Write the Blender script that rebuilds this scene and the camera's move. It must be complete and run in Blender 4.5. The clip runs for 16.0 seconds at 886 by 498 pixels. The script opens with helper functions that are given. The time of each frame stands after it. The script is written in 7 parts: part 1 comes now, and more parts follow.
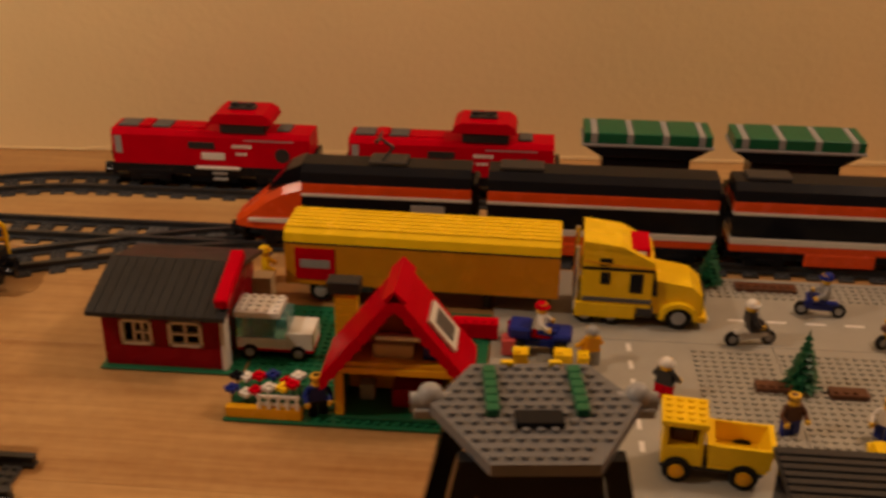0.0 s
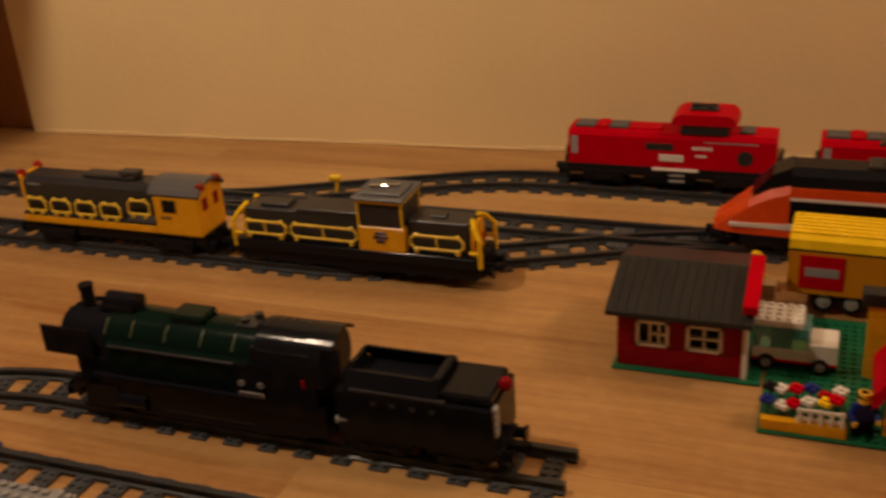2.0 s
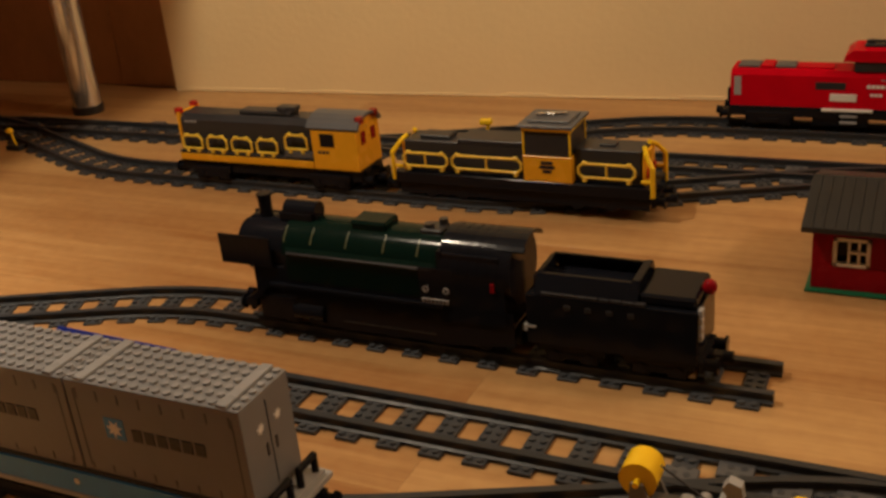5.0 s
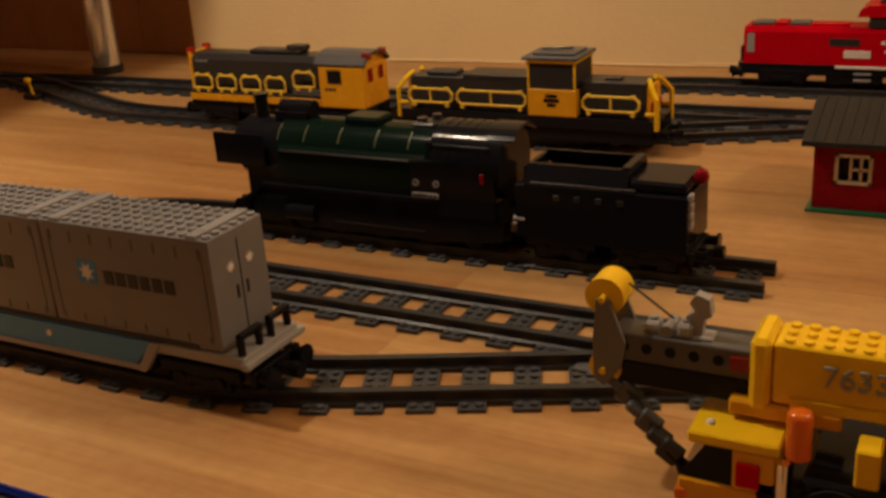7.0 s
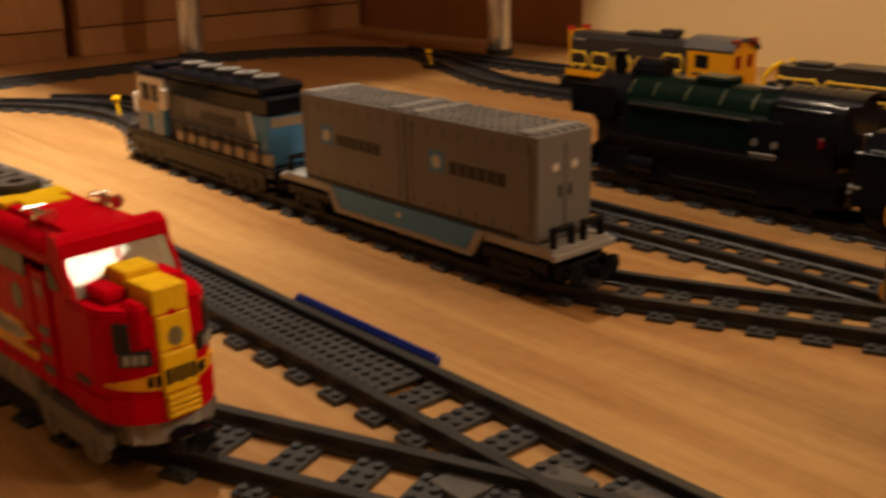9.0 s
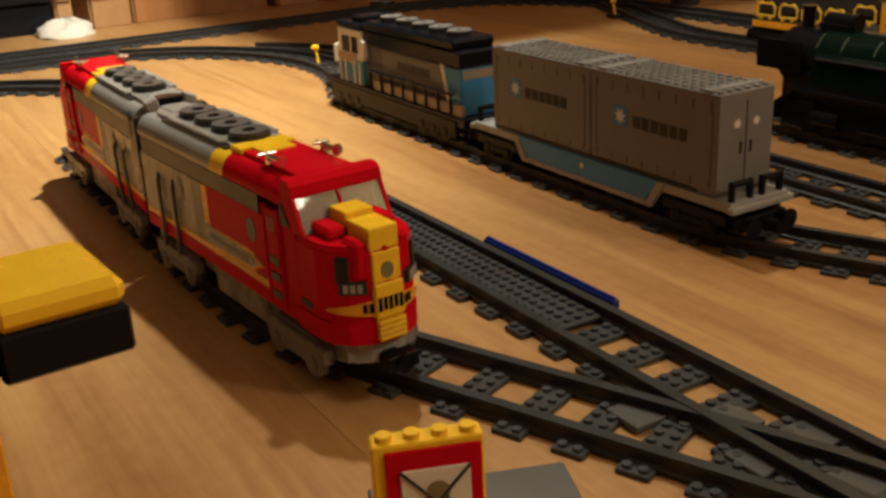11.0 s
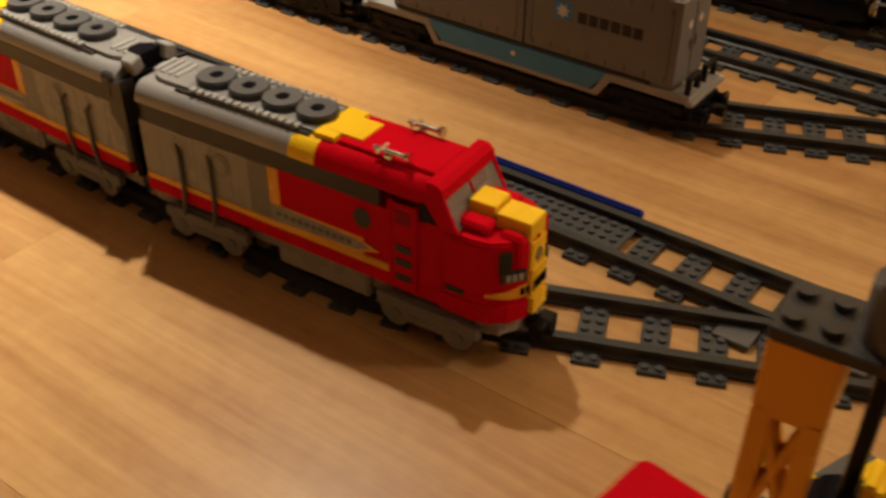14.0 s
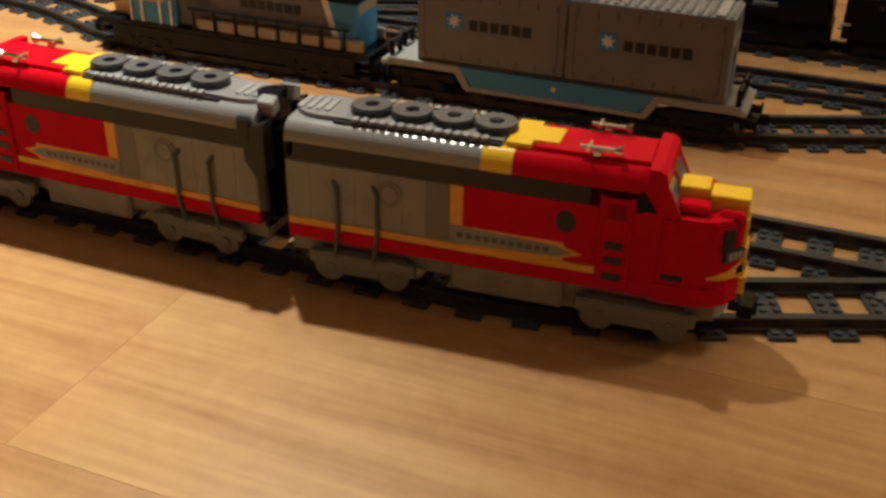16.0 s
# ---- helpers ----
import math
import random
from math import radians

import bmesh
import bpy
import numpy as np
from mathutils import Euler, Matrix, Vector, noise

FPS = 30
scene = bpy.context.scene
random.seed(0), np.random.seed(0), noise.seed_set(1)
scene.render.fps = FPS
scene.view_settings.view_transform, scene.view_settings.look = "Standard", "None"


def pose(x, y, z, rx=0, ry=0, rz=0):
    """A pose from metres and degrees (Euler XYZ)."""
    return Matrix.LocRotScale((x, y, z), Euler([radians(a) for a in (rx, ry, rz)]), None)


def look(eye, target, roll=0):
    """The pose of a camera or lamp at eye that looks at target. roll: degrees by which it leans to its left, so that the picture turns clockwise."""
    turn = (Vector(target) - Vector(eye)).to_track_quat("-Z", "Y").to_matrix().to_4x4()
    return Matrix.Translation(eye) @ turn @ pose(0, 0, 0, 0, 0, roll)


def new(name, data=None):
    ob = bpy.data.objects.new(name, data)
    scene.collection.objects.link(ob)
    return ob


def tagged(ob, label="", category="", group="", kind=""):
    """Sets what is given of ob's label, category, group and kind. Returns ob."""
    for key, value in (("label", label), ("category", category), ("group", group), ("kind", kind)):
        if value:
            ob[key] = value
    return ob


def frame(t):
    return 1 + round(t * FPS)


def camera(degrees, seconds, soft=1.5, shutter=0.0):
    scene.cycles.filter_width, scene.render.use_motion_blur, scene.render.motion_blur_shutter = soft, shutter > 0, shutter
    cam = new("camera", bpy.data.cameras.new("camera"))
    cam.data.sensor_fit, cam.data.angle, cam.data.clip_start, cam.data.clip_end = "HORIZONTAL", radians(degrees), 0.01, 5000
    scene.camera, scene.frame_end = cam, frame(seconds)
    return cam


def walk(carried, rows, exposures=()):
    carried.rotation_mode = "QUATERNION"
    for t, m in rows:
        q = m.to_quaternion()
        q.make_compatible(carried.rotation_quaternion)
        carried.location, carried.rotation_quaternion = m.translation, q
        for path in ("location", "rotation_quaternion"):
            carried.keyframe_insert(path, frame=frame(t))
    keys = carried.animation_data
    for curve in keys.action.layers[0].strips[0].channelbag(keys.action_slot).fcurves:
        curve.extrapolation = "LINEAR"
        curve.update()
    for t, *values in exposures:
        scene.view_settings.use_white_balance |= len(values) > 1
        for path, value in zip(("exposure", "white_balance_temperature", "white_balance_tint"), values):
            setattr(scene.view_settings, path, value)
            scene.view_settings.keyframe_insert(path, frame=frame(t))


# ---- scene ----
cam = camera(46.0, 16.0, soft=3.0, shutter=0.4)
PATH = [
    (0, (0.061, 0.092, 0.489), (-0.092, 1.889, -0.375), 0.6),
    (0.5, (0.014, 0.085, 0.494), (-0.264, 1.861, -0.382), -0.7),
    (1, (-0.039, 0.075, 0.487), (-0.457, 1.819, -0.398), -2.2),
    (1.5, (-0.091, 0.071, 0.484), (-0.641, 1.786, -0.386), -3.4),
    (2, (-0.137, 0.068, 0.483), (-0.819, 1.751, -0.356), -4.3),
    (2.5, (-0.186, 0.058, 0.487), (-0.983, 1.689, -0.352), -4.1),
    (3, (-0.216, 0.051, 0.477), (-1.066, 1.663, -0.346), -4.7),
    (3.5, (-0.215, 0.045, 0.461), (-1.043, 1.655, -0.39), -5.0),
    (6, (-0.198, 0.021, 0.349), (-1.05, 1.667, -0.401), -5.6),
    (6.5, (-0.186, 0.016, 0.319), (-1.033, 1.673, -0.414), -4.8),
    (7, (-0.177, 0.008, 0.293), (-1.076, 1.643, -0.427), -4.1),
    (7.5, (-0.159, 0.002, 0.272), (-1.132, 1.591, -0.455), -3.9),
    (8, (-0.137, -0.008, 0.255), (-1.208, 1.547, -0.405), -3.9),
    (8.5, (-0.120, -0.016, 0.246), (-1.365, 1.430, -0.352), -2.6),
    (9, (-0.111, -0.032, 0.235), (-1.563, 1.196, -0.383), -1.6),
    (9.5, (-0.086, -0.047, 0.235), (-1.709, 0.946, -0.38), -1.9),
    (10, (-0.073, -0.053, 0.233), (-1.744, 0.85, -0.391), -1.7),
    (12.5, (-0.146, -0.126, 0.323), (-1.449, 1.051, -0.634), -1.8),
    (13, (-0.205, -0.162, 0.348), (-1.318, 1.111, -0.72), 0.7),
    (13.5, (-0.247, -0.2, 0.37), (-1.2, 1.108, -0.806), 1.1),
    (14, (-0.275, -0.239, 0.388), (-1.225, 1.07, -0.788), 0.5),
    (14.5, (-0.327, -0.275, 0.405), (-1.207, 1.076, -0.779), 0),
    (15, (-0.386, -0.299, 0.4), (-1.106, 1.158, -0.766), -0.6),
    (15.5, (-0.436, -0.338, 0.376), (-1.068, 1.21, -0.722), 1.3),
    (16, (-0.459, -0.373, 0.333), (-1.106, 1.243, -0.651), 0.8),
]
EXPOSURES = [
    (0.0, -0.10, 6500, 20), (1.0, -0.16, 6450, 19), (2.0, -0.22, 6450, 17), (3.0, -0.10, 6300, 14), (3.5, -0.08, 6100, 12),
    (6.0, -0.08, 5950, 10), (7.0, -0.06, 6150, 13), (8.0, 0.0, 6550, 18), (8.5, 0.0, 6450, 17), (9.3, 0.02, 6050, 9), (10.0, 0.03, 5350, -1),
    (12.5, -0.02, 5800, 4), (13.0, 0.02, 6200, 12), (13.5, 0.06, 6350, 12), (14.0, 0.10, 5700, 5), (14.5, 0.02, 5450, 2), (15.5, 0.03, 4950, -1),
    (16.0, 0.08, 4950, -1),
]
walk(cam, [(t, look(eye, target, roll)) for t, eye, target, roll in PATH], EXPOSURES)

# ---- world and light ----
world = bpy.data.worlds.new("room_dusk")
scene.world = world
world.use_nodes = True
world.node_tree.nodes["Background"].inputs[0].default_value = (0.66, 0.64, 0.72, 1)
world.node_tree.nodes["Background"].inputs[1].default_value = 0.0135


def room_lamp(name, place, power, radius, colour):
    data = bpy.data.lights.new(name, "POINT")
    data.energy, data.shadow_soft_size, data.color = power, radius, colour
    ob = new(name, data)
    ob.location = place
    return ob


WARM, AMBER_GLOW = (1.0, 0.775, 0.52), (1.0, 0.71, 0.46)
room_lamp("desk_lamp_bulb", (-1.00, 0.47, 1.08), 30, 0.024, WARM)
# the lamp's shade throws most of its light to one side of the floor
beam_data = bpy.data.lights.new("desk_lamp_reflector", "SPOT")
beam_data.energy, beam_data.shadow_soft_size, beam_data.color = 95, 0.024, WARM
beam_data.spot_size, beam_data.spot_blend = radians(96), 1.0
reflector = new("desk_lamp_reflector", beam_data)
reflector.matrix_basis = look((-1.00, 0.47, 1.08), (-1.48, 0.00, 0.0))
room_lamp("side_bulb", (0.95, 1.09, 1.44), 37, 0.14, AMBER_GLOW)


# ---- materials ----
def nodes_of(mat):
    return mat.node_tree.nodes, mat.node_tree.links


def plastic(name, colour, rough=0.24, spec=0.42, alpha=1.0):
    """Moulded toy plastic: faint mottling, finger smears in the gloss, a little waviness."""
    mat = bpy.data.materials.new(name)
    mat.use_nodes = True
    n, l = nodes_of(mat)
    b = n["Principled BSDF"]
    b.inputs["Specular IOR Level"].default_value = spec
    b.inputs["IOR"].default_value = 1.36
    coord = n.new("ShaderNodeTexCoord")
    fine, broad = n.new("ShaderNodeTexNoise"), n.new("ShaderNodeTexNoise")
    fine.inputs["Scale"].default_value, broad.inputs["Scale"].default_value = 420, 38
    for t in (fine, broad):
        l.new(coord.outputs["Object"], t.inputs["Vector"])
    ramp = n.new("ShaderNodeMapRange")
    ramp.inputs["To Min"].default_value, ramp.inputs["To Max"].default_value = rough * 0.75, rough * 1.45
    l.new(broad.outputs["Fac"], ramp.inputs["Value"])
    l.new(ramp.outputs["Result"], b.inputs["Roughness"])
    mix = n.new("ShaderNodeMix")
    mix.data_type = "RGBA"
    mix.inputs["A"].default_value = (*[c * 0.86 for c in colour], 1)
    mix.inputs["B"].default_value = (*[min(1, c * 1.12) for c in colour], 1)
    l.new(broad.outputs["Fac"], mix.inputs["Factor"])
    l.new(mix.outputs["Result"], b.inputs["Base Color"])
    bump = n.new("ShaderNodeBump")
    bump.inputs["Strength"].default_value, bump.inputs["Distance"].default_value = 0.06, 0.0006
    l.new(fine.outputs["Fac"], bump.inputs["Height"])
    l.new(bump.outputs["Normal"], b.inputs["Normal"])
    return mat


def clear_plastic(name, colour, rough=0.08):
    mat = bpy.data.materials.new(name)
    mat.use_nodes = True
    b = mat.node_tree.nodes["Principled BSDF"]
    b.inputs["Base Color"].default_value = (*colour, 1)
    b.inputs["Transmission Weight"].default_value = 0.75
    b.inputs["Roughness"].default_value = rough
    b.inputs["IOR"].default_value = 1.45
    return mat


def chrome(name):
    mat = plastic(name, (0.75, 0.74, 0.72), 0.14)
    mat.node_tree.nodes["Principled BSDF"].inputs["Metallic"].default_value = 1.0
    return mat


RED = plastic("red_plastic", (0.53, 0.0015, 0.010), 0.2, 0.025)
DARK_RED = plastic("dark_red_plastic", (0.24, 0.004, 0.008), 0.24, 0.15)
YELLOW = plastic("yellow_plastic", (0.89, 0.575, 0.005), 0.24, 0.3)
RAILING = plastic("pale_yellow_plastic", (0.84, 0.59, 0.055))
# darker copy of the yellow, with the shade on the trailer's sides put in
SHADED_YELLOW = plastic("shaded_yellow_plastic", (0.66, 0.27, 0.006))
AMBER = plastic("amber_yellow_plastic", (0.78, 0.38, 0.006))
ORANGE = plastic("orange_plastic", (0.76, 0.085, 0.010))
BLACK = plastic("black_plastic", (0.0085, 0.0092, 0.0130), 0.12, 0.20)
SOOT = plastic("sooty_grey_plastic", (0.024, 0.024, 0.025), 0.35)
COAL = plastic("dark_grey_plastic", (0.032, 0.031, 0.033), 0.3)
ASH = plastic("ash_grey_plastic", (0.046, 0.045, 0.048), 0.32)
STONE = plastic("stone_grey_plastic", (0.17, 0.17, 0.172), 0.32)
SLATE = plastic("slate_grey_plastic", (0.098, 0.099, 0.104), 0.33)
RAIL = plastic("track_grey_plastic", (0.031, 0.034, 0.039), 0.34)
SLEEPER = plastic("sleeper_grey_plastic", (0.054, 0.058, 0.065), 0.36)
GREY = plastic("light_grey_plastic", (0.33, 0.335, 0.34), 0.3)
DECK_GREY = plastic("platform_grey_plastic", (0.150, 0.150, 0.155), 0.33)
BOX_GREY = plastic("container_grey_plastic", (0.185, 0.185, 0.190), 0.3)
PEARL = plastic("pearl_grey_plastic", (0.25, 0.25, 0.255), 0.25)
SILVER = plastic("silver_grey_plastic", (0.29, 0.29, 0.298), 0.17, 0.7)
WHITE = plastic("white_plastic", (0.74, 0.72, 0.68), 0.3)
TAN = plastic("tan_plastic", (0.50, 0.36, 0.20), 0.35)
CREAM = plastic("cream_plastic", (0.31, 0.27, 0.205), 0.35)
BROWN = plastic("brown_plastic", (0.11, 0.045, 0.022), 0.35)
OLIVE = plastic("dull_gold_band_plastic", (0.105, 0.115, 0.055), 0.3)
GREEN = plastic("green_plastic", (0.010, 0.125, 0.055), 0.3)
PINE = plastic("pine_green_plastic", (0.008, 0.085, 0.035), 0.35)
BOTTLE = plastic("bottle_green_plastic", (0.004, 0.013, 0.0095), 0.12, 0.13)
BLUE = plastic("blue_plastic", (0.008, 0.022, 0.22), 0.28)
AZURE = plastic("azure_blue_plastic", (0.070, 0.25, 0.56), 0.3)
SKIN = plastic("doll_yellow_plastic", (0.78, 0.46, 0.03), 0.3)
GOLD = plastic("gold_plastic", (0.21, 0.185, 0.095), 0.25)
RUBBER = plastic("tyre_rubber", (0.014, 0.014, 0.014), 0.75, 0.2)
PINK = plastic("coral_plastic", (0.62, 0.10, 0.10), 0.3)
CHROME = chrome("chrome_plastic")
GLASS_BLUE = clear_plastic("clear_blue_plastic", (0.25, 0.62, 0.68))
GLASS_ORANGE = clear_plastic("clear_orange_plastic", (1.0, 0.24, 0.012), 0.2)
GLASS_ORANGE.node_tree.nodes["Principled BSDF"].inputs["Transmission Weight"].default_value = 0.4
GLASS_AMBER = clear_plastic("clear_amber_plastic", (1.0, 0.50, 0.02), 0.2)
GLASS_AMBER.node_tree.nodes["Principled BSDF"].inputs["Transmission Weight"].default_value = 0.4
GLASS_CLEAR = clear_plastic("clear_windscreen_plastic", (0.85, 0.85, 0.85))
windscreen_bsdf = GLASS_CLEAR.node_tree.nodes["Principled BSDF"]
windscreen_bsdf.inputs["IOR"].default_value, windscreen_bsdf.inputs["Roughness"].default_value = 1.5, 0.03
GLASS_RED = clear_plastic("clear_red_plastic", (0.8, 0.04, 0.03), 0.15)


def wood(name, dark, light, stretch, rough, plank_tone=0.17, bump_depth=0.0006):
    mat = bpy.data.materials.new(name)
    mat.use_nodes = True
    n, l = nodes_of(mat)
    b = n["Principled BSDF"]
    b.inputs["Specular IOR Level"].default_value = 0.34
    coord, info = n.new("ShaderNodeTexCoord"), n.new("ShaderNodeObjectInfo")
    shift = n.new("ShaderNodeVectorMath")
    shift.operation = "ADD"
    l.new(coord.outputs["Object"], shift.inputs[0])
    spread = n.new("ShaderNodeVectorMath")
    spread.operation = "SCALE"
    spread.inputs[0].default_value = (7.3, 5.1, 3.7)
    l.new(info.outputs["Random"], spread.inputs["Scale"])
    l.new(spread.outputs["Vector"], shift.inputs[1])
    maps = []
    for scale, detail, bend in (((1.6, 26, 26), 6, 1.2), ((9, 190, 190), 4, 0.4), ((0.9, 3.5, 3.5), 3, 0.6)):
        m, t = n.new("ShaderNodeMapping"), n.new("ShaderNodeTexNoise")
        m.inputs["Scale"].default_value = [s * k for s, k in zip(scale, stretch)]
        t.inputs["Detail"].default_value, t.inputs["Distortion"].default_value = detail, bend
        t.inputs["Scale"].default_value = 1.0
        l.new(shift.outputs["Vector"], m.inputs["Vector"])
        l.new(m.outputs["Vector"], t.inputs["Vector"])
        maps.append(t)
    add = n.new("ShaderNodeMath")
    add.operation = "MULTIPLY_ADD"
    add.inputs[1].default_value = 0.26
    l.new(maps[1].outputs["Fac"], add.inputs[0])
    half = n.new("ShaderNodeMath")
    half.operation = "MULTIPLY"
    half.inputs[1].default_value = 0.34
    l.new(maps[0].outputs["Fac"], half.inputs[0])
    l.new(half.outputs["Value"], add.inputs[2])
    tone = n.new("ShaderNodeMath")
    tone.operation = "MULTIPLY_ADD"
    tone.inputs[1].default_value = plank_tone
    l.new(info.outputs["Random"], tone.inputs[0])
    l.new(add.outputs["Value"], tone.inputs[2])
    cloud = n.new("ShaderNodeMath")
    cloud.operation = "MULTIPLY_ADD"
    cloud.inputs[1].default_value = 0.46
    l.new(maps[2].outputs["Fac"], cloud.inputs[0])
    l.new(tone.outputs["Value"], cloud.inputs[2])
    pores = n.new("ShaderNodeTexNoise")
    pores.inputs["Scale"].default_value, pores.inputs["Detail"].default_value = 85, 3
    l.new(shift.outputs["Vector"], pores.inputs["Vector"])
    speck = n.new("ShaderNodeMath")
    speck.operation = "MULTIPLY_ADD"
    speck.inputs[1].default_value = 0.14
    l.new(pores.outputs["Fac"], speck.inputs[0])
    l.new(cloud.outputs["Value"], speck.inputs[2])
    ramp = n.new("ShaderNodeValToRGB")
    ramp.color_ramp.elements[0].position, ramp.color_ramp.elements[0].color = 0.46, (*dark, 1)
    ramp.color_ramp.elements[1].position, ramp.color_ramp.elements[1].color = 0.90, (*light, 1)
    l.new(speck.outputs["Value"], ramp.inputs["Fac"])
    l.new(ramp.outputs["Color"], b.inputs["Base Color"])
    gloss = n.new("ShaderNodeMapRange")
    gloss.inputs["To Min"].default_value, gloss.inputs["To Max"].default_value = rough * 0.8, rough * 1.25
    l.new(maps[1].outputs["Fac"], gloss.inputs["Value"])
    l.new(gloss.outputs["Result"], b.inputs["Roughness"])
    bump = n.new("ShaderNodeBump")
    bump.inputs["Strength"].default_value, bump.inputs["Distance"].default_value = 0.25, bump_depth
    l.new(add.outputs["Value"], bump.inputs["Height"])
    l.new(bump.outputs["Normal"], b.inputs["Normal"])
    return mat


FLOOR_WOOD = wood("laminate_floor_wood", (0.29, 0.13, 0.040), (0.62, 0.395, 0.16), (1, 1, 1), 0.36, 0.09)
PANEL_WOOD = wood("brown_furniture_wood", (0.30, 0.135, 0.048), (0.50, 0.26, 0.105), (4, 1, 0.12), 0.45)
PALE_WOOD = wood("pale_edge_wood", (0.34, 0.19, 0.09), (0.52, 0.33, 0.16), (4, 1, 0.12), 0.45)


def wall_paint(name, colour):
    mat = bpy.data.materials.new(name)
    mat.use_nodes = True
    n, l = nodes_of(mat)
    b = n["Principled BSDF"]
    b.inputs["Roughness"].default_value = 0.85
    coord = n.new("ShaderNodeTexCoord")
    broad, fine = n.new("ShaderNodeTexNoise"), n.new("ShaderNodeTexNoise")
    broad.inputs["Scale"].default_value, fine.inputs["Scale"].default_value = 2.6, 95
    broad.inputs["Detail"].default_value, fine.inputs["Detail"].default_value = 5, 5
    for t in (broad, fine):
        l.new(coord.outputs["Object"], t.inputs["Vector"])
    mix = n.new("ShaderNodeMix")
    mix.data_type = "RGBA"
    mix.inputs["A"].default_value = (*[c * 0.86 for c in colour], 1)
    mix.inputs["B"].default_value = (*[min(1, c * 1.08) for c in colour], 1)
    l.new(broad.outputs["Fac"], mix.inputs["Factor"])
    l.new(mix.outputs["Result"], b.inputs["Base Color"])
    bump = n.new("ShaderNodeBump")
    bump.inputs["Strength"].default_value, bump.inputs["Distance"].default_value = 0.35, 0.002
    l.new(fine.outputs["Fac"], bump.inputs["Height"])
    l.new(bump.outputs["Normal"], b.inputs["Normal"])
    return mat


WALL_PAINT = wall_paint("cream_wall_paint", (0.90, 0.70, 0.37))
# dark tan for the unseen walls, chosen to bounce little light
LOW_BOUNCE_PAINT = wall_paint("low_bounce_wall_paint", (0.30, 0.22, 0.14))
CEILING_PAINT = wall_paint("white_ceiling_paint", (0.62, 0.58, 0.5))
STEEL = chrome("brushed_steel")
STEEL.node_tree.nodes["Principled BSDF"].inputs["Metallic"].default_value = 0.8
CLOTH = wall_paint("white_cloth", (0.8, 0.78, 0.74))


# ---- mesh building ----
class Shape:
    """Collects faces of one part; mat is the slot that the next faces take."""

    def __init__(self):
        self.v, self.f, self.k, self.mat, self.m, self.smooth = [], [], [], 0, Matrix(), set()

    def put(self, verts, faces, smooth=False):
        base = len(self.v)
        self.v += [tuple(self.m @ Vector(p)) for p in verts]
        for face in faces:
            if smooth:
                self.smooth.add(len(self.f))
            self.f.append([base + i for i in face])
            self.k.append(self.mat)
        return self

    def box(self, x0, x1, y0, y1, z0, z1, c=0.0005):
        c = min(c, (x1 - x0) * 0.3, (y1 - y0) * 0.3, (z1 - z0) * 0.3)
        lo, hi = (x0, y0, z0), (x1, y1, z1)
        verts, at = [], {}
        for sx in (0, 1):
            for sy in (0, 1):
                for sz in (0, 1):
                    s = (sx, sy, sz)
                    corner = [hi[i] if s[i] else lo[i] for i in range(3)]
                    inn = [corner[i] + (-c if s[i] else c) for i in range(3)]
                    for ax in range(3):
                        p = list(inn)
                        p[ax] = corner[ax]
                        at[s, ax] = len(verts)
                        verts.append(p)
        faces = []
        for ax in range(3):
            u, w = [i for i in range(3) if i != ax]
            for side in (0, 1):
                quad = []
                for a, b in ((0, 0), (1, 0), (1, 1), (0, 1)):
                    s = [0, 0, 0]
                    s[ax], s[u], s[w] = side, a, b
                    quad.append(at[tuple(s), ax])
                flip = (side == 1) == (ax == 1)
                faces.append(quad[::-1] if flip else quad)
        for ax in range(3):
            u, w = [i for i in range(3) if i != ax]
            for a in (0, 1):
                for b in (0, 1):
                    s0, s1 = [0, 0, 0], [0, 0, 0]
                    s0[u], s0[w], s1[u], s1[w] = a, b, a, b
                    s1[ax] = 1
                    faces.append([at[tuple(s0), u], at[tuple(s1), u], at[tuple(s1), w], at[tuple(s0), w]])
        for s in {k[0] for k in at}:
            faces.append([at[s, 0], at[s, 1], at[s, 2]])
        return self.put(verts, faces)

    def cyl(self, x, y, z, r, h, axis="z", seg=16, r2=None, smooth=True):
        """A cylinder or cone from (x, y, z) along +axis."""
        r2 = r if r2 is None else r2
        verts = []
        for rad, up in ((r, 0), (r2, h)):
            for i in range(seg):
                a = 2 * math.pi * i / seg
                p, q = rad * math.cos(a), rad * math.sin(a)
                verts.append({"z": (x + p, y + q, z + up), "x": (x + up, y + p, z + q), "y": (x + p, y + up, z + q)}[axis])
        self.put(verts, [[i, (i + 1) % seg, seg + (i + 1) % seg, seg + i] for i in range(seg)], smooth)
        return self.put(verts, [list(range(seg))[::-1], list(range(seg, 2 * seg))])

    def ring(self, x, y, z, r, thick, h, seg=18):
        """A flat annulus lying in the xy plane."""
        verts = []
        for rad, up in ((r, 0), (r, h), (r - thick, h), (r - thick, 0)):
            verts += [(x + rad * math.cos(2 * math.pi * i / seg), y + rad * math.sin(2 * math.pi * i / seg), z + up) for i in range(seg)]
        faces = []
        for k in range(4):
            n = (k + 1) % 4
            faces += [[k * seg + i, k * seg + (i + 1) % seg, n * seg + (i + 1) % seg, n * seg + i] for i in range(seg)]
        return self.put(verts, faces)

    def prism(self, outline, lo, hi, axis="x"):
        """Extrudes an outline: (y, z) pairs along x, (x, z) pairs along y or (x, y) pairs along z."""
        n, verts = len(outline), []
        for far in (lo, hi):
            for a, b in outline:
                verts.append({"x": (far, a, b), "y": (a, far, b), "z": (a, b, far)}[axis])
        faces = [[i, (i + 1) % n, n + (i + 1) % n, n + i] for i in range(n)]
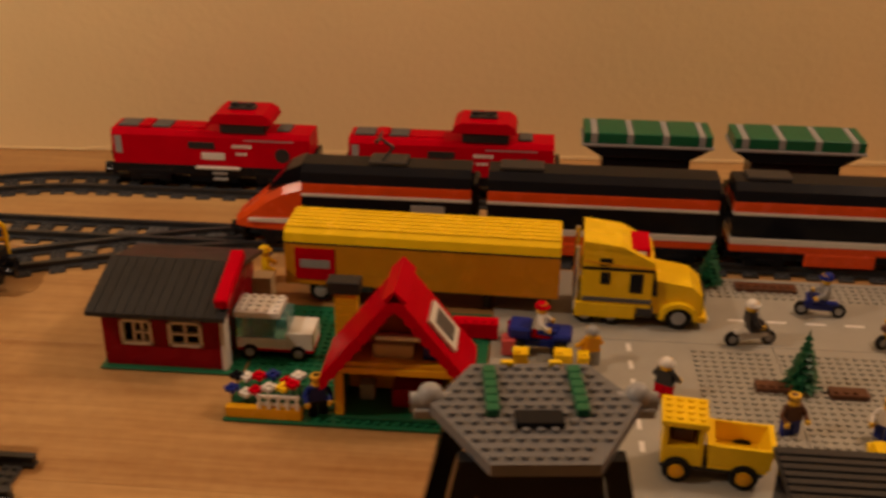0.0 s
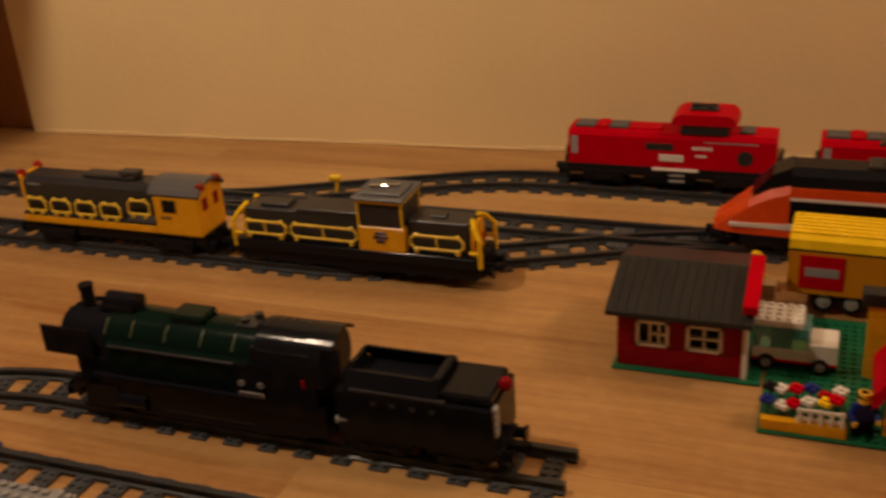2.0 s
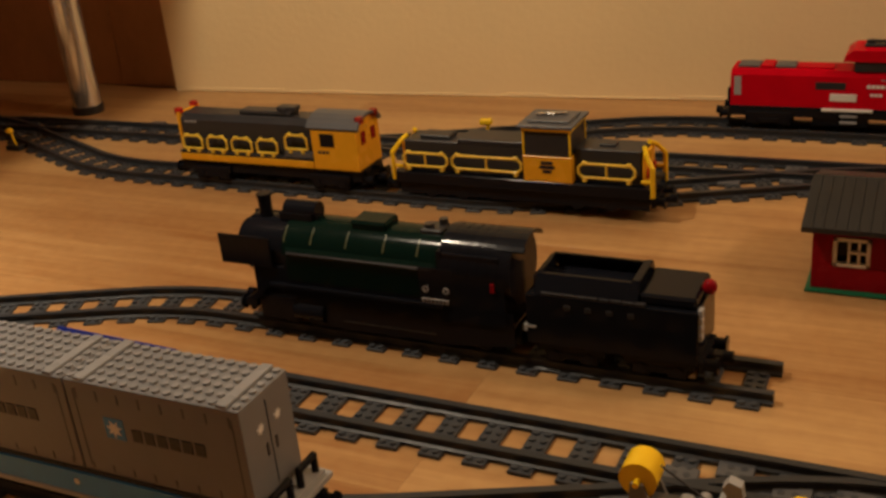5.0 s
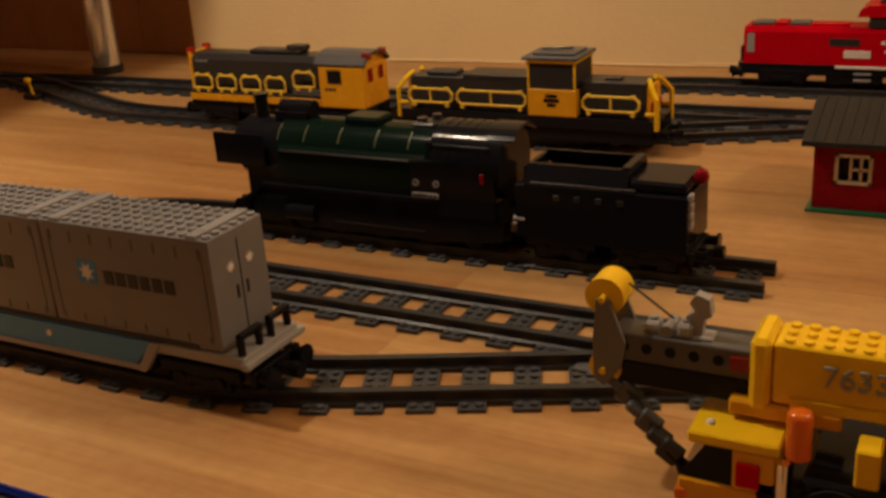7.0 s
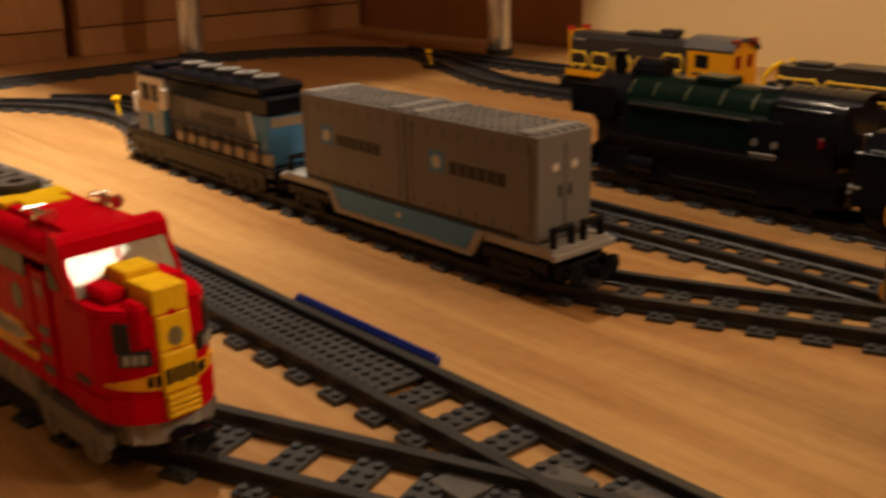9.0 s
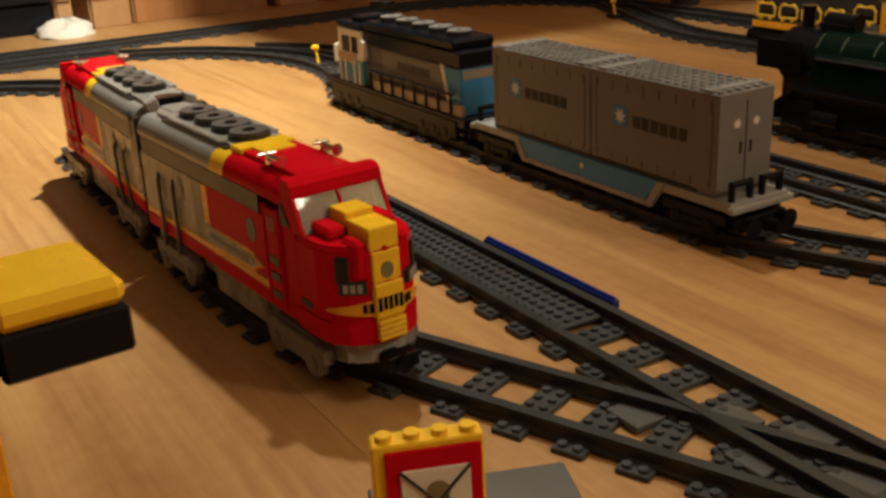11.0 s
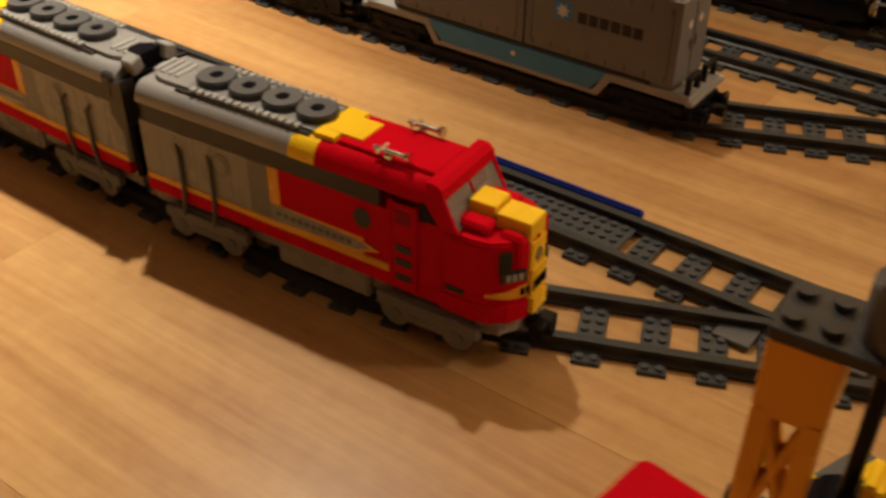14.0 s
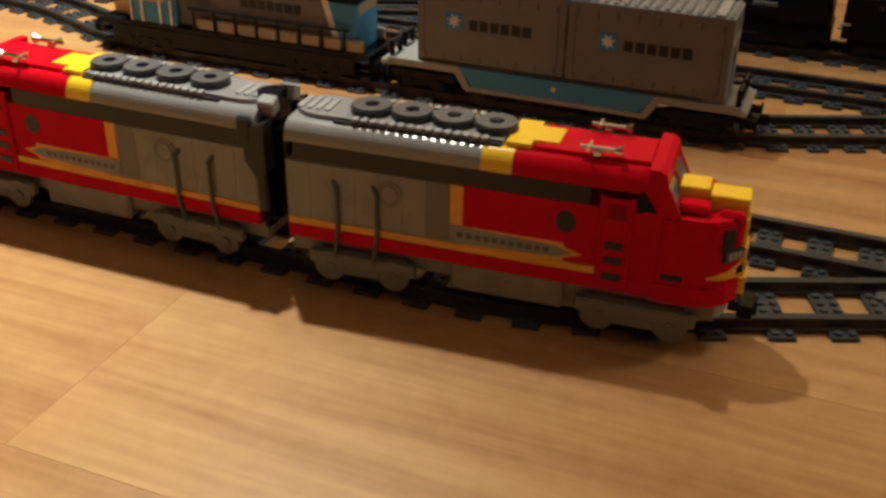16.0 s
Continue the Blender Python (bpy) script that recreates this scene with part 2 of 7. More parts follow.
        return self.put(verts, faces + [list(range(n))[::-1], list(range(n, 2 * n))])

    def dome(self, x, y, z, r, squash=1.0, seg=14, rings=5, full=False):
        verts, faces = [], []
        lo = -rings if full else 0
        rows = list(range(lo, rings + 1))
        for j in rows:
            a = math.pi / 2 * j / rings
            verts += [(x + r * math.cos(a) * math.cos(2 * math.pi * i / seg), y + r * math.cos(a) * math.sin(2 * math.pi * i / seg), z + r * squash * math.sin(a)) for i in range(seg)]
        for k in range(len(rows) - 1):
            faces += [[k * seg + i, k * seg + (i + 1) % seg, (k + 1) * seg + (i + 1) % seg, (k + 1) * seg + i] for i in range(seg)]
        return self.put(verts, faces, True)

    def studs(self, x0, y0, nx, ny, z, skip=None, seg=8, pitch=0.008):
        """nx by ny studs, the first centred half a pitch in from (x0, y0)."""
        for i in range(nx):
            for j in range(ny):
                if skip and skip(i, j):
                    continue
                self.cyl(x0 + (i + 0.5) * pitch, y0 + (j + 0.5) * pitch, z, 0.0024, 0.0017, "z", seg, smooth=False)
        return self

    def rod(self, points, r, seg=6):
        """A round bar through a few points."""
        for a, b in zip(points, points[1:]):
            a, b = Vector(a), Vector(b)
            way = b - a
            q = way.to_track_quat("Z", "Y").to_matrix().to_4x4()
            keep, self.m = self.m, self.m @ Matrix.Translation(a) @ q
            self.cyl(0, 0, -r * 0.5, r, way.length + r, "z", seg)
            self.m = keep
        return self

    def mesh(self, name, mats):
        data = bpy.data.meshes.new(name)
        data.from_pydata(self.v, [], self.f)
        for mat in mats if isinstance(mats, (list, tuple)) else [mats]:
            data.materials.append(mat)
        data.polygons.foreach_set("material_index", self.k)
        data.polygons.foreach_set("use_smooth", [i in self.smooth for i in range(len(self.f))])
        bm = bmesh.new()
        bm.from_mesh(data)
        bmesh.ops.recalc_face_normals(bm, faces=bm.faces)
        bm.to_mesh(data)
        bm.free()
        data.update()
        return data


def part(name, shape, mats, parent=None, label=""):
    ob = new(name, shape.mesh(name, mats))
    if parent:
        ob.parent = parent
    if label:
        ob["label"] = label
    return ob


def thing(name, label, category, x=0, y=0, z=0, rz=0, group=""):
    ob = new(name)
    ob.empty_display_size = 0.02
    ob.matrix_world = pose(x, y, z, 0, 0, rz)
    ob.matrix_basis = pose(x, y, z, 0, 0, rz)
    return tagged(ob, label, category, group)


def lone(name, shape, mats, label, category, x=0, y=0, z=0, rz=0, group="", kind=""):
    """A thing of one mesh."""
    ob = part(name, shape, mats)
    ob.matrix_basis = pose(x, y, z, 0, 0, rz)
    return tagged(ob, label, category, group, kind)


# ---- the room ----
floor = tagged(new("floor"), "worn orange-brown laminate floor with long streaky boards", "floor", kind="structure")
plate_shape = Shape().box(-3.2, 2.6, -2.8, 1.9, -0.06, -0.012, 0.001)
part("underlay", plate_shape, PANEL_WOOD, floor)

wall = Shape()
wall.box(-0.02, 3.82, 0, 0.14, -0.012, 2.45, 0.002)
wall_north = part("wall_north", wall, WALL_PAINT)
wall_north.matrix_basis = pose(-1.306, 1.3167, 0, 0, 0, 3.3)
tagged(wall_north, "cream painted wall with a rough lower edge", "wall", kind="structure")
plinth = Shape()
rng = random.Random(5)
for i in range(60):
    plinth.box(i * 0.06, i * 0.06 + 0.0598, -0.0002 - rng.random() * 0.0006, 0.01, 0.0, 0.002 + rng.random() * 0.004, 0.0004)
edge = part("trim", plinth, WALL_PAINT)
edge.matrix_basis = pose(-1.306, 1.3162, 0.0005, 0, 0, 3.3)
tagged(edge, "uneven paint line along the foot of the wall", "wall trim", kind="structure")
# walls out of view, kept dark so that less bounce fills the shadows
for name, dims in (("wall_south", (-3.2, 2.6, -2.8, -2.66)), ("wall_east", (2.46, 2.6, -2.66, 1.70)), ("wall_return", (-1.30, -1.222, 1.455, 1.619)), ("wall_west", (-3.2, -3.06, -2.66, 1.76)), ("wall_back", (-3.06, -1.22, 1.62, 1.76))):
    tagged(part(name, Shape().box(*dims, -0.012, 2.45, 0.002), LOW_BOUNCE_PAINT), "unseen wall, dark tan to weaken bounced light", "wall", kind="structure")
tagged(part("ceiling", Shape().box(-3.2, 2.6, -2.8, 1.9, 2.452, 2.55, 0.002), CEILING_PAINT), "plain white ceiling", "ceiling", kind="structure")

# ---- railway track ----
S, P, B = 0.008, 0.0032, 0.0096
TURN_R, STEP = 0.32, radians(22.5)

sleeper_shape = Shape().box(-0.008, 0.008, -0.032, 0.032, 0.0, P, 0.0005)
sleeper_shape.studs(-0.008, -0.016, 2, 4, P, seg=8)
sleeper_shape.studs(-0.008, -0.032, 2, 1, P, seg=8).studs(-0.008, 0.024, 2, 1, P, seg=8)
SLEEPER_MESH = sleeper_shape.mesh("sleeper", SLEEPER)
RAIL_OUTLINE = ((-0.0042, 0.0012), (0.0042, 0.0012), (0.0042, 0.0034), (0.0022, 0.0046), (0.0022, 0.0082), (0.0029, 0.0090), (0.0029, 0.0104), (-0.0029, 0.0104), (-0.0029, 0.0090), (-0.0022, 0.0082), (-0.0022, 0.0046), (-0.0042, 0.0034))
RAIL_MESHES = {}


def rail_mesh(length, bend, side):
    """One rail along +x from the origin, side 0.02 m to the left or right, bent left (1) or right (-1) or straight (0)."""
    key = (round(length, 4), bend, side)
    if key not in RAIL_MESHES:
        s, n = Shape(), 1 if not bend else 6
        rows = []
        for i in range(n + 1):
            if bend:
                a = length / TURN_R * i / n
                c = Vector((TURN_R * math.sin(a), bend * TURN_R * (1 - math.cos(a)), 0))
                left = Vector((-math.sin(a) * bend, math.cos(a), 0))
            else:
                c, left = Vector((length * i, 0, 0)), Vector((0, 1, 0))
            rows.append([tuple(c + left * (side + u) + Vector((0, 0, w))) for u, w in RAIL_OUTLINE])
        k = len(RAIL_OUTLINE)
        verts = [p for row in rows for p in row]
        faces = [[i * k + j, i * k + (j + 1) % k, (i + 1) * k + (j + 1) % k, (i + 1) * k + j] for i in range(n) for j in range(k)]
        s.put(verts, faces + [list(range(k))[::-1], list(range(n * k, n * k + k))])
        RAIL_MESHES[key] = s.mesh("rail", RAIL)
    return RAIL_MESHES[key]


def lay(x, y, heading, steps, drop=0.0, first=0):
    """Lays pieces of track from (x, y): ("S", metres) straight, ("L" or "R", pieces of 22.5 degrees). Returns the end."""
    at = Matrix.Translation((x, y, -drop)) @ Matrix.Rotation(radians(heading), 4, "Z")
    for kind, amount in steps:
        pieces = []
        if kind == "S":
            whole = int(amount / 0.128 + 0.02)
            pieces = [(0.128, 0)] * whole + ([(amount - whole * 0.128, 0)] if amount - whole * 0.128 > 0.012 else [])
        else:
            pieces = [(TURN_R * STEP, 1 if kind == "L" else -1)] * amount
        for length, bend in pieces:
            piece = tagged(new("curved_track" if bend else "straight_track"), "dark grey plastic toy railway track lying on the floor", "toy track", "railway tracks")
            piece.matrix_basis = at.copy()
            for side in (-0.02, 0.02):
                r = new("rail", rail_mesh(length, bend, side))
                r.parent = piece
            count = max(1, round(length / 0.032))
            for i in range(count):
                u = (i + 0.5) / count
                t = new("sleeper", SLEEPER_MESH)
                t.parent = piece
                if bend:
                    a = STEP * u
                    t.matrix_basis = Matrix.Translation((TURN_R * math.sin(a), bend * TURN_R * (1 - math.cos(a)), 0)) @ Matrix.Rotation(bend * a, 4, "Z")
                else:
                    t.matrix_basis = Matrix.Translation((length * u, 0, 0))
            if bend:
                at = at @ Matrix.Translation((TURN_R * math.sin(STEP), bend * TURN_R * (1 - math.cos(STEP)), 0)) @ Matrix.Rotation(bend * STEP, 4, "Z")
            else:
                at = at @ Matrix.Translation((length, 0, 0))
    return at


MAIN, YARD, SHED, MID, BOX_LINE, NEAR, FRONT = 1.105, 0.968, 1.245, 0.563, 0.432, 0.262, 0.134


def slip(gap):
    """The slanting straight between two opposed 22.5 degree bends that shifts a line sideways by gap."""
    return (gap - 2 * TURN_R * (1 - math.cos(STEP))) / math.sin(STEP)


# long lines, each laid from its right end towards the left
lay(1.40, MAIN, 180, [("S", 2.815), ("L", 4), ("S", 1.15)])
lay(-0.20, MAIN, 180, [("L", 1), ("S", slip(MAIN - YARD)), ("R", 1), ("S", 0.44), ("R", 1), ("S", slip(MAIN - YARD)), ("L", 1)], 0.0006)
lay(1.10, SHED, 180, [("S", 1.56), ("L", 1), ("S", slip(SHED - MAIN)), ("R", 1)], 0.0009)
lay(0.32, MID, 180, [("S", 1.62), ("L", 2)])
lay(-0.17, MID, 180, [("L", 1), ("S", slip(MID - BOX_LINE)), ("R", 1), ("S", 0.43), ("R", 1), ("S", 0.045), ("L", 5), ("S", 0.512)], 0.0006)
lay(-0.296, 0.680, 180, [("S", 0.448), ("L", 1), ("S", slip(0.680 - MID)), ("R", 1)], 0.0009)
lay(0.30, NEAR, 180, [("S", 1.53), ("L", 4), ("S", 0.4)])
lay(-0.215, NEAR, 180, [("L", 1), ("S", slip(NEAR - FRONT)), ("R", 1), ("S", 0.448)], 0.0006)


def frog(x, y, slant, du=0.0, dw=0.0):
    """The flat plates and the blades of a set of points."""
    ob = thing("railway_points", "dark grey plastic points with a yellow lever", "toy points", x, y, 0, slant, "railway points")
    for u, w in ((-0.145, 0.012), (-0.176, -0.006), (-0.145, -0.022), (-0.11, -0.004), (-0.075, 0.0), (-0.205, -0.038)):
        part("guide_plate", Shape().box(u - 0.011, u + 0.011, w - 0.010, w + 0.010, 0.0008, 0.0046, 0.0005), SLATE, ob)
    s = Shape()
    s.m = Matrix.Rotation(radians(8), 4, "Z")
    s.box(-0.150, -0.030, -0.0015, 0.0015, 0.004, 0.0092, 0.0004)
    part("switch_blade", s, RAIL, ob)
    s = Shape().box(du - 0.012, du + 0.012, dw + 0.044, dw + 0.060, 0.0, 0.0064, 0.0006)
    part("lever_base", s, RAIL, ob)
    s = Shape().rod([(du, dw + 0.052, 0.006), (du + 0.004, dw + 0.052, 0.022)], 0.0018)
    s.dome(du + 0.006, dw + 0.052, 0.026, 0.0055, 0.8, full=True)
    part("lever", s, YELLOW, ob, "yellow switch lever")
    return ob


def switch_stand(x, y, rz):
    """A lone lever block beside the main line."""
    ob = thing("switch_stand", "small dark grey track lever block with a yellow handle", "toy lever", x, y, 0, rz)
    part("base", Shape().box(-0.012, 0.012, -0.008, 0.008, 0.0, 0.0064, 0.0006), RAIL, ob)
    lever = part("lever", Shape().rod([(0, 0, 0.006), (0.003, 0, 0.024)], 0.0022), YELLOW, ob, "yellow lever")
    part("handle", Shape().box(-0.0075, 0.0085, -0.0040, 0.0040, 0.0230, 0.0310, 0.0020), YELLOW, lever)


switch_stand(-0.715, MAIN + 0.048, 12)
frog(-0.20, NEAR, 0)
frog(-0.16, MID, 0)
frog(-0.20, MAIN, 0)
frog(-1.44, 0.530, 180, -0.105, -0.012)
frog(-1.43, MAIN, 180, -0.062, 0.036)


# a studded plate lies between the rails of one long straight
strip = thing("track_plate", "grey studded plastic plate lying between the rails", "toy plate", -0.868, NEAR, 0.0)
part("sheet", Shape().box(0, 0.371, -0.0160, 0.0160, 0.0036, 0.0056, 0.0004), SLEEPER, strip)
part("stud_field", Shape().studs(0.001, -0.016, 46, 4, 0.0056), SLEEPER, strip)["kind"] = "stuff"


# ---- locomotives and wagons ----
def bogie(parent, x, wheels, frame_mat, half=0.024, low=0.0104, reach=0.052):
    """A swivelling truck: side frames, axle boxes and flanged wheels standing on the rails."""
    ob = thing("bogie", "", "")
    for k in list(ob.keys()):
        del ob[k]
    s = Shape()
    for side in (-1, 1):
        y0, y1 = sorted((side * (half - 0.002), side * (half + 0.004)))
        s.box(x - reach / 2, x + reach / 2, y0, y1, low + 0.009, low + 0.017, 0.0008)
        for w in wheels:
            s.box(x + w - 0.007, x + w + 0.007, y0, y1, low + 0.001, low + 0.012, 0.0012)
            s.cyl(x + w, side * (half + 0.003), low + 0.007, 0.0042, side * 0.0022, "y", 10)
            if reach > 0.06:
                s.cyl(x + w, side * (half + 0.0005), low + 0.0085, 0.0096, side * 0.0036, "y", 20)
        s.box(x - 0.012, x + 0.012, y0 - 0.0006, y1 + 0.0006, low + 0.004, low + 0.010, 0.001)
    s.box(x - reach / 2 + 0.006, x + reach / 2 - 0.006, -half, half, low + 0.010, low + 0.018, 0.0008)
    frame_ob = part("bogie", s, frame_mat, parent)
    scene.collection.objects.unlink(ob)
    bpy.data.objects.remove(ob)
    for w in wheels:
        for side in (-1, 1):
            s = Shape().cyl(x + w, side * 0.0175, low + 0.0085, 0.0085, side * 0.005, "y", 18)
            s.cyl(x + w, side * 0.0165, low + 0.0085, 0.0100, side * 0.0012, "y", 18)
            part("wheel", s, BLACK, frame_ob)
        part("axle", Shape().cyl(x + w, -0.018, low + 0.0085, 0.002, 0.036, "y", 8), COAL, frame_ob)
    return frame_ob


def coupler(parent, x, way, z=0.0205, buffers=True):
    s = Shape()
    s.box(*sorted((x, x + way * 0.012)), -0.004, 0.004, z - 0.003, z + 0.003)
    s.cyl(x + way * 0.011, 0, z, 0.0048, way * 0.007, "x", 12)
    if buffers:
        s.box(*sorted((x - way * 0.002, x + way * 0.002)), -0.022, 0.022, z - 0.004, z + 0.005)
    else:
        s.box(*sorted((x + way * 0.006, x + way * 0.016)), -0.009, 0.009, z - 0.0035, z + 0.0045)
    for side in (-1, 1) if buffers else ():
        s.cyl(x, side * 0.016, z + 0.001, 0.0045, way * 0.009, "x", 12)
        s.cyl(x + way * 0.009, side * 0.016, z + 0.001, 0.0065, way * 0.002, "x", 12)
    part("coupler", s, BLACK, parent, "black magnetic coupler")


FRONT_END = -0.0175  # where the silver roof meets the yellow band
FRONT_DRAW, REAR_DRAW = 0.868, 0.93


def streamliner(x, y, rz, group, dark_tail=False):
    """A silver and red streamlined diesel; the nose points to +x."""
    ob = thing("streamlined_locomotive", "red, silver and yellow streamlined toy diesel locomotive on the track", "toy locomotive", x, y, 0, rz, group)
    hw = 0.0315
    # underframe and trucks
    part("underframe", Shape().box(-0.143, 0.135, -0.024, 0.024, 0.022, 0.036).box(-0.035, 0.040, -0.029, 0.029, 0.015, 0.034, 0.002), PEARL, ob)
    bogie(ob, -0.092, (-0.020, 0.020), BOX_GREY, 0.027, reach=0.066)
    bogie(ob, 0.090, (-0.020, 0.020), BOX_GREY, 0.027, reach=0.066)
    # lower stripes
    s = Shape().box(-0.1415, 0.112, -hw - 0.0006, hw + 0.0006, 0.034, 0.0425, 0.0004)
    part("red_sill", s, RED, ob)
    s = Shape().box(-0.1415, 0.062, -hw - 0.0003, hw + 0.0003, 0.0426, 0.0470, 0.0003)
    part("yellow_stripe", s, AMBER, ob)
    # silver rear body
    s = Shape().box(-0.1415, -0.0348, -hw, hw, 0.0472, 0.0835, 0.0004)
    part("silver_body", s, PEARL, ob)
    for i in range(7):
        u = -0.1405 + i * 0.0151
        s = Shape().box(u, u + 0.0149, -hw - 0.0003, hw + 0.0003, 0.0475, 0.0832, 0.0002)
        part("body_panel", s, STONE if i == 6 else PEARL, ob)
    # red front body
    s = Shape().prism([(-0.0268, 0.0590), (0.060, 0.0590), (0.060, 0.0425), (0.098, 0.0425), (0.098, 0.0835), (-0.0268, 0.0835)], -hw, hw, "y")
    part("red_body", s, RED, ob)
    part("body_core", Shape().box(-0.0347, 0.0598, -hw + 0.001, hw - 0.001, 0.0472, 0.0588, 0.0003), RED, ob)
    s = Shape().box(-0.0347, -0.0266, -hw - 0.0006, hw + 0.0006, 0.0590, 0.0834, 0.0003)
    part("yellow_band", s, AMBER, ob)
    for side in (-1, 1):
        a = sorted((side * (hw - 0.0006), side * (hw + 0.0003)))
        s = Shape().prism([(-0.0345, 0.0472), (0.039, 0.0472), (0.039, 0.0500), (0.051, 0.0530), (0.039, 0.0562), (0.039, 0.0588), (-0.0345, 0.0588)], a[0], a[1], "y")
        part("arrow_border", s, AMBER, ob)
        a = sorted((side * hw, side * (hw + 0.0006)))
        s = Shape().prism([(-0.0347, 0.0474), (0.034, 0.0496), (0.044, 0.0530), (0.034, 0.0565), (-0.0347, 0.0588)], a[0], a[1], "y")
        part("arrow_panel", s, PEARL, ob)
        s = Shape()
        for i in range(11):
            s.box(-0.030 + i * 0.0056, -0.0262 + i * 0.0056, *sorted((side * (hw + 0.0005), side * (hw + 0.0008))), 0.0515, 0.0548, 0.0001)
        part("lettering", s, SLATE, ob, "unreadable small dark writing")
        # dark window band
        s = Shape().box(-0.136, 0.053, *sorted((side * (hw - 0.001), side * (hw + 0.0004))), 0.0838, 0.0945, 0.0003)
        part("window_band", s, COAL, ob)
        s = Shape().cyl(0.039, side * (hw - 0.0003), 0.072, 0.0065, side * 0.0008, "y", 14)
        part("round_emblem", s, COAL, ob)
        # grab rails
        for u in (-0.1100, -0.0840):
            s = Shape().rod([(u, side * hw, 0.074), (u + 0.003, side * (hw + 0.0025), 0.070), (u + 0.003, side * (hw + 0.0025), 0.044), (u, side * (hw + 0.002), 0.026)], 0.0015)
            part("grab_rail", s, SLATE, ob)
        s = Shape().cyl(-0.0730, side * (hw - 0.0002), 0.0715, 0.0080, side * 0.0010, "y", 20)
        vent = part("round_vent", s, STONE, ob, "grey round vent")
        part("vent_hub", Shape().cyl(-0.0730, side * (hw + 0.0006), 0.0715, 0.0050, side * 0.0008, "y", 16), PEARL, vent)
        # cab door with steps
        s = Shape().box(0.062, 0.078, *sorted((side * (hw - 0.001), side * (hw + 0.0012))), 0.036, 0.090, 0.0004)
        door = part("cab_door", s, RED, ob)
        s = Shape()
        for z in (0.041, 0.051, 0.060):
            s.box(0.0642, 0.0760, *sorted((side * (hw + 0.0008), side * (hw + 0.0018))), z, z + 0.0045, 0.0003)
        part("step", s, COAL, door)
        s = Shape().box(0.0645, 0.0755, *sorted((side * (hw + 0.0008), side * (hw + 0.0016))), 0.078, 0.0865, 0.0003)
        part("door_window", s, DARK_RED, door)
        for u in (0.0608, 0.0792):
            s = Shape().rod([(u, side * (hw + 0.0008), 0.038), (u, side * (hw + 0.0008), 0.0905)], 0.0017, 8)
            part("door_column", s, RED, door)
        s = Shape().prism([(0.0825, 0.0850), (0.0935, 0.0850), (0.0850, 0.0955), (0.0825, 0.0955)], *sorted((side * (hw - 0.0006), side * (hw + 0.0009))), "y")
        part("quarter_window", s, BLACK, ob)
        s = Shape().box(0.100, 0.113, *sorted((side * (hw - 0.0006), side * (hw + 0.0006))), 0.0465, 0.0500, 0.0002)
        part("number_bar", s, SOOT, ob)
    # roof
    curve = [(0.0205 + (hw - 0.0205) * math.cos(a), 0.0945 + 0.0117 * math.sin(a)) for a in [i * math.pi / 16 for i in range(9)]]
    roof = curve + [(-a, b) for a, b in reversed(curve)]
    part("silver_roof", Shape().prism(roof, -0.1415, -0.0175), SILVER, ob)
    grown = [(a * 1.008, b + (0.0002 if b > 0.095 else 0)) for a, b in roof]
    part("yellow_roof_band", Shape().prism(grown, -0.0172, 0.0030), YELLOW, ob)
    part("red_roof", Shape().prism(roof, 0.0032, 0.088), RED, ob)
    end = [(-0.124 + 0.0185 * math.cos(a), 0.0185 * math.sin(a)) for a in [math.pi / 2 + i * math.pi / 10 for i in range(11)]]
    s = Shape().prism([(-0.006, 0.0185), *end, (-0.006, -0.0185)], 0.1060, 0.1088, "z")
    deck = part("roof_deck", s, PEARL, ob, "light grey roof deck with grille bars")
    s = Shape()
    for i in range(15):
        for side in (-1, 1):
            s.box(-0.100 + i * 0.0058, -0.0965 + i * 0.0058, *sorted((side * 0.0165, side * 0.0225)), 0.1085, 0.1102, 0.0003)
    for i in range(4):
        s.box(-0.140 + i * 0.006, -0.1365 + i * 0.006, -0.011, 0.011, 0.1085, 0.1098, 0.0003)
    part("grille", s, GREY, deck)
    for side in (-1, 1):
        part("grille_tray", Shape().box(-0.112, -0.0065, *sorted((side * 0.0187, side * 0.0226)), 0.1056, 0.1076, 0.0003), COAL, deck, "dark grille strip")
    for i in range(4):
        u = -0.0890 + i * 0.0245
        fan = part("roof_fan", Shape().ring(u, 0, 0.1086, 0.0121, 0.0086, 0.0036, 24), COAL, ob)
        part("fan_rim", Shape().ring(u, 0, 0.1120, 0.0112, 0.0070, 0.0014, 24), SLATE, fan)
        part("fan_hub", Shape().cyl(u, 0, 0.1085, 0.0036, 0.0054, "z", 12, 0.0028), BLACK, fan)
    s = Shape().box(-0.004, 0.012, -0.0205, 0.0205, 0.1062, 0.1094, 0.0004).box(0.004, 0.028, -0.0125, 0.0125, 0.1062, 0.1096, 0.0004)
    part("yellow_roof_plate", s, YELLOW, ob)
    s = Shape().box(0.014, 0.0855, -0.0195, 0.0195, 0.1060, 0.1086, 0.0006)
    part("red_roof_plate", s, RED, ob)
    for side in (-1, 1):
        s = Shape().box(0.0505, 0.0555, side * 0.016 - 0.0022, side * 0.016 + 0.0022, 0.1084, 0.1110, 0.0004)
        s.rod([(0.043, side * 0.016, 0.1122), (0.064, side * 0.016, 0.1122)], 0.0014, 8)
        s.cyl(0.0635, side * 0.016, 0.1122, 0.0016, 0.0045, "x", 10, 0.0034)
        s.rod([(0.0480, side * 0.016 - 0.0045, 0.1130), (0.0480, side * 0.016 + 0.0045, 0.1130)], 0.0011, 8)
        part("horn", s, CHROME, ob, "chrome air horn")
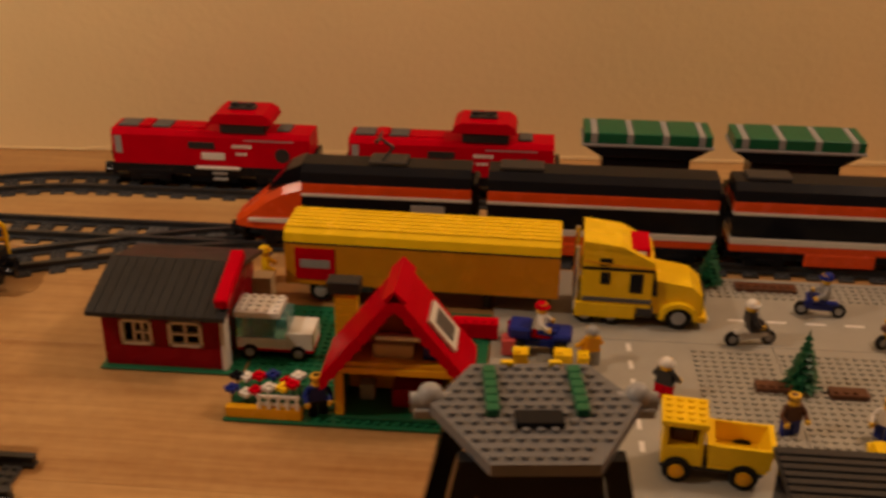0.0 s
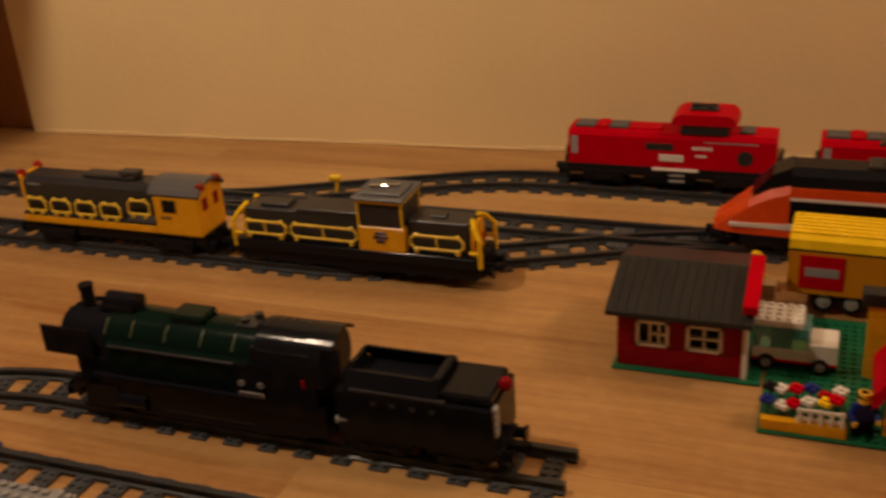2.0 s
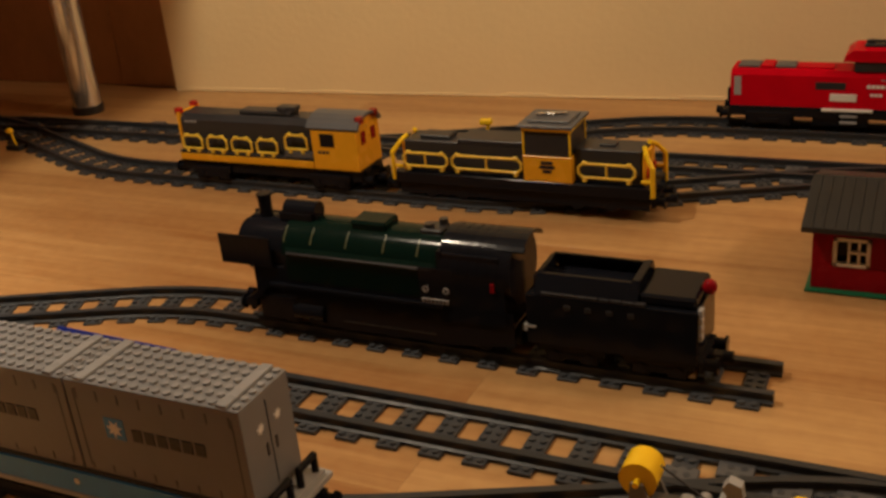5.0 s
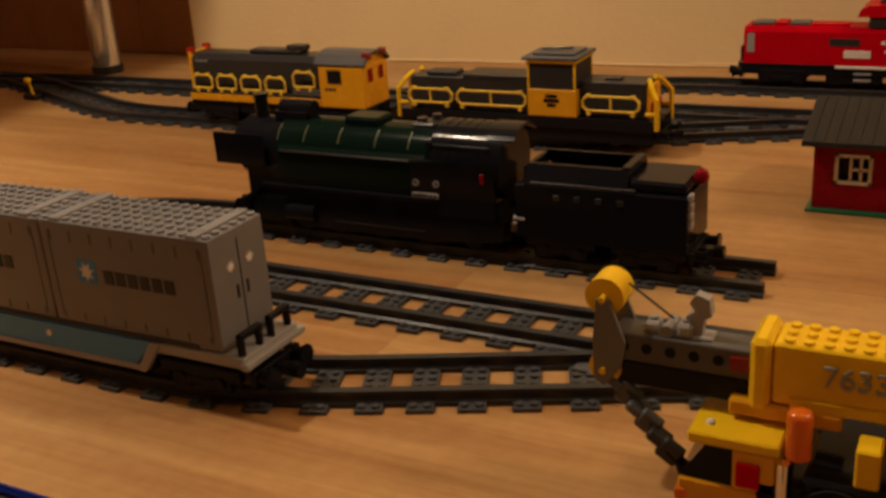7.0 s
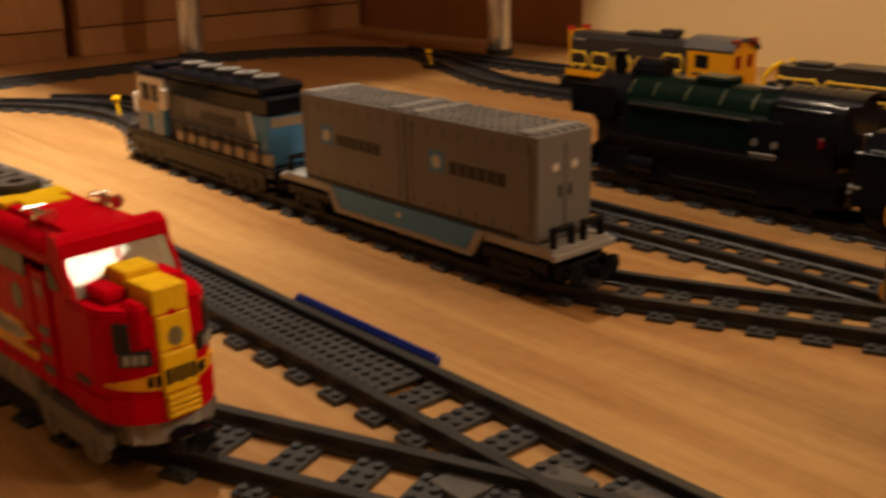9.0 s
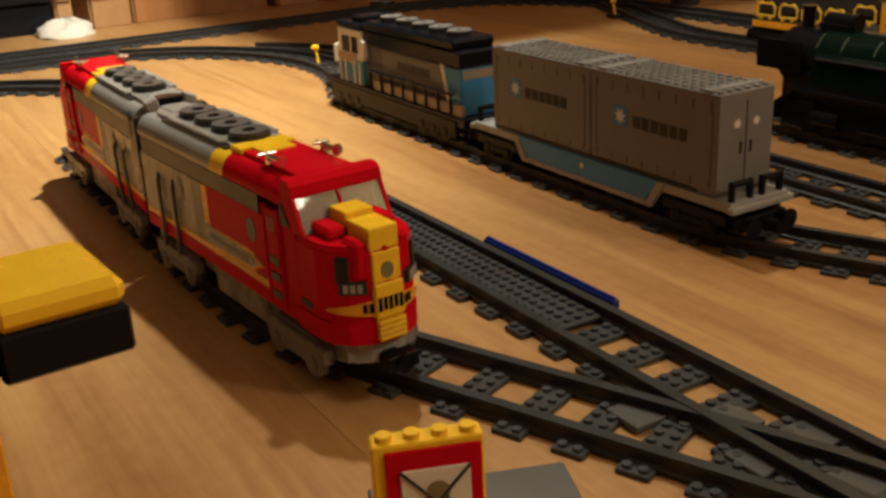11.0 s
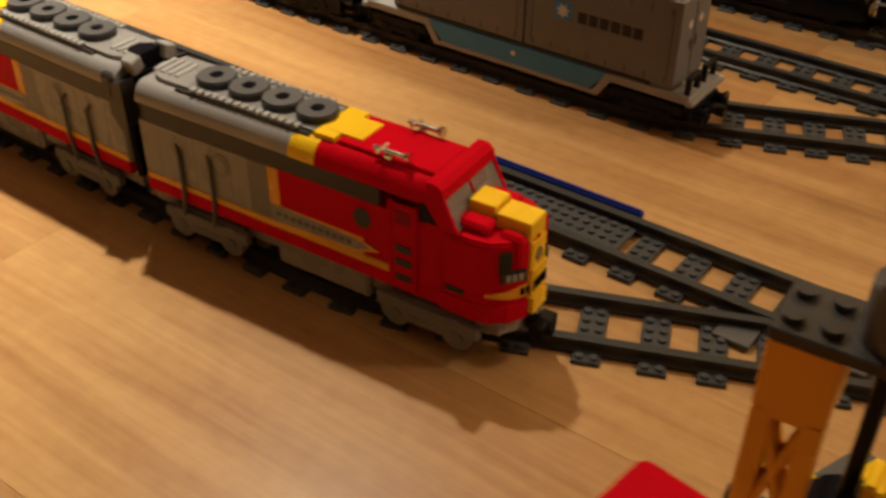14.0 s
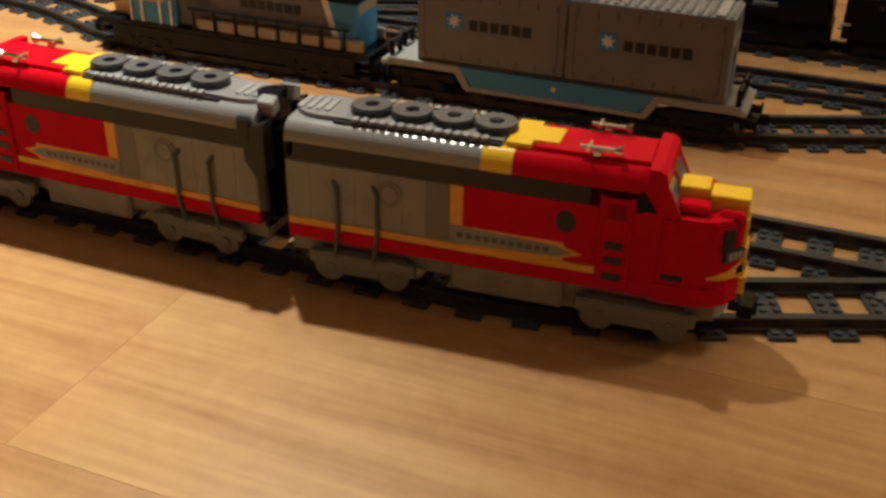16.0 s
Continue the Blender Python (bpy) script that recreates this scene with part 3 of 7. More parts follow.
    # windscreen and nose
    s = Shape().prism([(0.086, 0.0838), (0.1070, 0.0838), (0.0965, 0.1005), (0.086, 0.1005)], -0.0290, 0.0290, "y")
    part("windscreen", s, GLASS_CLEAR, ob, "clear sloping windscreen")
    s = Shape().box(0.086, 0.0885, -0.0288, 0.0288, 0.084, 0.1004, 0.0003)
    part("cab_inside", s, DARK_RED, ob)
    for side in (-1, 1):
        s = Shape().prism([(0.0855, 0.083), (0.1082, 0.083), (0.0980, 0.1008), (0.0855, 0.1008)], *sorted((side * 0.0292, side * hw)), "y")
        part("windscreen_frame", s, RED, ob)
    part("screen_post", Shape().rod([(0.1070, 0, 0.0838), (0.0968, 0, 0.1005)], 0.0011, 8), RED, ob)
    s = Shape().prism([(0.0860, 0.1007), (0.0985, 0.1007), (0.0970, 0.1062), (0.0930, 0.1087), (0.0860, 0.1087)], -hw, hw, "y")
    part("roof_visor", s, RED, ob, "thick red roof edge over the windscreen")

    def bow(grow=0.0):
        pts = [(0.096, -hw - grow)]
        for i in range(9):
            a = -math.pi / 2 + math.pi * i / 8
            pts.append((0.119 + (0.0275 + grow) * math.cos(a), (hw + grow - 0.0) * math.sin(a)))
        return pts + [(0.096, hw + grow)]

    nose = part("nose", Shape().prism(bow(), 0.0425, 0.0800, "z"), RED, ob)
    for grow, z0, z1 in ((0.985, 0.0801, 0.0818), (0.955, 0.0819, 0.0832)):
        top = [(0.097 + (u - 0.097) * grow, w * grow) for u, w in bow()]
        part("nose_tier", Shape().prism(top, z0, z1, "z"), RED, nose)
    for side in (-1, 1):
        part("nose_ledge", Shape().box(0.098, 0.1235, *sorted((side * 0.0105, side * 0.0235)), 0.0833, 0.0890, 0.0018), RED, nose)
        part("nose_cheek", Shape().box(0.128, 0.1440, *sorted((side * 0.0108, side * 0.0190)), 0.0655, 0.0860, 0.0022), RED, nose)
        s = Shape()
        s.m = Matrix.Translation((0.119 + 0.0270 * math.cos(0.86), side * hw * math.sin(0.86), 0)) @ Matrix.Rotation(side * 0.86, 4, "Z")
        s.box(-0.0010, 0.0012, -0.0040, 0.0040, 0.0655, 0.0785, 0.0003)
        part("lamp_slot", s, SOOT, nose, "dark slot beside the nose strip")
    part("bumper", Shape().prism(bow(0.0012), 0.0330, 0.0440, "z"), RED, ob)
    part("nose_tile", Shape().box(0.103, 0.121, -0.0098, 0.0098, 0.0868, 0.0945, 0.0006), YELLOW, ob, "yellow nose tile")
    part("nose_tile", Shape().box(0.1215, 0.1455, -0.0098, 0.0098, 0.0800, 0.0915, 0.0006), YELLOW, ob, "yellow nose tile")
    strip = part("nose_strip", Shape().box(0.136, 0.1468, -0.0094, 0.0094, 0.0640, 0.0798, 0.0008), YELLOW, ob, "yellow stepped nose strip")
    part("nose_plate", Shape().box(0.138, 0.1485, -0.0098, 0.0098, 0.0460, 0.0638, 0.0008), YELLOW, ob)
    for i in range(4):
        part("grille_bar", Shape().box(0.1425, 0.1500, -0.0092, 0.0092, 0.0350 + i * 0.0027, 0.0370 + i * 0.0027, 0.0003), YELLOW, ob)
    s = Shape().cyl(0.1462, 0, 0.0700, 0.0042, 0.0012, "x", 12)
    part("headlight", s, GOLD, strip)
    # a yellow whisker on each side tapers back from the plate
    for side in (-1, 1):
        s, rows = Shape(), 9
        for i in range(rows):
            a = 0.30 + 0.98 * i / (rows - 1)
            high = 0.0556 - 0.0044 * i / (rows - 1)
            low = 0.0478 + 0.0024 * i / (rows - 1)
            for grow, z in ((0.0012, low), (0.0012, high), (-0.0010, high), (-0.0010, low)):
                s.v.append((0.119 + (0.0275 + grow) * math.cos(a), side * (hw + grow) * math.sin(a), z))
        loops = [[i * 4 + j, i * 4 + (j + 1) % 4, i * 4 + 4 + (j + 1) % 4, i * 4 + 4 + j] for i in range(rows - 1) for j in range(4)]
        loops += [[0, 1, 2, 3], [rows * 4 - 4 + j for j in range(4)]]
        s.f, s.k = loops, [0] * len(loops)
        part("nose_whisker", s, AMBER, ob, "yellow tapering whisker")
    s = Shape()
    for i in range(5):
        s.box(0.1482, 0.1490, -0.0085 + i * 0.0036, -0.0059 + i * 0.0036, 0.0500 + 0.0005 * (i % 2), 0.0570, 0.0001)
    part("nose_lettering", s, BLACK, ob, "short dark unreadable lettering")
    for side in (-1, 1):
        s = Shape()
        s.m = Matrix.Translation((0.119 + 0.0288 * math.cos(0.42), side * (hw + 0.0012) * math.sin(0.42), 0)) @ Matrix.Rotation(side * 0.50, 4, "Z")
        s.box(-0.0002, 0.0008, -0.0032, -0.0008, 0.0500, 0.0545, 0.0001).box(-0.0002, 0.0008, 0.0008, 0.0032, 0.0500, 0.0545, 0.0001)
        part("nose_lettering", s, BLACK, ob, "short dark unreadable lettering")
        s = Shape()
        s.m = Matrix.Translation((0.119 + 0.0265 * math.cos(0.66), side * hw * math.sin(0.66), 0)) @ Matrix.Rotation(side * 0.66, 4, "Z")
        s.box(-0.001, 0.0024, -0.0082, 0.0082, 0.0597, 0.0660, 0.0003)
        box_ob = part("number_box", s, COAL, ob)
        t = Shape()
        t.m = s.m
        for i in range(3):
            t.box(0.0023, 0.0028, -0.0056 + i * 0.0042, -0.0028 + i * 0.0042, 0.0607, 0.0650, 0.0001)
        part("number_bars", t, GREY, box_ob)
    # pilot, rear
    s = Shape().prism([(u - 0.003, w * 0.86) for u, w in bow(-0.002)], 0.0205, 0.0328, "z")
    part("pilot", s, GREY, ob)
    coupler(ob, 0.142, 1, 0.024, False)
    s = Shape().box(-0.1455, -0.1412, -0.026, 0.026, 0.030, 0.100, 0.001)
    s.box(-0.1485, -0.1455, -0.012, 0.012, 0.032, 0.092, 0.0006)
    part("rear_wall", s, BLACK, ob)
    if dark_tail:
        arc = [(-0.1455 + 0.0150 * math.cos(a), 0.0135 * math.sin(a)) for a in [-math.pi / 2 + i * math.pi / 10 for i in range(11)]]
        part("tail_recess", Shape().prism(arc, 0.1000, 0.1108, "z"), BLACK, ob, "black rounded recess at the roof end")
        part("tail_light", Shape().box(-0.1500, -0.1478, -0.0060, 0.0060, 0.072, 0.090, 0.0006), RED, ob, "red tail light tile")
        for side in (-1, 1):
            s = Shape()
            s.m = Matrix.Translation((-0.1430, side * 0.0160, 0.1080)) @ Matrix.Rotation(-side * 0.30, 4, "X")
            s.box(-0.0075, 0.0040, -0.0052, 0.0052, -0.006, 0.0036, 0.001)
            part("rear_clip", s, GREY, ob, "pale grey sloping corner block")
            part("tail_corner", Shape().box(-0.1400, -0.1290, *sorted((side * 0.0235, side * 0.0336)), 0.0860, 0.1030, 0.002), COAL, ob)
            s = Shape().prism([(-0.1490, 0.0700), (-0.1420, 0.0660), (-0.1340, 0.0760), (-0.1340, 0.0960), (-0.1490, 0.1010)], *sorted((side * 0.0205, side * 0.0330)), "y")
            part("tail_guard", s, COAL, ob, "dark curved guard on the tail corner")
            part("tail_post", Shape().box(-0.1478, -0.1417, *sorted((side * 0.0262, side * 0.0322)), 0.0440, 0.0690, 0.0010), COAL, ob)
    for child in ob.children_recursive:
        truck = child.name.startswith(("bogie", "wheel", "axle"))
        ahead = truck and max(v.co.x for v in child.data.vertices) > 0.03
        upright = child.name.startswith(("roof_fan", "fan_"))
        slim = 0.9 if truck else 1.0 if upright or child.name.startswith(("coupler", "horn")) else 0.82
        for v in child.data.vertices:
            v.co.y *= slim
            if truck:
                v.co.x += -0.017 if ahead else 0.005
            elif not upright:
                v.co.x = FRONT_END + (v.co.x - FRONT_END) * (FRONT_DRAW if v.co.x > FRONT_END else REAR_DRAW)
    return ob


streamliner(-0.6150, 0.1332, 4.0, "streamlined locomotives")
streamliner(-0.9005, 0.1275, 180, "streamlined locomotives", True)


def container(x, y, z, rz):
    ob = thing("shipping_container", "grey studded toy shipping container with pale star badges", "toy container", x, y, z, rz, "containers")
    L, W, H = 0.0637, 0.0240, 0.0665
    s = Shape().box(-L, L, -W, W, 0, H, 0.0004)
    part("box", s, BOX_GREY, ob)
    for side in (-1, 1):
        s = Shape()
        for i in range(8):
            u = -0.056 + i * 0.016
            for z0, z1 in ((0.004, 0.009), (H - 0.012, H - 0.005)):
                part("slot", Shape().box(u - 0.0007, u + 0.0007, *sorted((side * (W - 0.0005), side * (W + 0.0003))), z0, z1, 0.0001), SLATE, ob)
        for u in (-L + 0.006, L - 0.006):
            part("corner_groove", Shape().box(u - 0.0005, u + 0.0005, *sorted((side * (W - 0.0005), side * (W + 0.0003))), 0.006, H - 0.006, 0.0001), SLATE, ob)
    s = Shape()
    s.studs(-0.064, -0.024, 16, 6, H, skip=lambda i, j: i in (1, 14))
    for u in (-0.052, 0.052):
        s.box(u - 0.0038, u + 0.0038, -W + 0.0004, W - 0.0004, H, H + 0.0022, 0.0004)
    part("studded_lid", s, PEARL, ob)

    def star(s, u, w, r, face):
        pts = []
        for k in range(14):
            a, rad = math.pi * k / 7 + 0.2, r if k % 2 == 0 else r * 0.48
            pts.append((u + rad * math.cos(a), w + rad * math.sin(a)))
        if face == "x":
            s.prism(pts, L, L + 0.0006, "x")
        else:
            s.prism(pts, *sorted((face * W, face * (W + 0.0006))), "y")

    for side in (-1, 1):
        s = Shape()
        s.box(-0.0385, -0.0235, *sorted((side * (W - 0.0002), side * (W + 0.0003))), 0.030, 0.0445, 0.0002)
        part("badge_field", s, AZURE, ob)
        s = Shape()
        star(s, -0.031, 0.0372, 0.0062, side)
        part("star_badge", s, WHITE, ob, "white seven-pointed star badge")
        s = Shape()
        for i in range(6):
            s.box(-0.018 + i * 0.0092, -0.0108 + i * 0.0092, *sorted((side * (W - 0.0002), side * (W + 0.0005))), 0.031, 0.0395, 0.0002)
        part("lettering", s, COAL, ob, "dark block lettering, kept as plain bars")
    s = Shape()
    star(s, -0.0085, 0.046, 0.0038, "x")
    star(s, 0.0085, 0.046, 0.0038, "x")
    part("door_star", s, WHITE, ob)
    s = Shape()
    for w in (-0.0045, 0.0045):
        s.box(L, L + 0.0006, w - 0.001, w + 0.001, 0.026, 0.034, 0.0002)
    s.box(L, L + 0.0004, -0.0004, 0.0004, 0.004, H - 0.006, 0.0001)
    part("door_bolt", s, COAL, ob)
    return ob


def well_wagon(x, y, rz):
    ob = thing("container_wagon", "low grey and azure toy well wagon on the track", "toy wagon", x, y, 0, rz)
    s = Shape().box(-0.150, -0.078, -0.026, 0.026, 0.030, 0.0364).box(0.078, 0.150, -0.026, 0.026, 0.030, 0.0364)
    s.box(-0.148, 0.148, -0.0225, 0.0225, 0.0335, 0.0366)
    part("end_deck", s, GREY, ob)
    for side in (-1, 1):
        a = sorted((side * 0.0235, side * 0.0268))
        s = Shape().prism([(-0.084, 0.0364), (0.084, 0.0364), (0.070, 0.0205), (-0.070, 0.0205)], a[0], a[1], "y")
        sill = part("side_sill", s, AZURE, ob, "azure side sill")
        a = sorted((side * 0.0235, side * 0.0276))
        s = Shape().box(-0.072, 0.072, a[0], a[1], 0.0165, 0.0205, 0.0006)
        s.prism([(0.070, 0.0165), (0.0765, 0.0165), (0.0905, 0.0364), (0.083, 0.0364)], a[0], a[1], "y")
        s.prism([(-0.070, 0.0165), (-0.0765, 0.0165), (-0.0905, 0.0364), (-0.083, 0.0364)], a[0], a[1], "y")
        part("sill_edge", s, GREY, sill)
        s = Shape().box(-0.118, 0.118, *sorted((side * 0.0240, side * 0.0252)), 0.0366, 0.0392, 0.0003)
        part("dark_ledge", s, COAL, ob)
        s = Shape().cyl(0.0, side * 0.0268, 0.0295, 0.0022, side * 0.0005, "y", 8)
        part("small_badge", s, WHITE, sill)
    bogie(ob, -0.116, (-0.014, 0.014), BLACK, 0.022, reach=0.058)
    bogie(ob, 0.116, (-0.014, 0.014), BLACK, 0.022, reach=0.058)
    for way in (-1, 1):
        s = Shape().box(*sorted((way * 0.148, way * 0.154)), -0.028, 0.028, 0.0300, 0.0345, 0.0008)
        part("end_beam", s, GREY, ob)
        s = Shape()
        for side in (-1, 1):
            y = side * 0.0135
            s.rod([(way * 0.146, y - 0.008, 0.037), (way * 0.146, y - 0.008, 0.0475), (way * 0.146, y + 0.008, 0.0475), (way * 0.146, y + 0.008, 0.037)], 0.0024, 8)
        part("end_rail", s, BLACK, ob, "black end hoop")
        coupler(ob, way * 0.151, way)
    return ob


well_wagon(-0.676, BOX_LINE, 0)
container(-0.6045, BOX_LINE, 0.0372, 0)
container(-0.7335, BOX_LINE, 0.0372, 0)


def hood_unit(x, y, rz):
    """A six-axle freight locomotive, azure and grey with a black roof; cab at -x."""
    ob = thing("freight_locomotive", "azure and grey toy freight locomotive with a black roof", "toy locomotive", x, y, 0, rz)
    part("frame", Shape().box(-0.142, 0.142, -0.026, 0.026, 0.026, 0.0335).box(-0.034, 0.034, -0.023, 0.023, 0.013, 0.027, 0.003), BLACK, ob)
    bogie(ob, -0.088, (-0.021, 0, 0.021), BLACK, 0.023, reach=0.066)
    bogie(ob, 0.088, (-0.021, 0, 0.021), BLACK, 0.023, reach=0.066)
    s = Shape().box(-0.055, 0.118, -0.019, 0.019, 0.0335, 0.073)
    part("hood", s, SLATE, ob)
    for side in (-1, 1):
        s = Shape().box(-0.02, 0.10, *sorted((side * 0.0185, side * 0.0196)), 0.050, 0.066, 0.0003)
        part("side_panel", s, STONE, ob)
        s = Shape()
        for i in range(7):
            s.box(0.012 + i * 0.009, 0.0195 + i * 0.009, *sorted((side * 0.0194, side * 0.0200)), 0.054, 0.0605, 0.0001)
        part("lettering", s, COAL, ob, "dark lettering kept as plain bars")
        s = Shape().prism([(0.1125, 0.036), (0.128, 0.036), (0.128, 0.066), (0.1005, 0.066)], *sorted((side * 0.0188, side * 0.0202)), "y")
        part("azure_panel", s, AZURE, ob)
        s = Shape().prism([(0.1065, 0.036), (0.1125, 0.036), (0.1000, 0.068), (0.0940, 0.068)], *sorted((side * 0.0190, side * 0.0205)), "y")
        part("white_slash", s, WHITE, ob)
        for i in range(8):
            u = -0.036 + i * 0.022
            s = Shape().rod([(u, side * 0.0252, 0.032), (u, side * 0.0252, 0.049)], 0.0012)
            part("rail_post", s, BLACK, ob)
        s = Shape().rod([(-0.040, side * 0.0252, 0.049), (0.122, side * 0.0252, 0.049)], 0.0013)
        part("hand_rail", s, BLACK, ob)
        for i in range(8):
            s = Shape().box(-0.034 + i * 0.0215, -0.0155 + i * 0.0215, *sorted((side * 0.0196, side * 0.0240)), 0.0338, 0.0420, 0.0008)
            part("battery_box", s, CREAM, ob)
        for z in (0.012, 0.019, 0.026):
            for w in (-0.140, 0.134):
                part("step", Shape().box(w, w + 0.008, *sorted((side * 0.0225, side * 0.0275)), z, z + 0.0022, 0.0003), COAL, ob)
    for side in (-1, 1):
        part("side_skirt", Shape().box(-0.128, 0.128, *sorted((side * 0.0250, side * 0.0272)), 0.0135, 0.0300, 0.0006), BLACK, ob)
        part("cab_block", Shape().box(-0.0620, -0.0505, *sorted((side * 0.0190, side * 0.0248)), 0.0560, 0.0700, 0.0008), WHITE, ob, "white block behind the cab")
        part("cab_block", Shape().box(-0.1082, -0.0680, *sorted((side * 0.0238, side * 0.0248)), 0.0500, 0.0580, 0.0005), TAN, ob, "tan strip on the cab side")
        for u in (-0.1040, -0.0920, -0.0720, -0.0600):
            part("grab_bar", Shape().rod([(u, side * 0.0256, 0.0350), (u, side * 0.0256, 0.0520)], 0.0012, 8), WHITE, ob)
    part("hood_end", Shape().box(0.118, 0.1285, -0.0185, 0.0185, 0.0335, 0.0735), AZURE, ob)
    part("end_stripe", Shape().box(0.1283, 0.1292, -0.0180, 0.0180, 0.0590, 0.0655, 0.0003), CREAM, ob, "cream stripe across the hood end")
    s = Shape().box(-0.108, -0.056, -0.0235, 0.0235, 0.0335, 0.078)
    part("cab", s, AZURE, ob)
    part("cab_band", Shape().box(-0.1084, -0.0556, -0.0239, 0.0239, 0.0535, 0.0775, 0.0004), WHITE, ob, "white upper cab band")
    s = Shape()
    for side in (-1, 1):
        s.box(-0.100, -0.082, *sorted((side * 0.0232, side * 0.0244)), 0.059, 0.072, 0.0003)
        s.box(-0.078, -0.064, *sorted((side * 0.0232, side * 0.0244)), 0.059, 0.072, 0.0003)
    s.box(-0.1092, -0.1078, -0.020, 0.020, 0.060, 0.073, 0.0003)
    part("cab_window", s, BLACK, ob)
    s = Shape().box(-0.134, -0.1085, -0.015, 0.015, 0.0335, 0.061, 0.003)
    part("short_nose", s, TAN, ob)
    s = Shape().box(-0.112, -0.054, -0.024, 0.024, 0.078, 0.083, 0.0015).box(-0.055, 0.131, -0.0212, 0.0212, 0.0668, 0.0790, 0.0015)
    s.box(-0.050, 0.122, -0.0225, 0.0225, 0.0788, 0.0865, 0.0030).box(-0.090, -0.070, -0.016, 0.016, 0.083, 0.0875, 0.001)
    part("black_roof", s, BLACK, ob)
    for i in range(5):
        fan = part("roof_fan", Shape().cyl(-0.030 + i * 0.032, 0, 0.0865, 0.0125, 0.0028, "z", 18), COAL, ob)
        part("fan_rim", Shape().ring(-0.030 + i * 0.032, 0, 0.0893, 0.0112, 0.0080, 0.0008, 18), STONE, fan)
    s = Shape()
    for w in (-0.012, 0.012):
        s.box(-0.140, -0.1365, w - 0.004, w + 0.004, 0.044, 0.060, 0.0005)
    part("front_light", s, WHITE, ob)
    coupler(ob, -0.142, -1)
    coupler(ob, 0.142, 1)
    for child in ob.children_recursive:
        for v in child.data.vertices:
            if v.co.z > 0.0336:
                v.co.z = 0.0336 + (v.co.z - 0.0336) * 1.27
    return ob


hood_unit(-0.984, BOX_LINE, 0)


def steam_engine(x, y, rz):
    """The chimney end points to -x."""
    ob = thing("steam_locomotive", "black and bottle-green toy steam locomotive with gold bands", "toy locomotive", x, y, 0, rz)
    s = Shape().box(-0.130, 0.082, -0.020, 0.020, 0.018, 0.034).box(-0.150, -0.120, -0.024, 0.024, 0.020, 0.036)
    part("frame", s, BLACK, ob)
    # running boards
    for side in (-1, 1):
        a = sorted((side * 0.017, side * 0.031))
        s = Shape().box(-0.132, 0.024, a[0], a[1], 0.046, 0.0495)
        s.prism([(-0.150, 0.030), (-0.132, 0.046), (-0.132, 0.0495), (-0.154, 0.0335)], a[0], a[1], "y")
        part("running_board", s, BLACK, ob)
        s = Shape().box(-0.118, 0.018, *sorted((side * 0.0264, side * 0.0274)), 0.0495, 0.0745, 0.0004)
        part("side_skirt", s, BLACK, ob)
        s = Shape().prism([(-0.128, 0.0480), (0.080, 0.0480), (0.080, 0.0205), (0.030, 0.0150), (-0.086, 0.0150), (-0.118, 0.0240)], *sorted((side * 0.0266, side * 0.0280)), "y")
        part("side_valance", s, BLACK, ob)
        s = Shape().rod([(-0.112, side * 0.0280, 0.0765), (0.016, side * 0.0280, 0.0765)], 0.0011)
        part("hand_rail", s, COAL, ob)
        s = Shape().cyl(-0.112, side * 0.024, 0.026, 0.0085, 0.028, "x", 14)
        part("cylinder", s, BLACK, ob)
        for u in (-0.066, -0.026, 0.014):
            s = Shape().cyl(u, side * 0.0172, 0.0104 + 0.0155, 0.0155, side * 0.006, "y", 24)
            s.cyl(u, side * 0.0162, 0.0104 + 0.0155, 0.0170, side * 0.0012, "y", 24)
            wheel = part("driving_wheel", s, BLACK, ob)
            s = Shape().cyl(u, side * 0.023, 0.0259, 0.0035, side * 0.0022, "y", 10)
            part("hub", s, COAL, wheel)
        for u in (-0.124, -0.098, 0.052):
            s = Shape().cyl(u, side * 0.0172, 0.0104 + 0.0085, 0.0085, side * 0.005, "y", 18)
            part("small_wheel", s, BLACK, ob)
        s = Shape().rod([(-0.090, side * 0.0262, 0.026), (-0.026, side * 0.0258, 0.023)], 0.0017).rod([(-0.066, side * 0.0265, 0.022), (0.014, side * 0.0265, 0.022)], 0.0019)
        part("coupling_rod", s, COAL, ob)
        # name plate and rivets
        s = Shape().box(0.007, 0.029, *sorted((side * 0.0290, side * 0.0298)), 0.0495, 0.0535, 0.0003)
        plate = part("name_plate", s, GREY, ob, "grey plate with unreadable dark marks")
        s = Shape()
        for i in range(6):
            s.box(0.0085 + i * 0.0033, 0.0108 + i * 0.0033, *sorted((side * 0.0297, side * 0.0301)), 0.0505, 0.0525, 0.0001)
        part("marks", s, COAL, plate)
        for u in (0.0105, 0.0275):
            s = Shape().ring(0, 0, 0, 0.0026, 0.0011, 0.0012, 12)
            s.v = [(u + p[0], side * (0.0288 + p[2]), 0.0610 + p[1]) for p in s.v]
            part("rivet_ring", s, GREY, ob)
        part("step_panel", Shape().box(0.005, 0.033, *sorted((side * 0.0275, side * 0.0289)), 0.0485, 0.0785, 0.0004), BLACK, ob)
        s = Shape().box(0.0635, 0.0670, *sorted((side * 0.0286, side * 0.0298)), 0.0640, 0.0715, 0.0005)
        part("red_tab", s, DARK_RED, ob)
    # boiler
    s = Shape().cyl(-0.118, 0, 0.072, 0.0265, 0.142, "x", 28)
    part("boiler", s, BOTTLE, ob, "bottle-green boiler")
    s = Shape().box(-0.117, 0.020, -0.0276, 0.0276, 0.050, 0.0810, 0.0030)
    part("firebox_casing", s, BOTTLE, ob)
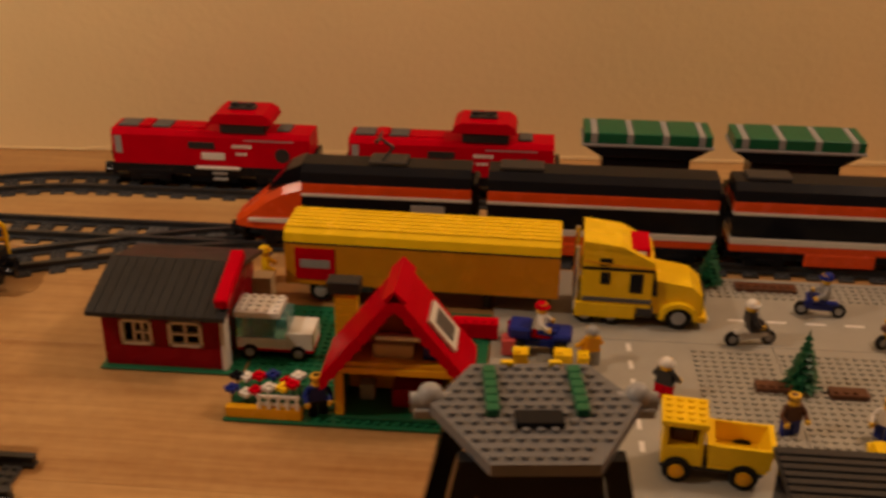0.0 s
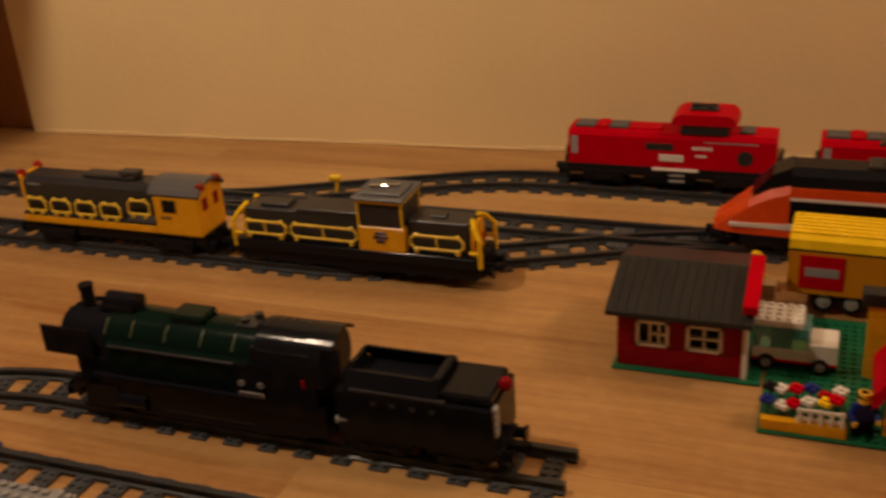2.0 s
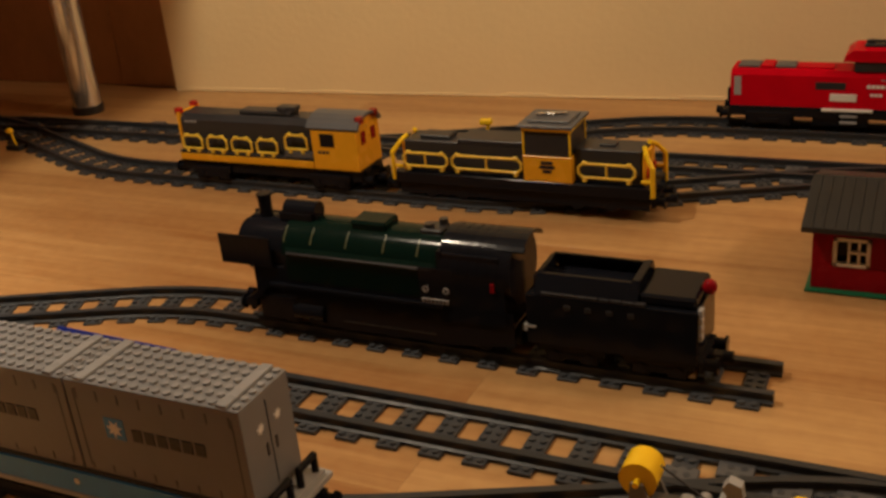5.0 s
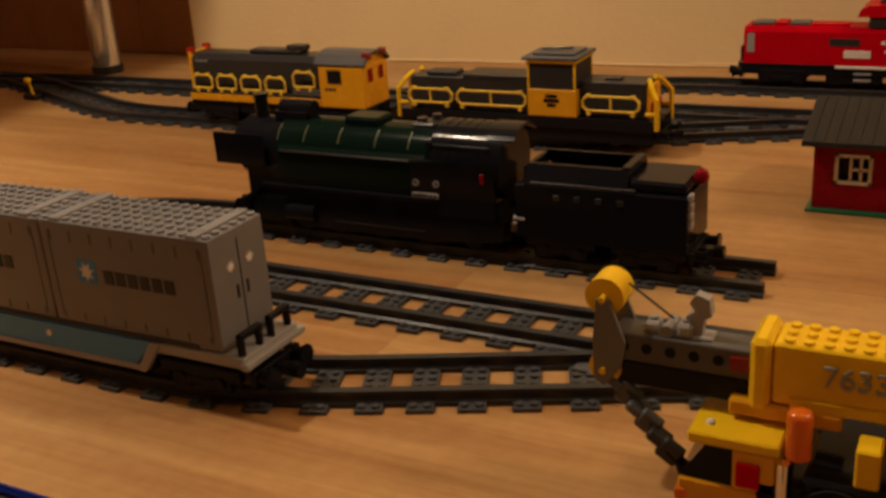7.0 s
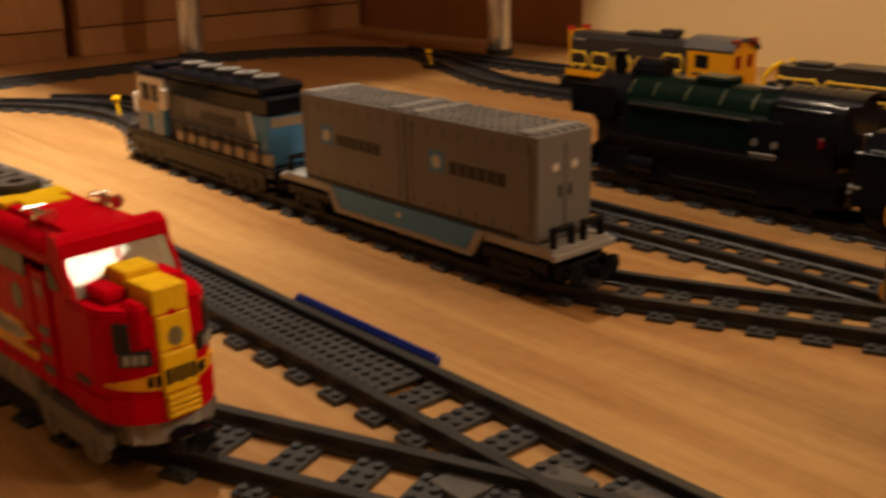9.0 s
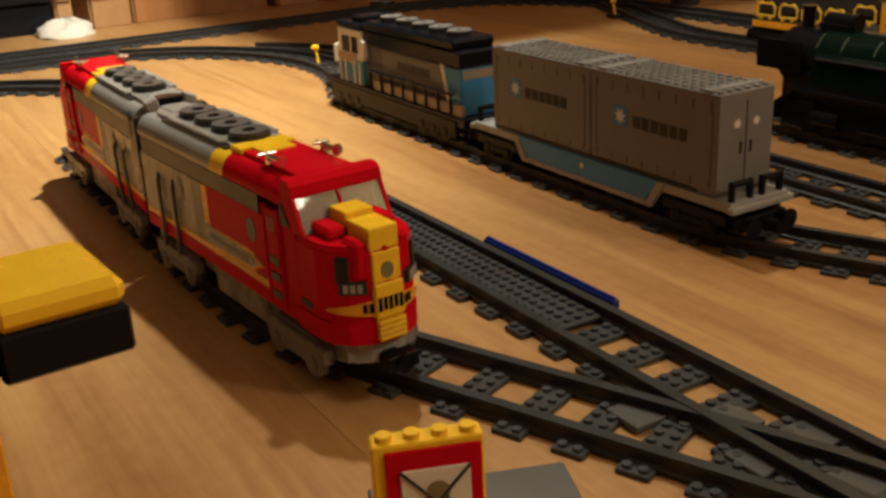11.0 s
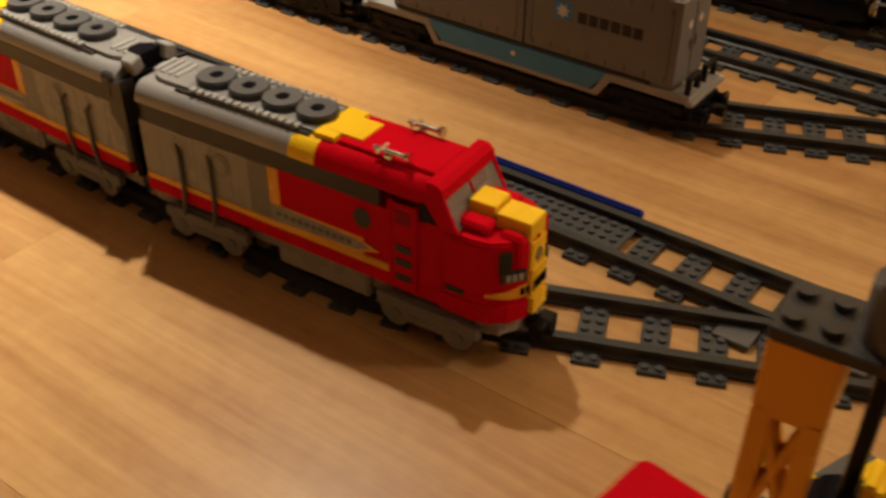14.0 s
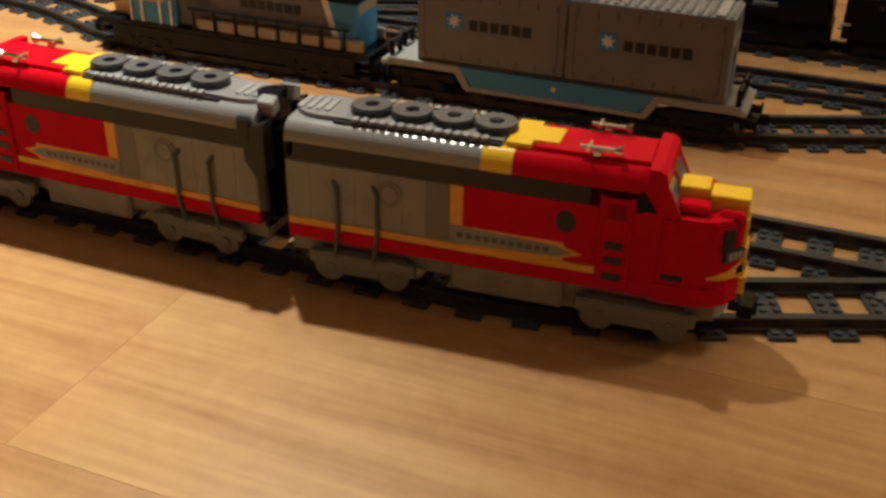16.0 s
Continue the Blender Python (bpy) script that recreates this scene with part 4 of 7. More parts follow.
    for side in (-1, 1):
        part("smoke_deflector", Shape().box(-0.178, -0.128, *sorted((side * 0.0262, side * 0.0282)), 0.062, 0.0880, 0.0008), BLACK, ob)
    s = Shape().cyl(-0.158, 0, 0.072, 0.0245, 0.041, "x", 28).cyl(-0.166, 0, 0.072, 0.0195, 0.009, "x", 24).cyl(-0.169, 0, 0.072, 0.0045, 0.004, "x", 12)
    part("smokebox", s, BLACK, ob)
    for u in (-0.117, -0.092, -0.060, -0.027, 0.002):
        for side in (-1, 1):
            arc = [(side * 0.0269 * math.cos(a), 0.072 + 0.0269 * math.sin(a)) for a in (0.48, 0.66, 0.84, 1.02)]
            arc += [(p * 0.96, 0.072 + (q - 0.072) * 0.96) for p, q in reversed(arc)]
            part("boiler_band", Shape().prism(arc, u, u + 0.0010), OLIVE, ob, "thin dull gold boiler band")
    s = Shape().cyl(-0.146, 0, 0.094, 0.0056, 0.018, "z", 18).cyl(-0.146, 0, 0.112, 0.0064, 0.003, "z", 18)
    part("chimney", s, BLACK, ob)
    s = Shape().cyl(-0.124, 0, 0.1035, 0.0080, 0.030, "x", 16).box(-0.128, -0.096, -0.0085, 0.0085, 0.095, 0.1035, 0.001)
    part("feed_heater", s, BLACK, ob)
    s = Shape().box(-0.060, -0.028, -0.0115, 0.0115, 0.094, 0.1030, 0.002)
    part("steam_dome", s, BOTTLE, ob)
    s = Shape().cyl(0.006, -0.004, 0.096, 0.0040, 0.008, "z", 10).cyl(0.014, 0.005, 0.096, 0.0036, 0.009, "z", 10).box(0.0, 0.018, -0.009, 0.009, 0.0955, 0.1005, 0.001)
    part("safety_valve", s, COAL, ob)
    # cab
    for side in (-1, 1):
        a = sorted((side * 0.0265, side * 0.0288))
        s = Shape().prism([(0.020, 0.036), (0.0745, 0.036), (0.0745, 0.0740), (0.020, 0.0740)], a[0], a[1], "y")
        part("cab_side", s, BLACK, ob)
    part("cab_front", Shape().box(0.020, 0.024, -0.0264, 0.0264, 0.0382, 0.0920), BLACK, ob)
    part("cab_floor", Shape().box(0.020, 0.080, -0.0264, 0.0264, 0.034, 0.038), BLACK, ob)
    # solid black block fills the cab, standing in for its dark inside
    part("backhead", Shape().box(0.0242, 0.070, -0.0262, 0.0262, 0.0382, 0.0905), BLACK, ob)
    arc = [(0.0296 * math.cos(a), 0.0739 + 0.0296 * math.sin(a)) for a in [0.80 + i * (math.pi - 1.60) / 12 for i in range(13)]]
    s = Shape().prism(arc + [(a * 0.92, 0.0739 + (b - 0.0739) * 0.92) for a, b in reversed(arc)], 0.066, 0.088)
    part("roof_edge", s, BLACK, ob)
    part("cab_roof", Shape().cyl(0.0220, 0, 0.0739, 0.0286, 0.0570, "x", 32), BLACK, ob)
    for i in range(6):
        part("roof_rib", Shape().cyl(0.0245 + i * 0.0078, 0, 0.0739, 0.0291, 0.0058, "x", 32), BLACK, ob)
    coupler(ob, -0.160, -1)
    part("front_beam", Shape().box(-0.160, -0.150, -0.028, 0.028, 0.024, 0.032, 0.001), BLACK, ob)
    part("smokebox_saddle", Shape().box(-0.150, -0.116, -0.0262, 0.0262, 0.0300, 0.0640, 0.002), BLACK, ob)
    for side in (-1, 1):
        part("cylinder_block", Shape().box(-0.146, -0.108, *sorted((side * 0.0180, side * 0.0300)), 0.0150, 0.0400, 0.002), BLACK, ob)
    return ob


def tender(x, y, rz):
    ob = thing("tender", "black toy tender with an open bunker and red tail lamp", "toy wagon", x, y, 0, rz)
    part("body", Shape().box(-0.062, 0.062, -0.0275, 0.0275, 0.026, 0.0660, 0.0006), BLACK, ob)
    s = Shape()
    for side in (-1, 1):
        s.prism([(side * 0.0275, 0.066), (side * 0.0190, 0.0800), (side * 0.0165, 0.0800), (side * 0.0245, 0.066)], -0.055, 0.020)
    s.box(0.014, 0.020, -0.018, 0.018, 0.066, 0.0815, 0.0005).box(-0.058, -0.054, -0.020, 0.020, 0.066, 0.078, 0.0005)
    s.box(-0.055, 0.018, -0.019, 0.019, 0.0655, 0.0690, 0.0005)
    part("bunker", s, BLACK, ob)
    s = Shape().box(0.020, 0.060, -0.0230, 0.0230, 0.066, 0.0745, 0.002)
    part("water_hatch", s, BLACK, ob)
    s = Shape()
    for i in range(9):
        s.box(-0.050 + i * 0.0085, -0.0422 + i * 0.0085, -0.0275, -0.0240, 0.0662, 0.0688, 0.0004)
    part("top_tiles", s, COAL, ob)
    s = Shape()
    for i in range(4):
        s.box(-0.033 + i * 0.0155, -0.0285 + i * 0.0155, -0.0281, -0.0274, 0.0565, 0.0605, 0.0002)
    part("lettering", s, COAL, ob, "four faint grey marks")
    s = Shape().dome(0.064, 0, 0.074, 0.0052, 1.1, full=True)
    part("tail_lamp", s, DARK_RED, ob)
    s = Shape()
    for i in range(4):
        s.box(0.0615, 0.0645, -0.0262, -0.0190, 0.044 + i * 0.0064, 0.0490 + i * 0.0064, 0.0005)
    part("ladder", s, GREY, ob)
    bogie(ob, -0.030, (-0.013, 0.013), BLACK, 0.021, reach=0.052)
    bogie(ob, 0.034, (-0.013, 0.013), BLACK, 0.021, reach=0.052)
    coupler(ob, 0.063, 1)
    s = Shape().cyl(-0.064, -0.026, 0.0400, 0.0020, 0.009, "x", 8).cyl(-0.066, -0.0235, 0.0350, 0.0014, 0.008, "x", 8)
    part("pipe", s, GREY, ob)
    return ob


steam_engine(-0.560, 0.680, 0)
tender(-0.408, 0.680, 0)


def loop_rail(parent, x0, x1, y, z0, z1, mat=None, posts=1, name="hand_rail"):
    """A rounded rectangular handrail loop in the xz plane."""
    k, foot = 0.004, 0.004 if posts else 0.0012
    pts = [(x0 + k, y, z1), (x1 - k, y, z1), (x1, y, z1 - k), (x1, y, z0 + foot), (x1 - foot, y, z0), (x0 + foot, y, z0), (x0, y, z0 + foot), (x0, y, z1 - k), (x0 + k, y, z1)]
    s = Shape().rod(pts, 0.0014, 6)
    for i in range(posts):
        u = x0 + (x1 - x0) * (i + 1) / (posts + 1)
        s.rod([(u, y, z0), (u, y, z1)], 0.0013, 6)
    for u in (x0 + 0.006, x1 - 0.006):
        s.box(u - 0.0020, u + 0.0020, y - 0.002, y + 0.002, z0 - 0.0045, z0 + 0.001, 0.0004)
        s.box(u - 0.0022, u + 0.0022, y - 0.002, y + 0.002, z1 - 0.001, z1 + 0.0024, 0.0004)
    return part(name, s, mat or RAILING, parent, "yellow handrail loop")


def end_cab_shunter(x, y, rz):
    ob = thing("shunting_locomotive", "yellow toy shunter with a long dark grey hood and end cab", "toy locomotive", x, y, 0, rz)
    part("frame", Shape().box(-0.124, 0.122, -0.022, 0.022, 0.020, 0.0335), BLACK, ob)
    bogie(ob, -0.080, (-0.016, 0.016), BLACK, 0.022)
    bogie(ob, 0.080, (-0.016, 0.016), BLACK, 0.022)
    part("sill", Shape().box(-0.122, 0.062, -0.0255, 0.0255, 0.0335, 0.0415), AMBER, ob)
    part("walkway", Shape().box(-0.122, 0.062, -0.0248, 0.0248, 0.0416, 0.0448), COAL, ob)
    hood = [(-0.0185, 0.0449), (0.0185, 0.0449), (0.0185, 0.080), (0.0125, 0.0865), (-0.0125, 0.0865), (-0.0185, 0.080)]
    part("hood", Shape().prism(hood, -0.118, 0.062), COAL, ob)
    s = Shape().box(-0.122, -0.1182, -0.020, 0.020, 0.040, 0.0880, 0.0006)
    part("hood_end", s, AMBER, ob)
    s = Shape().box(-0.040, 0.030, -0.0095, 0.0095, 0.0865, 0.0915, 0.0015).cyl(0.020, 0, 0.0865, 0.0095, 0.0085, "z", 14).box(0.010, 0.034, -0.007, 0.007, 0.0905, 0.0965, 0.001)
    part("exhaust_box", s, COAL, ob)
    for side in (-1, 1):
        for i in range(4):
            u = -0.116 + i * 0.0345
            loop_rail(ob, u + 0.0015, u + 0.0285, side * 0.0245, 0.0480, 0.0630, posts=0)
        loop_rail(ob, 0.028, 0.056, side * 0.0245, 0.0545, 0.0705, posts=0)
        s = Shape().box(0.026, 0.062, *sorted((side * 0.0185, side * 0.0252)), 0.0450, 0.0515, 0.0004)
        part("tool_box", s, SLATE, ob)
        s = Shape()
        for i in range(4):
            s.box(-0.112 + i * 0.0045, -0.109 + i * 0.0045, *sorted((side * 0.0184, side * 0.0191)), 0.077, 0.0795, 0.0001)
        part("lettering", s, GREY, ob, "small pale unreadable marks")
    s = Shape().box(0.063, 0.120, -0.0255, 0.0255, 0.0335, 0.0790, 0.0005)
    cab = part("cab", s, AMBER, ob)
    for side in (-1, 1):
        s = Shape().box(0.074, 0.092, *sorted((side * 0.0252, side * 0.0262)), 0.0600, 0.0745, 0.0005)
        part("cab_window", s, BLACK, cab)
        s = Shape()
        for i in range(3):
            s.box(0.070 + i * 0.005, 0.0738 + i * 0.005, *sorted((side * 0.0252, side * 0.0258)), 0.0515, 0.055, 0.0001)
        part("number_bars", s, COAL, cab)
    for w in (-0.0155, 0.0065):
        s = Shape().box(0.1195, 0.1208, w, w + 0.009, 0.0605, 0.0745, 0.0003)
        part("end_window", s, DARK_RED, cab)
    arc = [(0.0285 * math.sin(a), 0.0755 + 0.0180 * math.cos(a)) for a in [-1.25 + i * 2.5 / 8 for i in range(9)]]
    s = Shape().prism(arc + [(a * 0.95, b - 0.003) for a, b in reversed(arc)], 0.0585, 0.1235)
    part("cab_roof", s, SLATE, ob, "arched grey cab roof")
    s = Shape().prism([(-0.0245, 0.078), (0.0245, 0.078), (0.018, 0.0885), (-0.018, 0.0885)], 0.064, 0.1185)
    part("cab_gable", s, AMBER, ob)
    for w, u in ((-0.016, 0.1205), (0.016, 0.1205), (-0.014, -0.122), (0.014, -0.122)):
        s = Shape().box(u - 0.004, u + 0.004, w - 0.004, w + 0.004, 0.0845, 0.0925, 0.001)
        part("marker_lamp", s, GLASS_RED, ob)
    coupler(ob, 0.121, 1)
    coupler(ob, -0.123, -1)
    return ob


def centre_cab_shunter(x, y, rz):
    ob = thing("centre_cab_locomotive", "dark grey toy shunter with yellow railings and a centre cab", "toy locomotive", x, y, 0, rz)
    part("frame", Shape().box(-0.140, 0.140, -0.0255, 0.0255, 0.026, 0.0375).box(-0.135, 0.135, -0.022, 0.022, 0.013, 0.027), BLACK, ob)
    for u in (-0.098, -0.062, 0.062, 0.098):
        s = Shape()
        for side in (-1, 1):
            s.cyl(u, side * 0.0175, 0.0189, 0.0085, side * 0.005, "y", 18)
        s.cyl(u, -0.018, 0.0189, 0.002, 0.036, "y", 8)
        part("wheelset", s, BLACK, ob)
    s = Shape().box(-0.128, 0.008, -0.017, 0.017, 0.0376, 0.0705, 0.0008).box(-0.066, 0.006, -0.0175, 0.0175, 0.070, 0.0745, 0.0006)
    s.box(-0.112, -0.078, -0.010, 0.010, 0.0705, 0.0745, 0.001)
    part("long_hood", s, COAL, ob)
    s = Shape().box(0.060, 0.126, -0.017, 0.017, 0.0376, 0.0715, 0.0008).box(0.082, 0.098, -0.006, 0.006, 0.0715, 0.0738, 0.0006)
    part("short_hood", s, COAL, ob)
    s = Shape().box(0.0085, 0.0595, -0.0255, 0.0255, 0.0376, 0.0640, 0.0005)
    cab = part("cab", s, AMBER, ob)
    s = Shape().box(0.0105, 0.0575, -0.0235, 0.0235, 0.0640, 0.0895, 0.0005)
    part("cab_glazing", s, COAL, cab)
    s = Shape().box(0.0085, 0.0595, -0.0255, 0.0255, 0.0895, 0.0925, 0.0004)
    for u in (0.0095, 0.0575):
        for w in (-0.0245, 0.0225):
            s.box(u - 0.001, u + 0.001, w, w + 0.002, 0.0638, 0.0897, 0.0003)
    part("cab_frame", s, YELLOW, cab)
    s = Shape().box(0.0040, 0.0615, -0.0275, 0.0275, 0.0925, 0.0960, 0.0008).box(0.012, 0.056, -0.018, 0.018, 0.096, 0.0985, 0.001)
    roof = part("cab_roof", s, SLATE, ob)
    s = Shape().rod([(0.018, -0.004, 0.1005), (0.046, 0.004, 0.1005)], 0.0017).box(0.028, 0.036, -0.003, 0.003, 0.098, 0.1015, 0.0005)
    part("roof_horn", s, CHROME, roof)
    for side in (-1, 1):
        y = side * 0.0248
        for u0, u1 in ((-0.126, -0.076), (-0.070, -0.006 + 0.012), (0.066, 0.122)):
            loop_rail(ob, u0, u1, y, 0.0452, 0.0592)
        s = Shape()
        for i, (u, w, z) in enumerate(((0.0275, 0.012, 0.0560), (0.0255, 0.016, 0.0515), (0.0290, 0.009, 0.0470))):
            s.box(u, u + w, *sorted((side * 0.0254, side * 0.0260)), z, z + 0.0032, 0.0001)
        part("emblem", s, BLACK, cab, "small black emblem drawn as bars")
    for way in (-1, 1):
        for side in (-1, 1):
            s = Shape().rod([(way * 0.139, side * 0.0245, 0.030), (way * 0.139, side * 0.0245, 0.058), (way * 0.132, side * 0.0190, 0.068), (way * 0.128, side * 0.010, 0.073)], 0.0026)
            s.rod([(way * 0.139, side * 0.0245, 0.044), (way * 0.129, side * 0.0245, 0.044)], 0.002)
            part("end_rail", s, YELLOW, ob)
        s = Shape().box(*sorted((way * 0.1275, way * 0.1305)), -0.0175, 0.0175, 0.0376, 0.0690, 0.0006)
        part("end_panel", s, AMBER, ob)
        for w in (-0.012, 0.012):
            s = Shape().box(*sorted((way * 0.1302, way * 0.1325)), w - 0.0035, w + 0.0035, 0.044, 0.053, 0.0005)
            part("marker_lamp", s, GLASS_RED, ob)
        coupler(ob, way * 0.139, way)
    return ob


end_cab_shunter(-0.893, YARD, 0)
centre_cab_shunter(-0.592, YARD, 0)


def red_diesel(x, y, rz):
    ob = thing("cab_locomotive", "red toy diesel locomotive with a raised cab and black bogies", "toy locomotive", x, y, 0, rz, "red locomotives")
    part("frame", Shape().box(-0.124, 0.122, -0.0245, 0.0245, 0.0215, 0.0335).box(-0.030, 0.030, -0.022, 0.022, 0.012, 0.022), BLACK, ob)
    bogie(ob, -0.078, (-0.018, 0.018), BLACK, 0.022)
    bogie(ob, 0.078, (-0.018, 0.018), BLACK, 0.022)
    hood = [(-0.0235, 0.0336), (0.0235, 0.0336), (0.0235, 0.0700), (0.0185, 0.0755), (-0.0185, 0.0755), (-0.0235, 0.0700)]
    body = part("body", Shape().prism(hood, -0.122, 0.120), RED, ob)
    s = Shape()
    for u0, u1 in ((-0.116, -0.092), (-0.074, -0.052), (0.078, 0.094)):
        s = Shape().box(u0, u1, -0.012, 0.012, 0.0755, 0.0785, 0.0008)
        part("roof_vent", s, SLATE, body)
    part("roof_hatch", Shape().box(-0.090, -0.076, -0.014, 0.014, 0.0755, 0.0790, 0.0008), RED, body)
    part("roof_hatch", Shape().box(-0.050, -0.010, -0.011, 0.011, 0.0755, 0.0775, 0.0008), RED, body)
    for side in (-1, 1):
        a = sorted((side * 0.0233, side * 0.0241))
        s = Shape().box(-0.118, -0.110, a[0], a[1], 0.046, 0.068, 0.0003)
        part("grille", s, GREY, body)
        s = Shape().box(-0.028, 0.004, a[0], a[1], 0.055, 0.0635, 0.0003)
        part("dark_vent", s, COAL, body)
        s = Shape().box(0.040, 0.100, *sorted((side * 0.0233, side * 0.0239)), 0.0665, 0.0678, 0.0002)
        part("pale_line", s, GREY, body)
        s = Shape()
        for i in range(5):
            s.box(0.026 + i * 0.0048, 0.0298 + i * 0.0048, a[0], a[1], 0.0575, 0.0615, 0.0001)
        for i in range(3):
            s.box(0.030 + i * 0.0045, 0.0336 + i * 0.0045, a[0], a[1], 0.0485, 0.0515, 0.0001)
        part("lettering", s, WHITE, body, "white unreadable lettering")
        s = Shape().box(-0.012, 0.016, *sorted((side * 0.0236, side * 0.0250)), 0.0420, 0.0505, 0.0005)
        part("white_plate", s, WHITE, ob)
        s = Shape().box(-0.020, 0.034, *sorted((side * 0.0225, side * 0.0275)), 0.0305, 0.0335, 0.0005)
        part("step_board", s, WHITE, ob)
        s = Shape()
        for z in (0.016, 0.0235):
            s.box(0.000, 0.018, *sorted((side * 0.0225, side * 0.0262)), z, z + 0.0028, 0.0004)
        part("step", s, GREY, ob)
        s = Shape().cyl(0.086, side * 0.0231, 0.050, 0.009, side * 0.0012, "y", 16)
        part("side_fan", s, COAL, body)
    s = Shape().box(0.012, 0.066, -0.0225, 0.0225, 0.0755, 0.0875, 0.0006)
    part("cab_window", s, COAL, ob)
    s = Shape().prism([(0.000, 0.0875), (0.076, 0.0875), (0.074, 0.0945), (0.066, 0.1000), (0.010, 0.1000), (0.002, 0.0945)], -0.0250, 0.0250, "y")
    roof = part("cab_roof", s, RED, ob)
    s = Shape().box(0.020, 0.052, -0.008, 0.008, 0.100, 0.1030, 0.0008).cyl(0.026, 0.002, 0.1025, 0.004, 0.004, "z", 10).cyl(0.044, -0.002, 0.1025, 0.004, 0.003, "z", 10).rod([(0.022, 0, 0.105), (0.050, 0, 0.106)], 0.0016)
    part("roof_gear", s, COAL, roof)
    for way in (-1, 1):
        s = Shape().box(*sorted((way * 0.1215, way * 0.127)), -0.016, 0.016, 0.033, 0.052, 0.0015)
        part("end_steps", s, BLACK, ob)
        coupler(ob, way * 0.124, way)
    return ob


red_diesel(-0.316, SHED + 0.018, 0)
red_diesel(-0.028, SHED + 0.018, 0)


def hopper(x, y, rz):
    ob = thing("hopper_wagon", "toy hopper wagon with a green and white striped top", "toy wagon", x, y, 0, rz, "hopper wagons")
    part("frame", Shape().box(-0.070, 0.070, -0.022, 0.022, 0.024, 0.031).box(-0.050, 0.050, -0.020, 0.020, 0.031, 0.0700, 0.002), BLACK, ob)
    bogie(ob, -0.044, (-0.012, 0.012), BLACK, 0.022, reach=0.044)
    bogie(ob, 0.044, (-0.012, 0.012), BLACK, 0.022, reach=0.044)
    s = Shape().prism([(-0.072, 0.0835), (0.072, 0.0835), (0.050, 0.0700), (-0.050, 0.0700)], -0.024, 0.024, "y")
    part("hopper_sides", s, BLACK, ob)
    part("rim", Shape().box(-0.074, 0.074, -0.0265, 0.0265, 0.0835, 0.0868, 0.0005), GREY, ob)
    for i in range(3):
        u = -0.056 + i * 0.0400
        s = Shape().box(u, u + 0.0325, -0.0262, 0.0262, 0.0869, 0.1000, 0.001)
        part("green_block", s, GREEN, ob)
    for u, w in ((-0.0720, 0.0080), (-0.0640, 0.0075), (-0.0232, 0.0070), (0.0168, 0.0070), (0.0568, 0.0070), (0.0642, 0.0080)):
        s = Shape().box(u, u + w, -0.0260, 0.0260, 0.0869, 0.0996, 0.0008)
        part("stripe_block", s, GREEN if u in (-0.0720, 0.0642) else GREY, ob)
    coupler(ob, -0.070, -1)
    coupler(ob, 0.070, 1)
    return ob


hopper(0.196, SHED + 0.004, 0)
hopper(0.364, SHED + 0.004, 0)


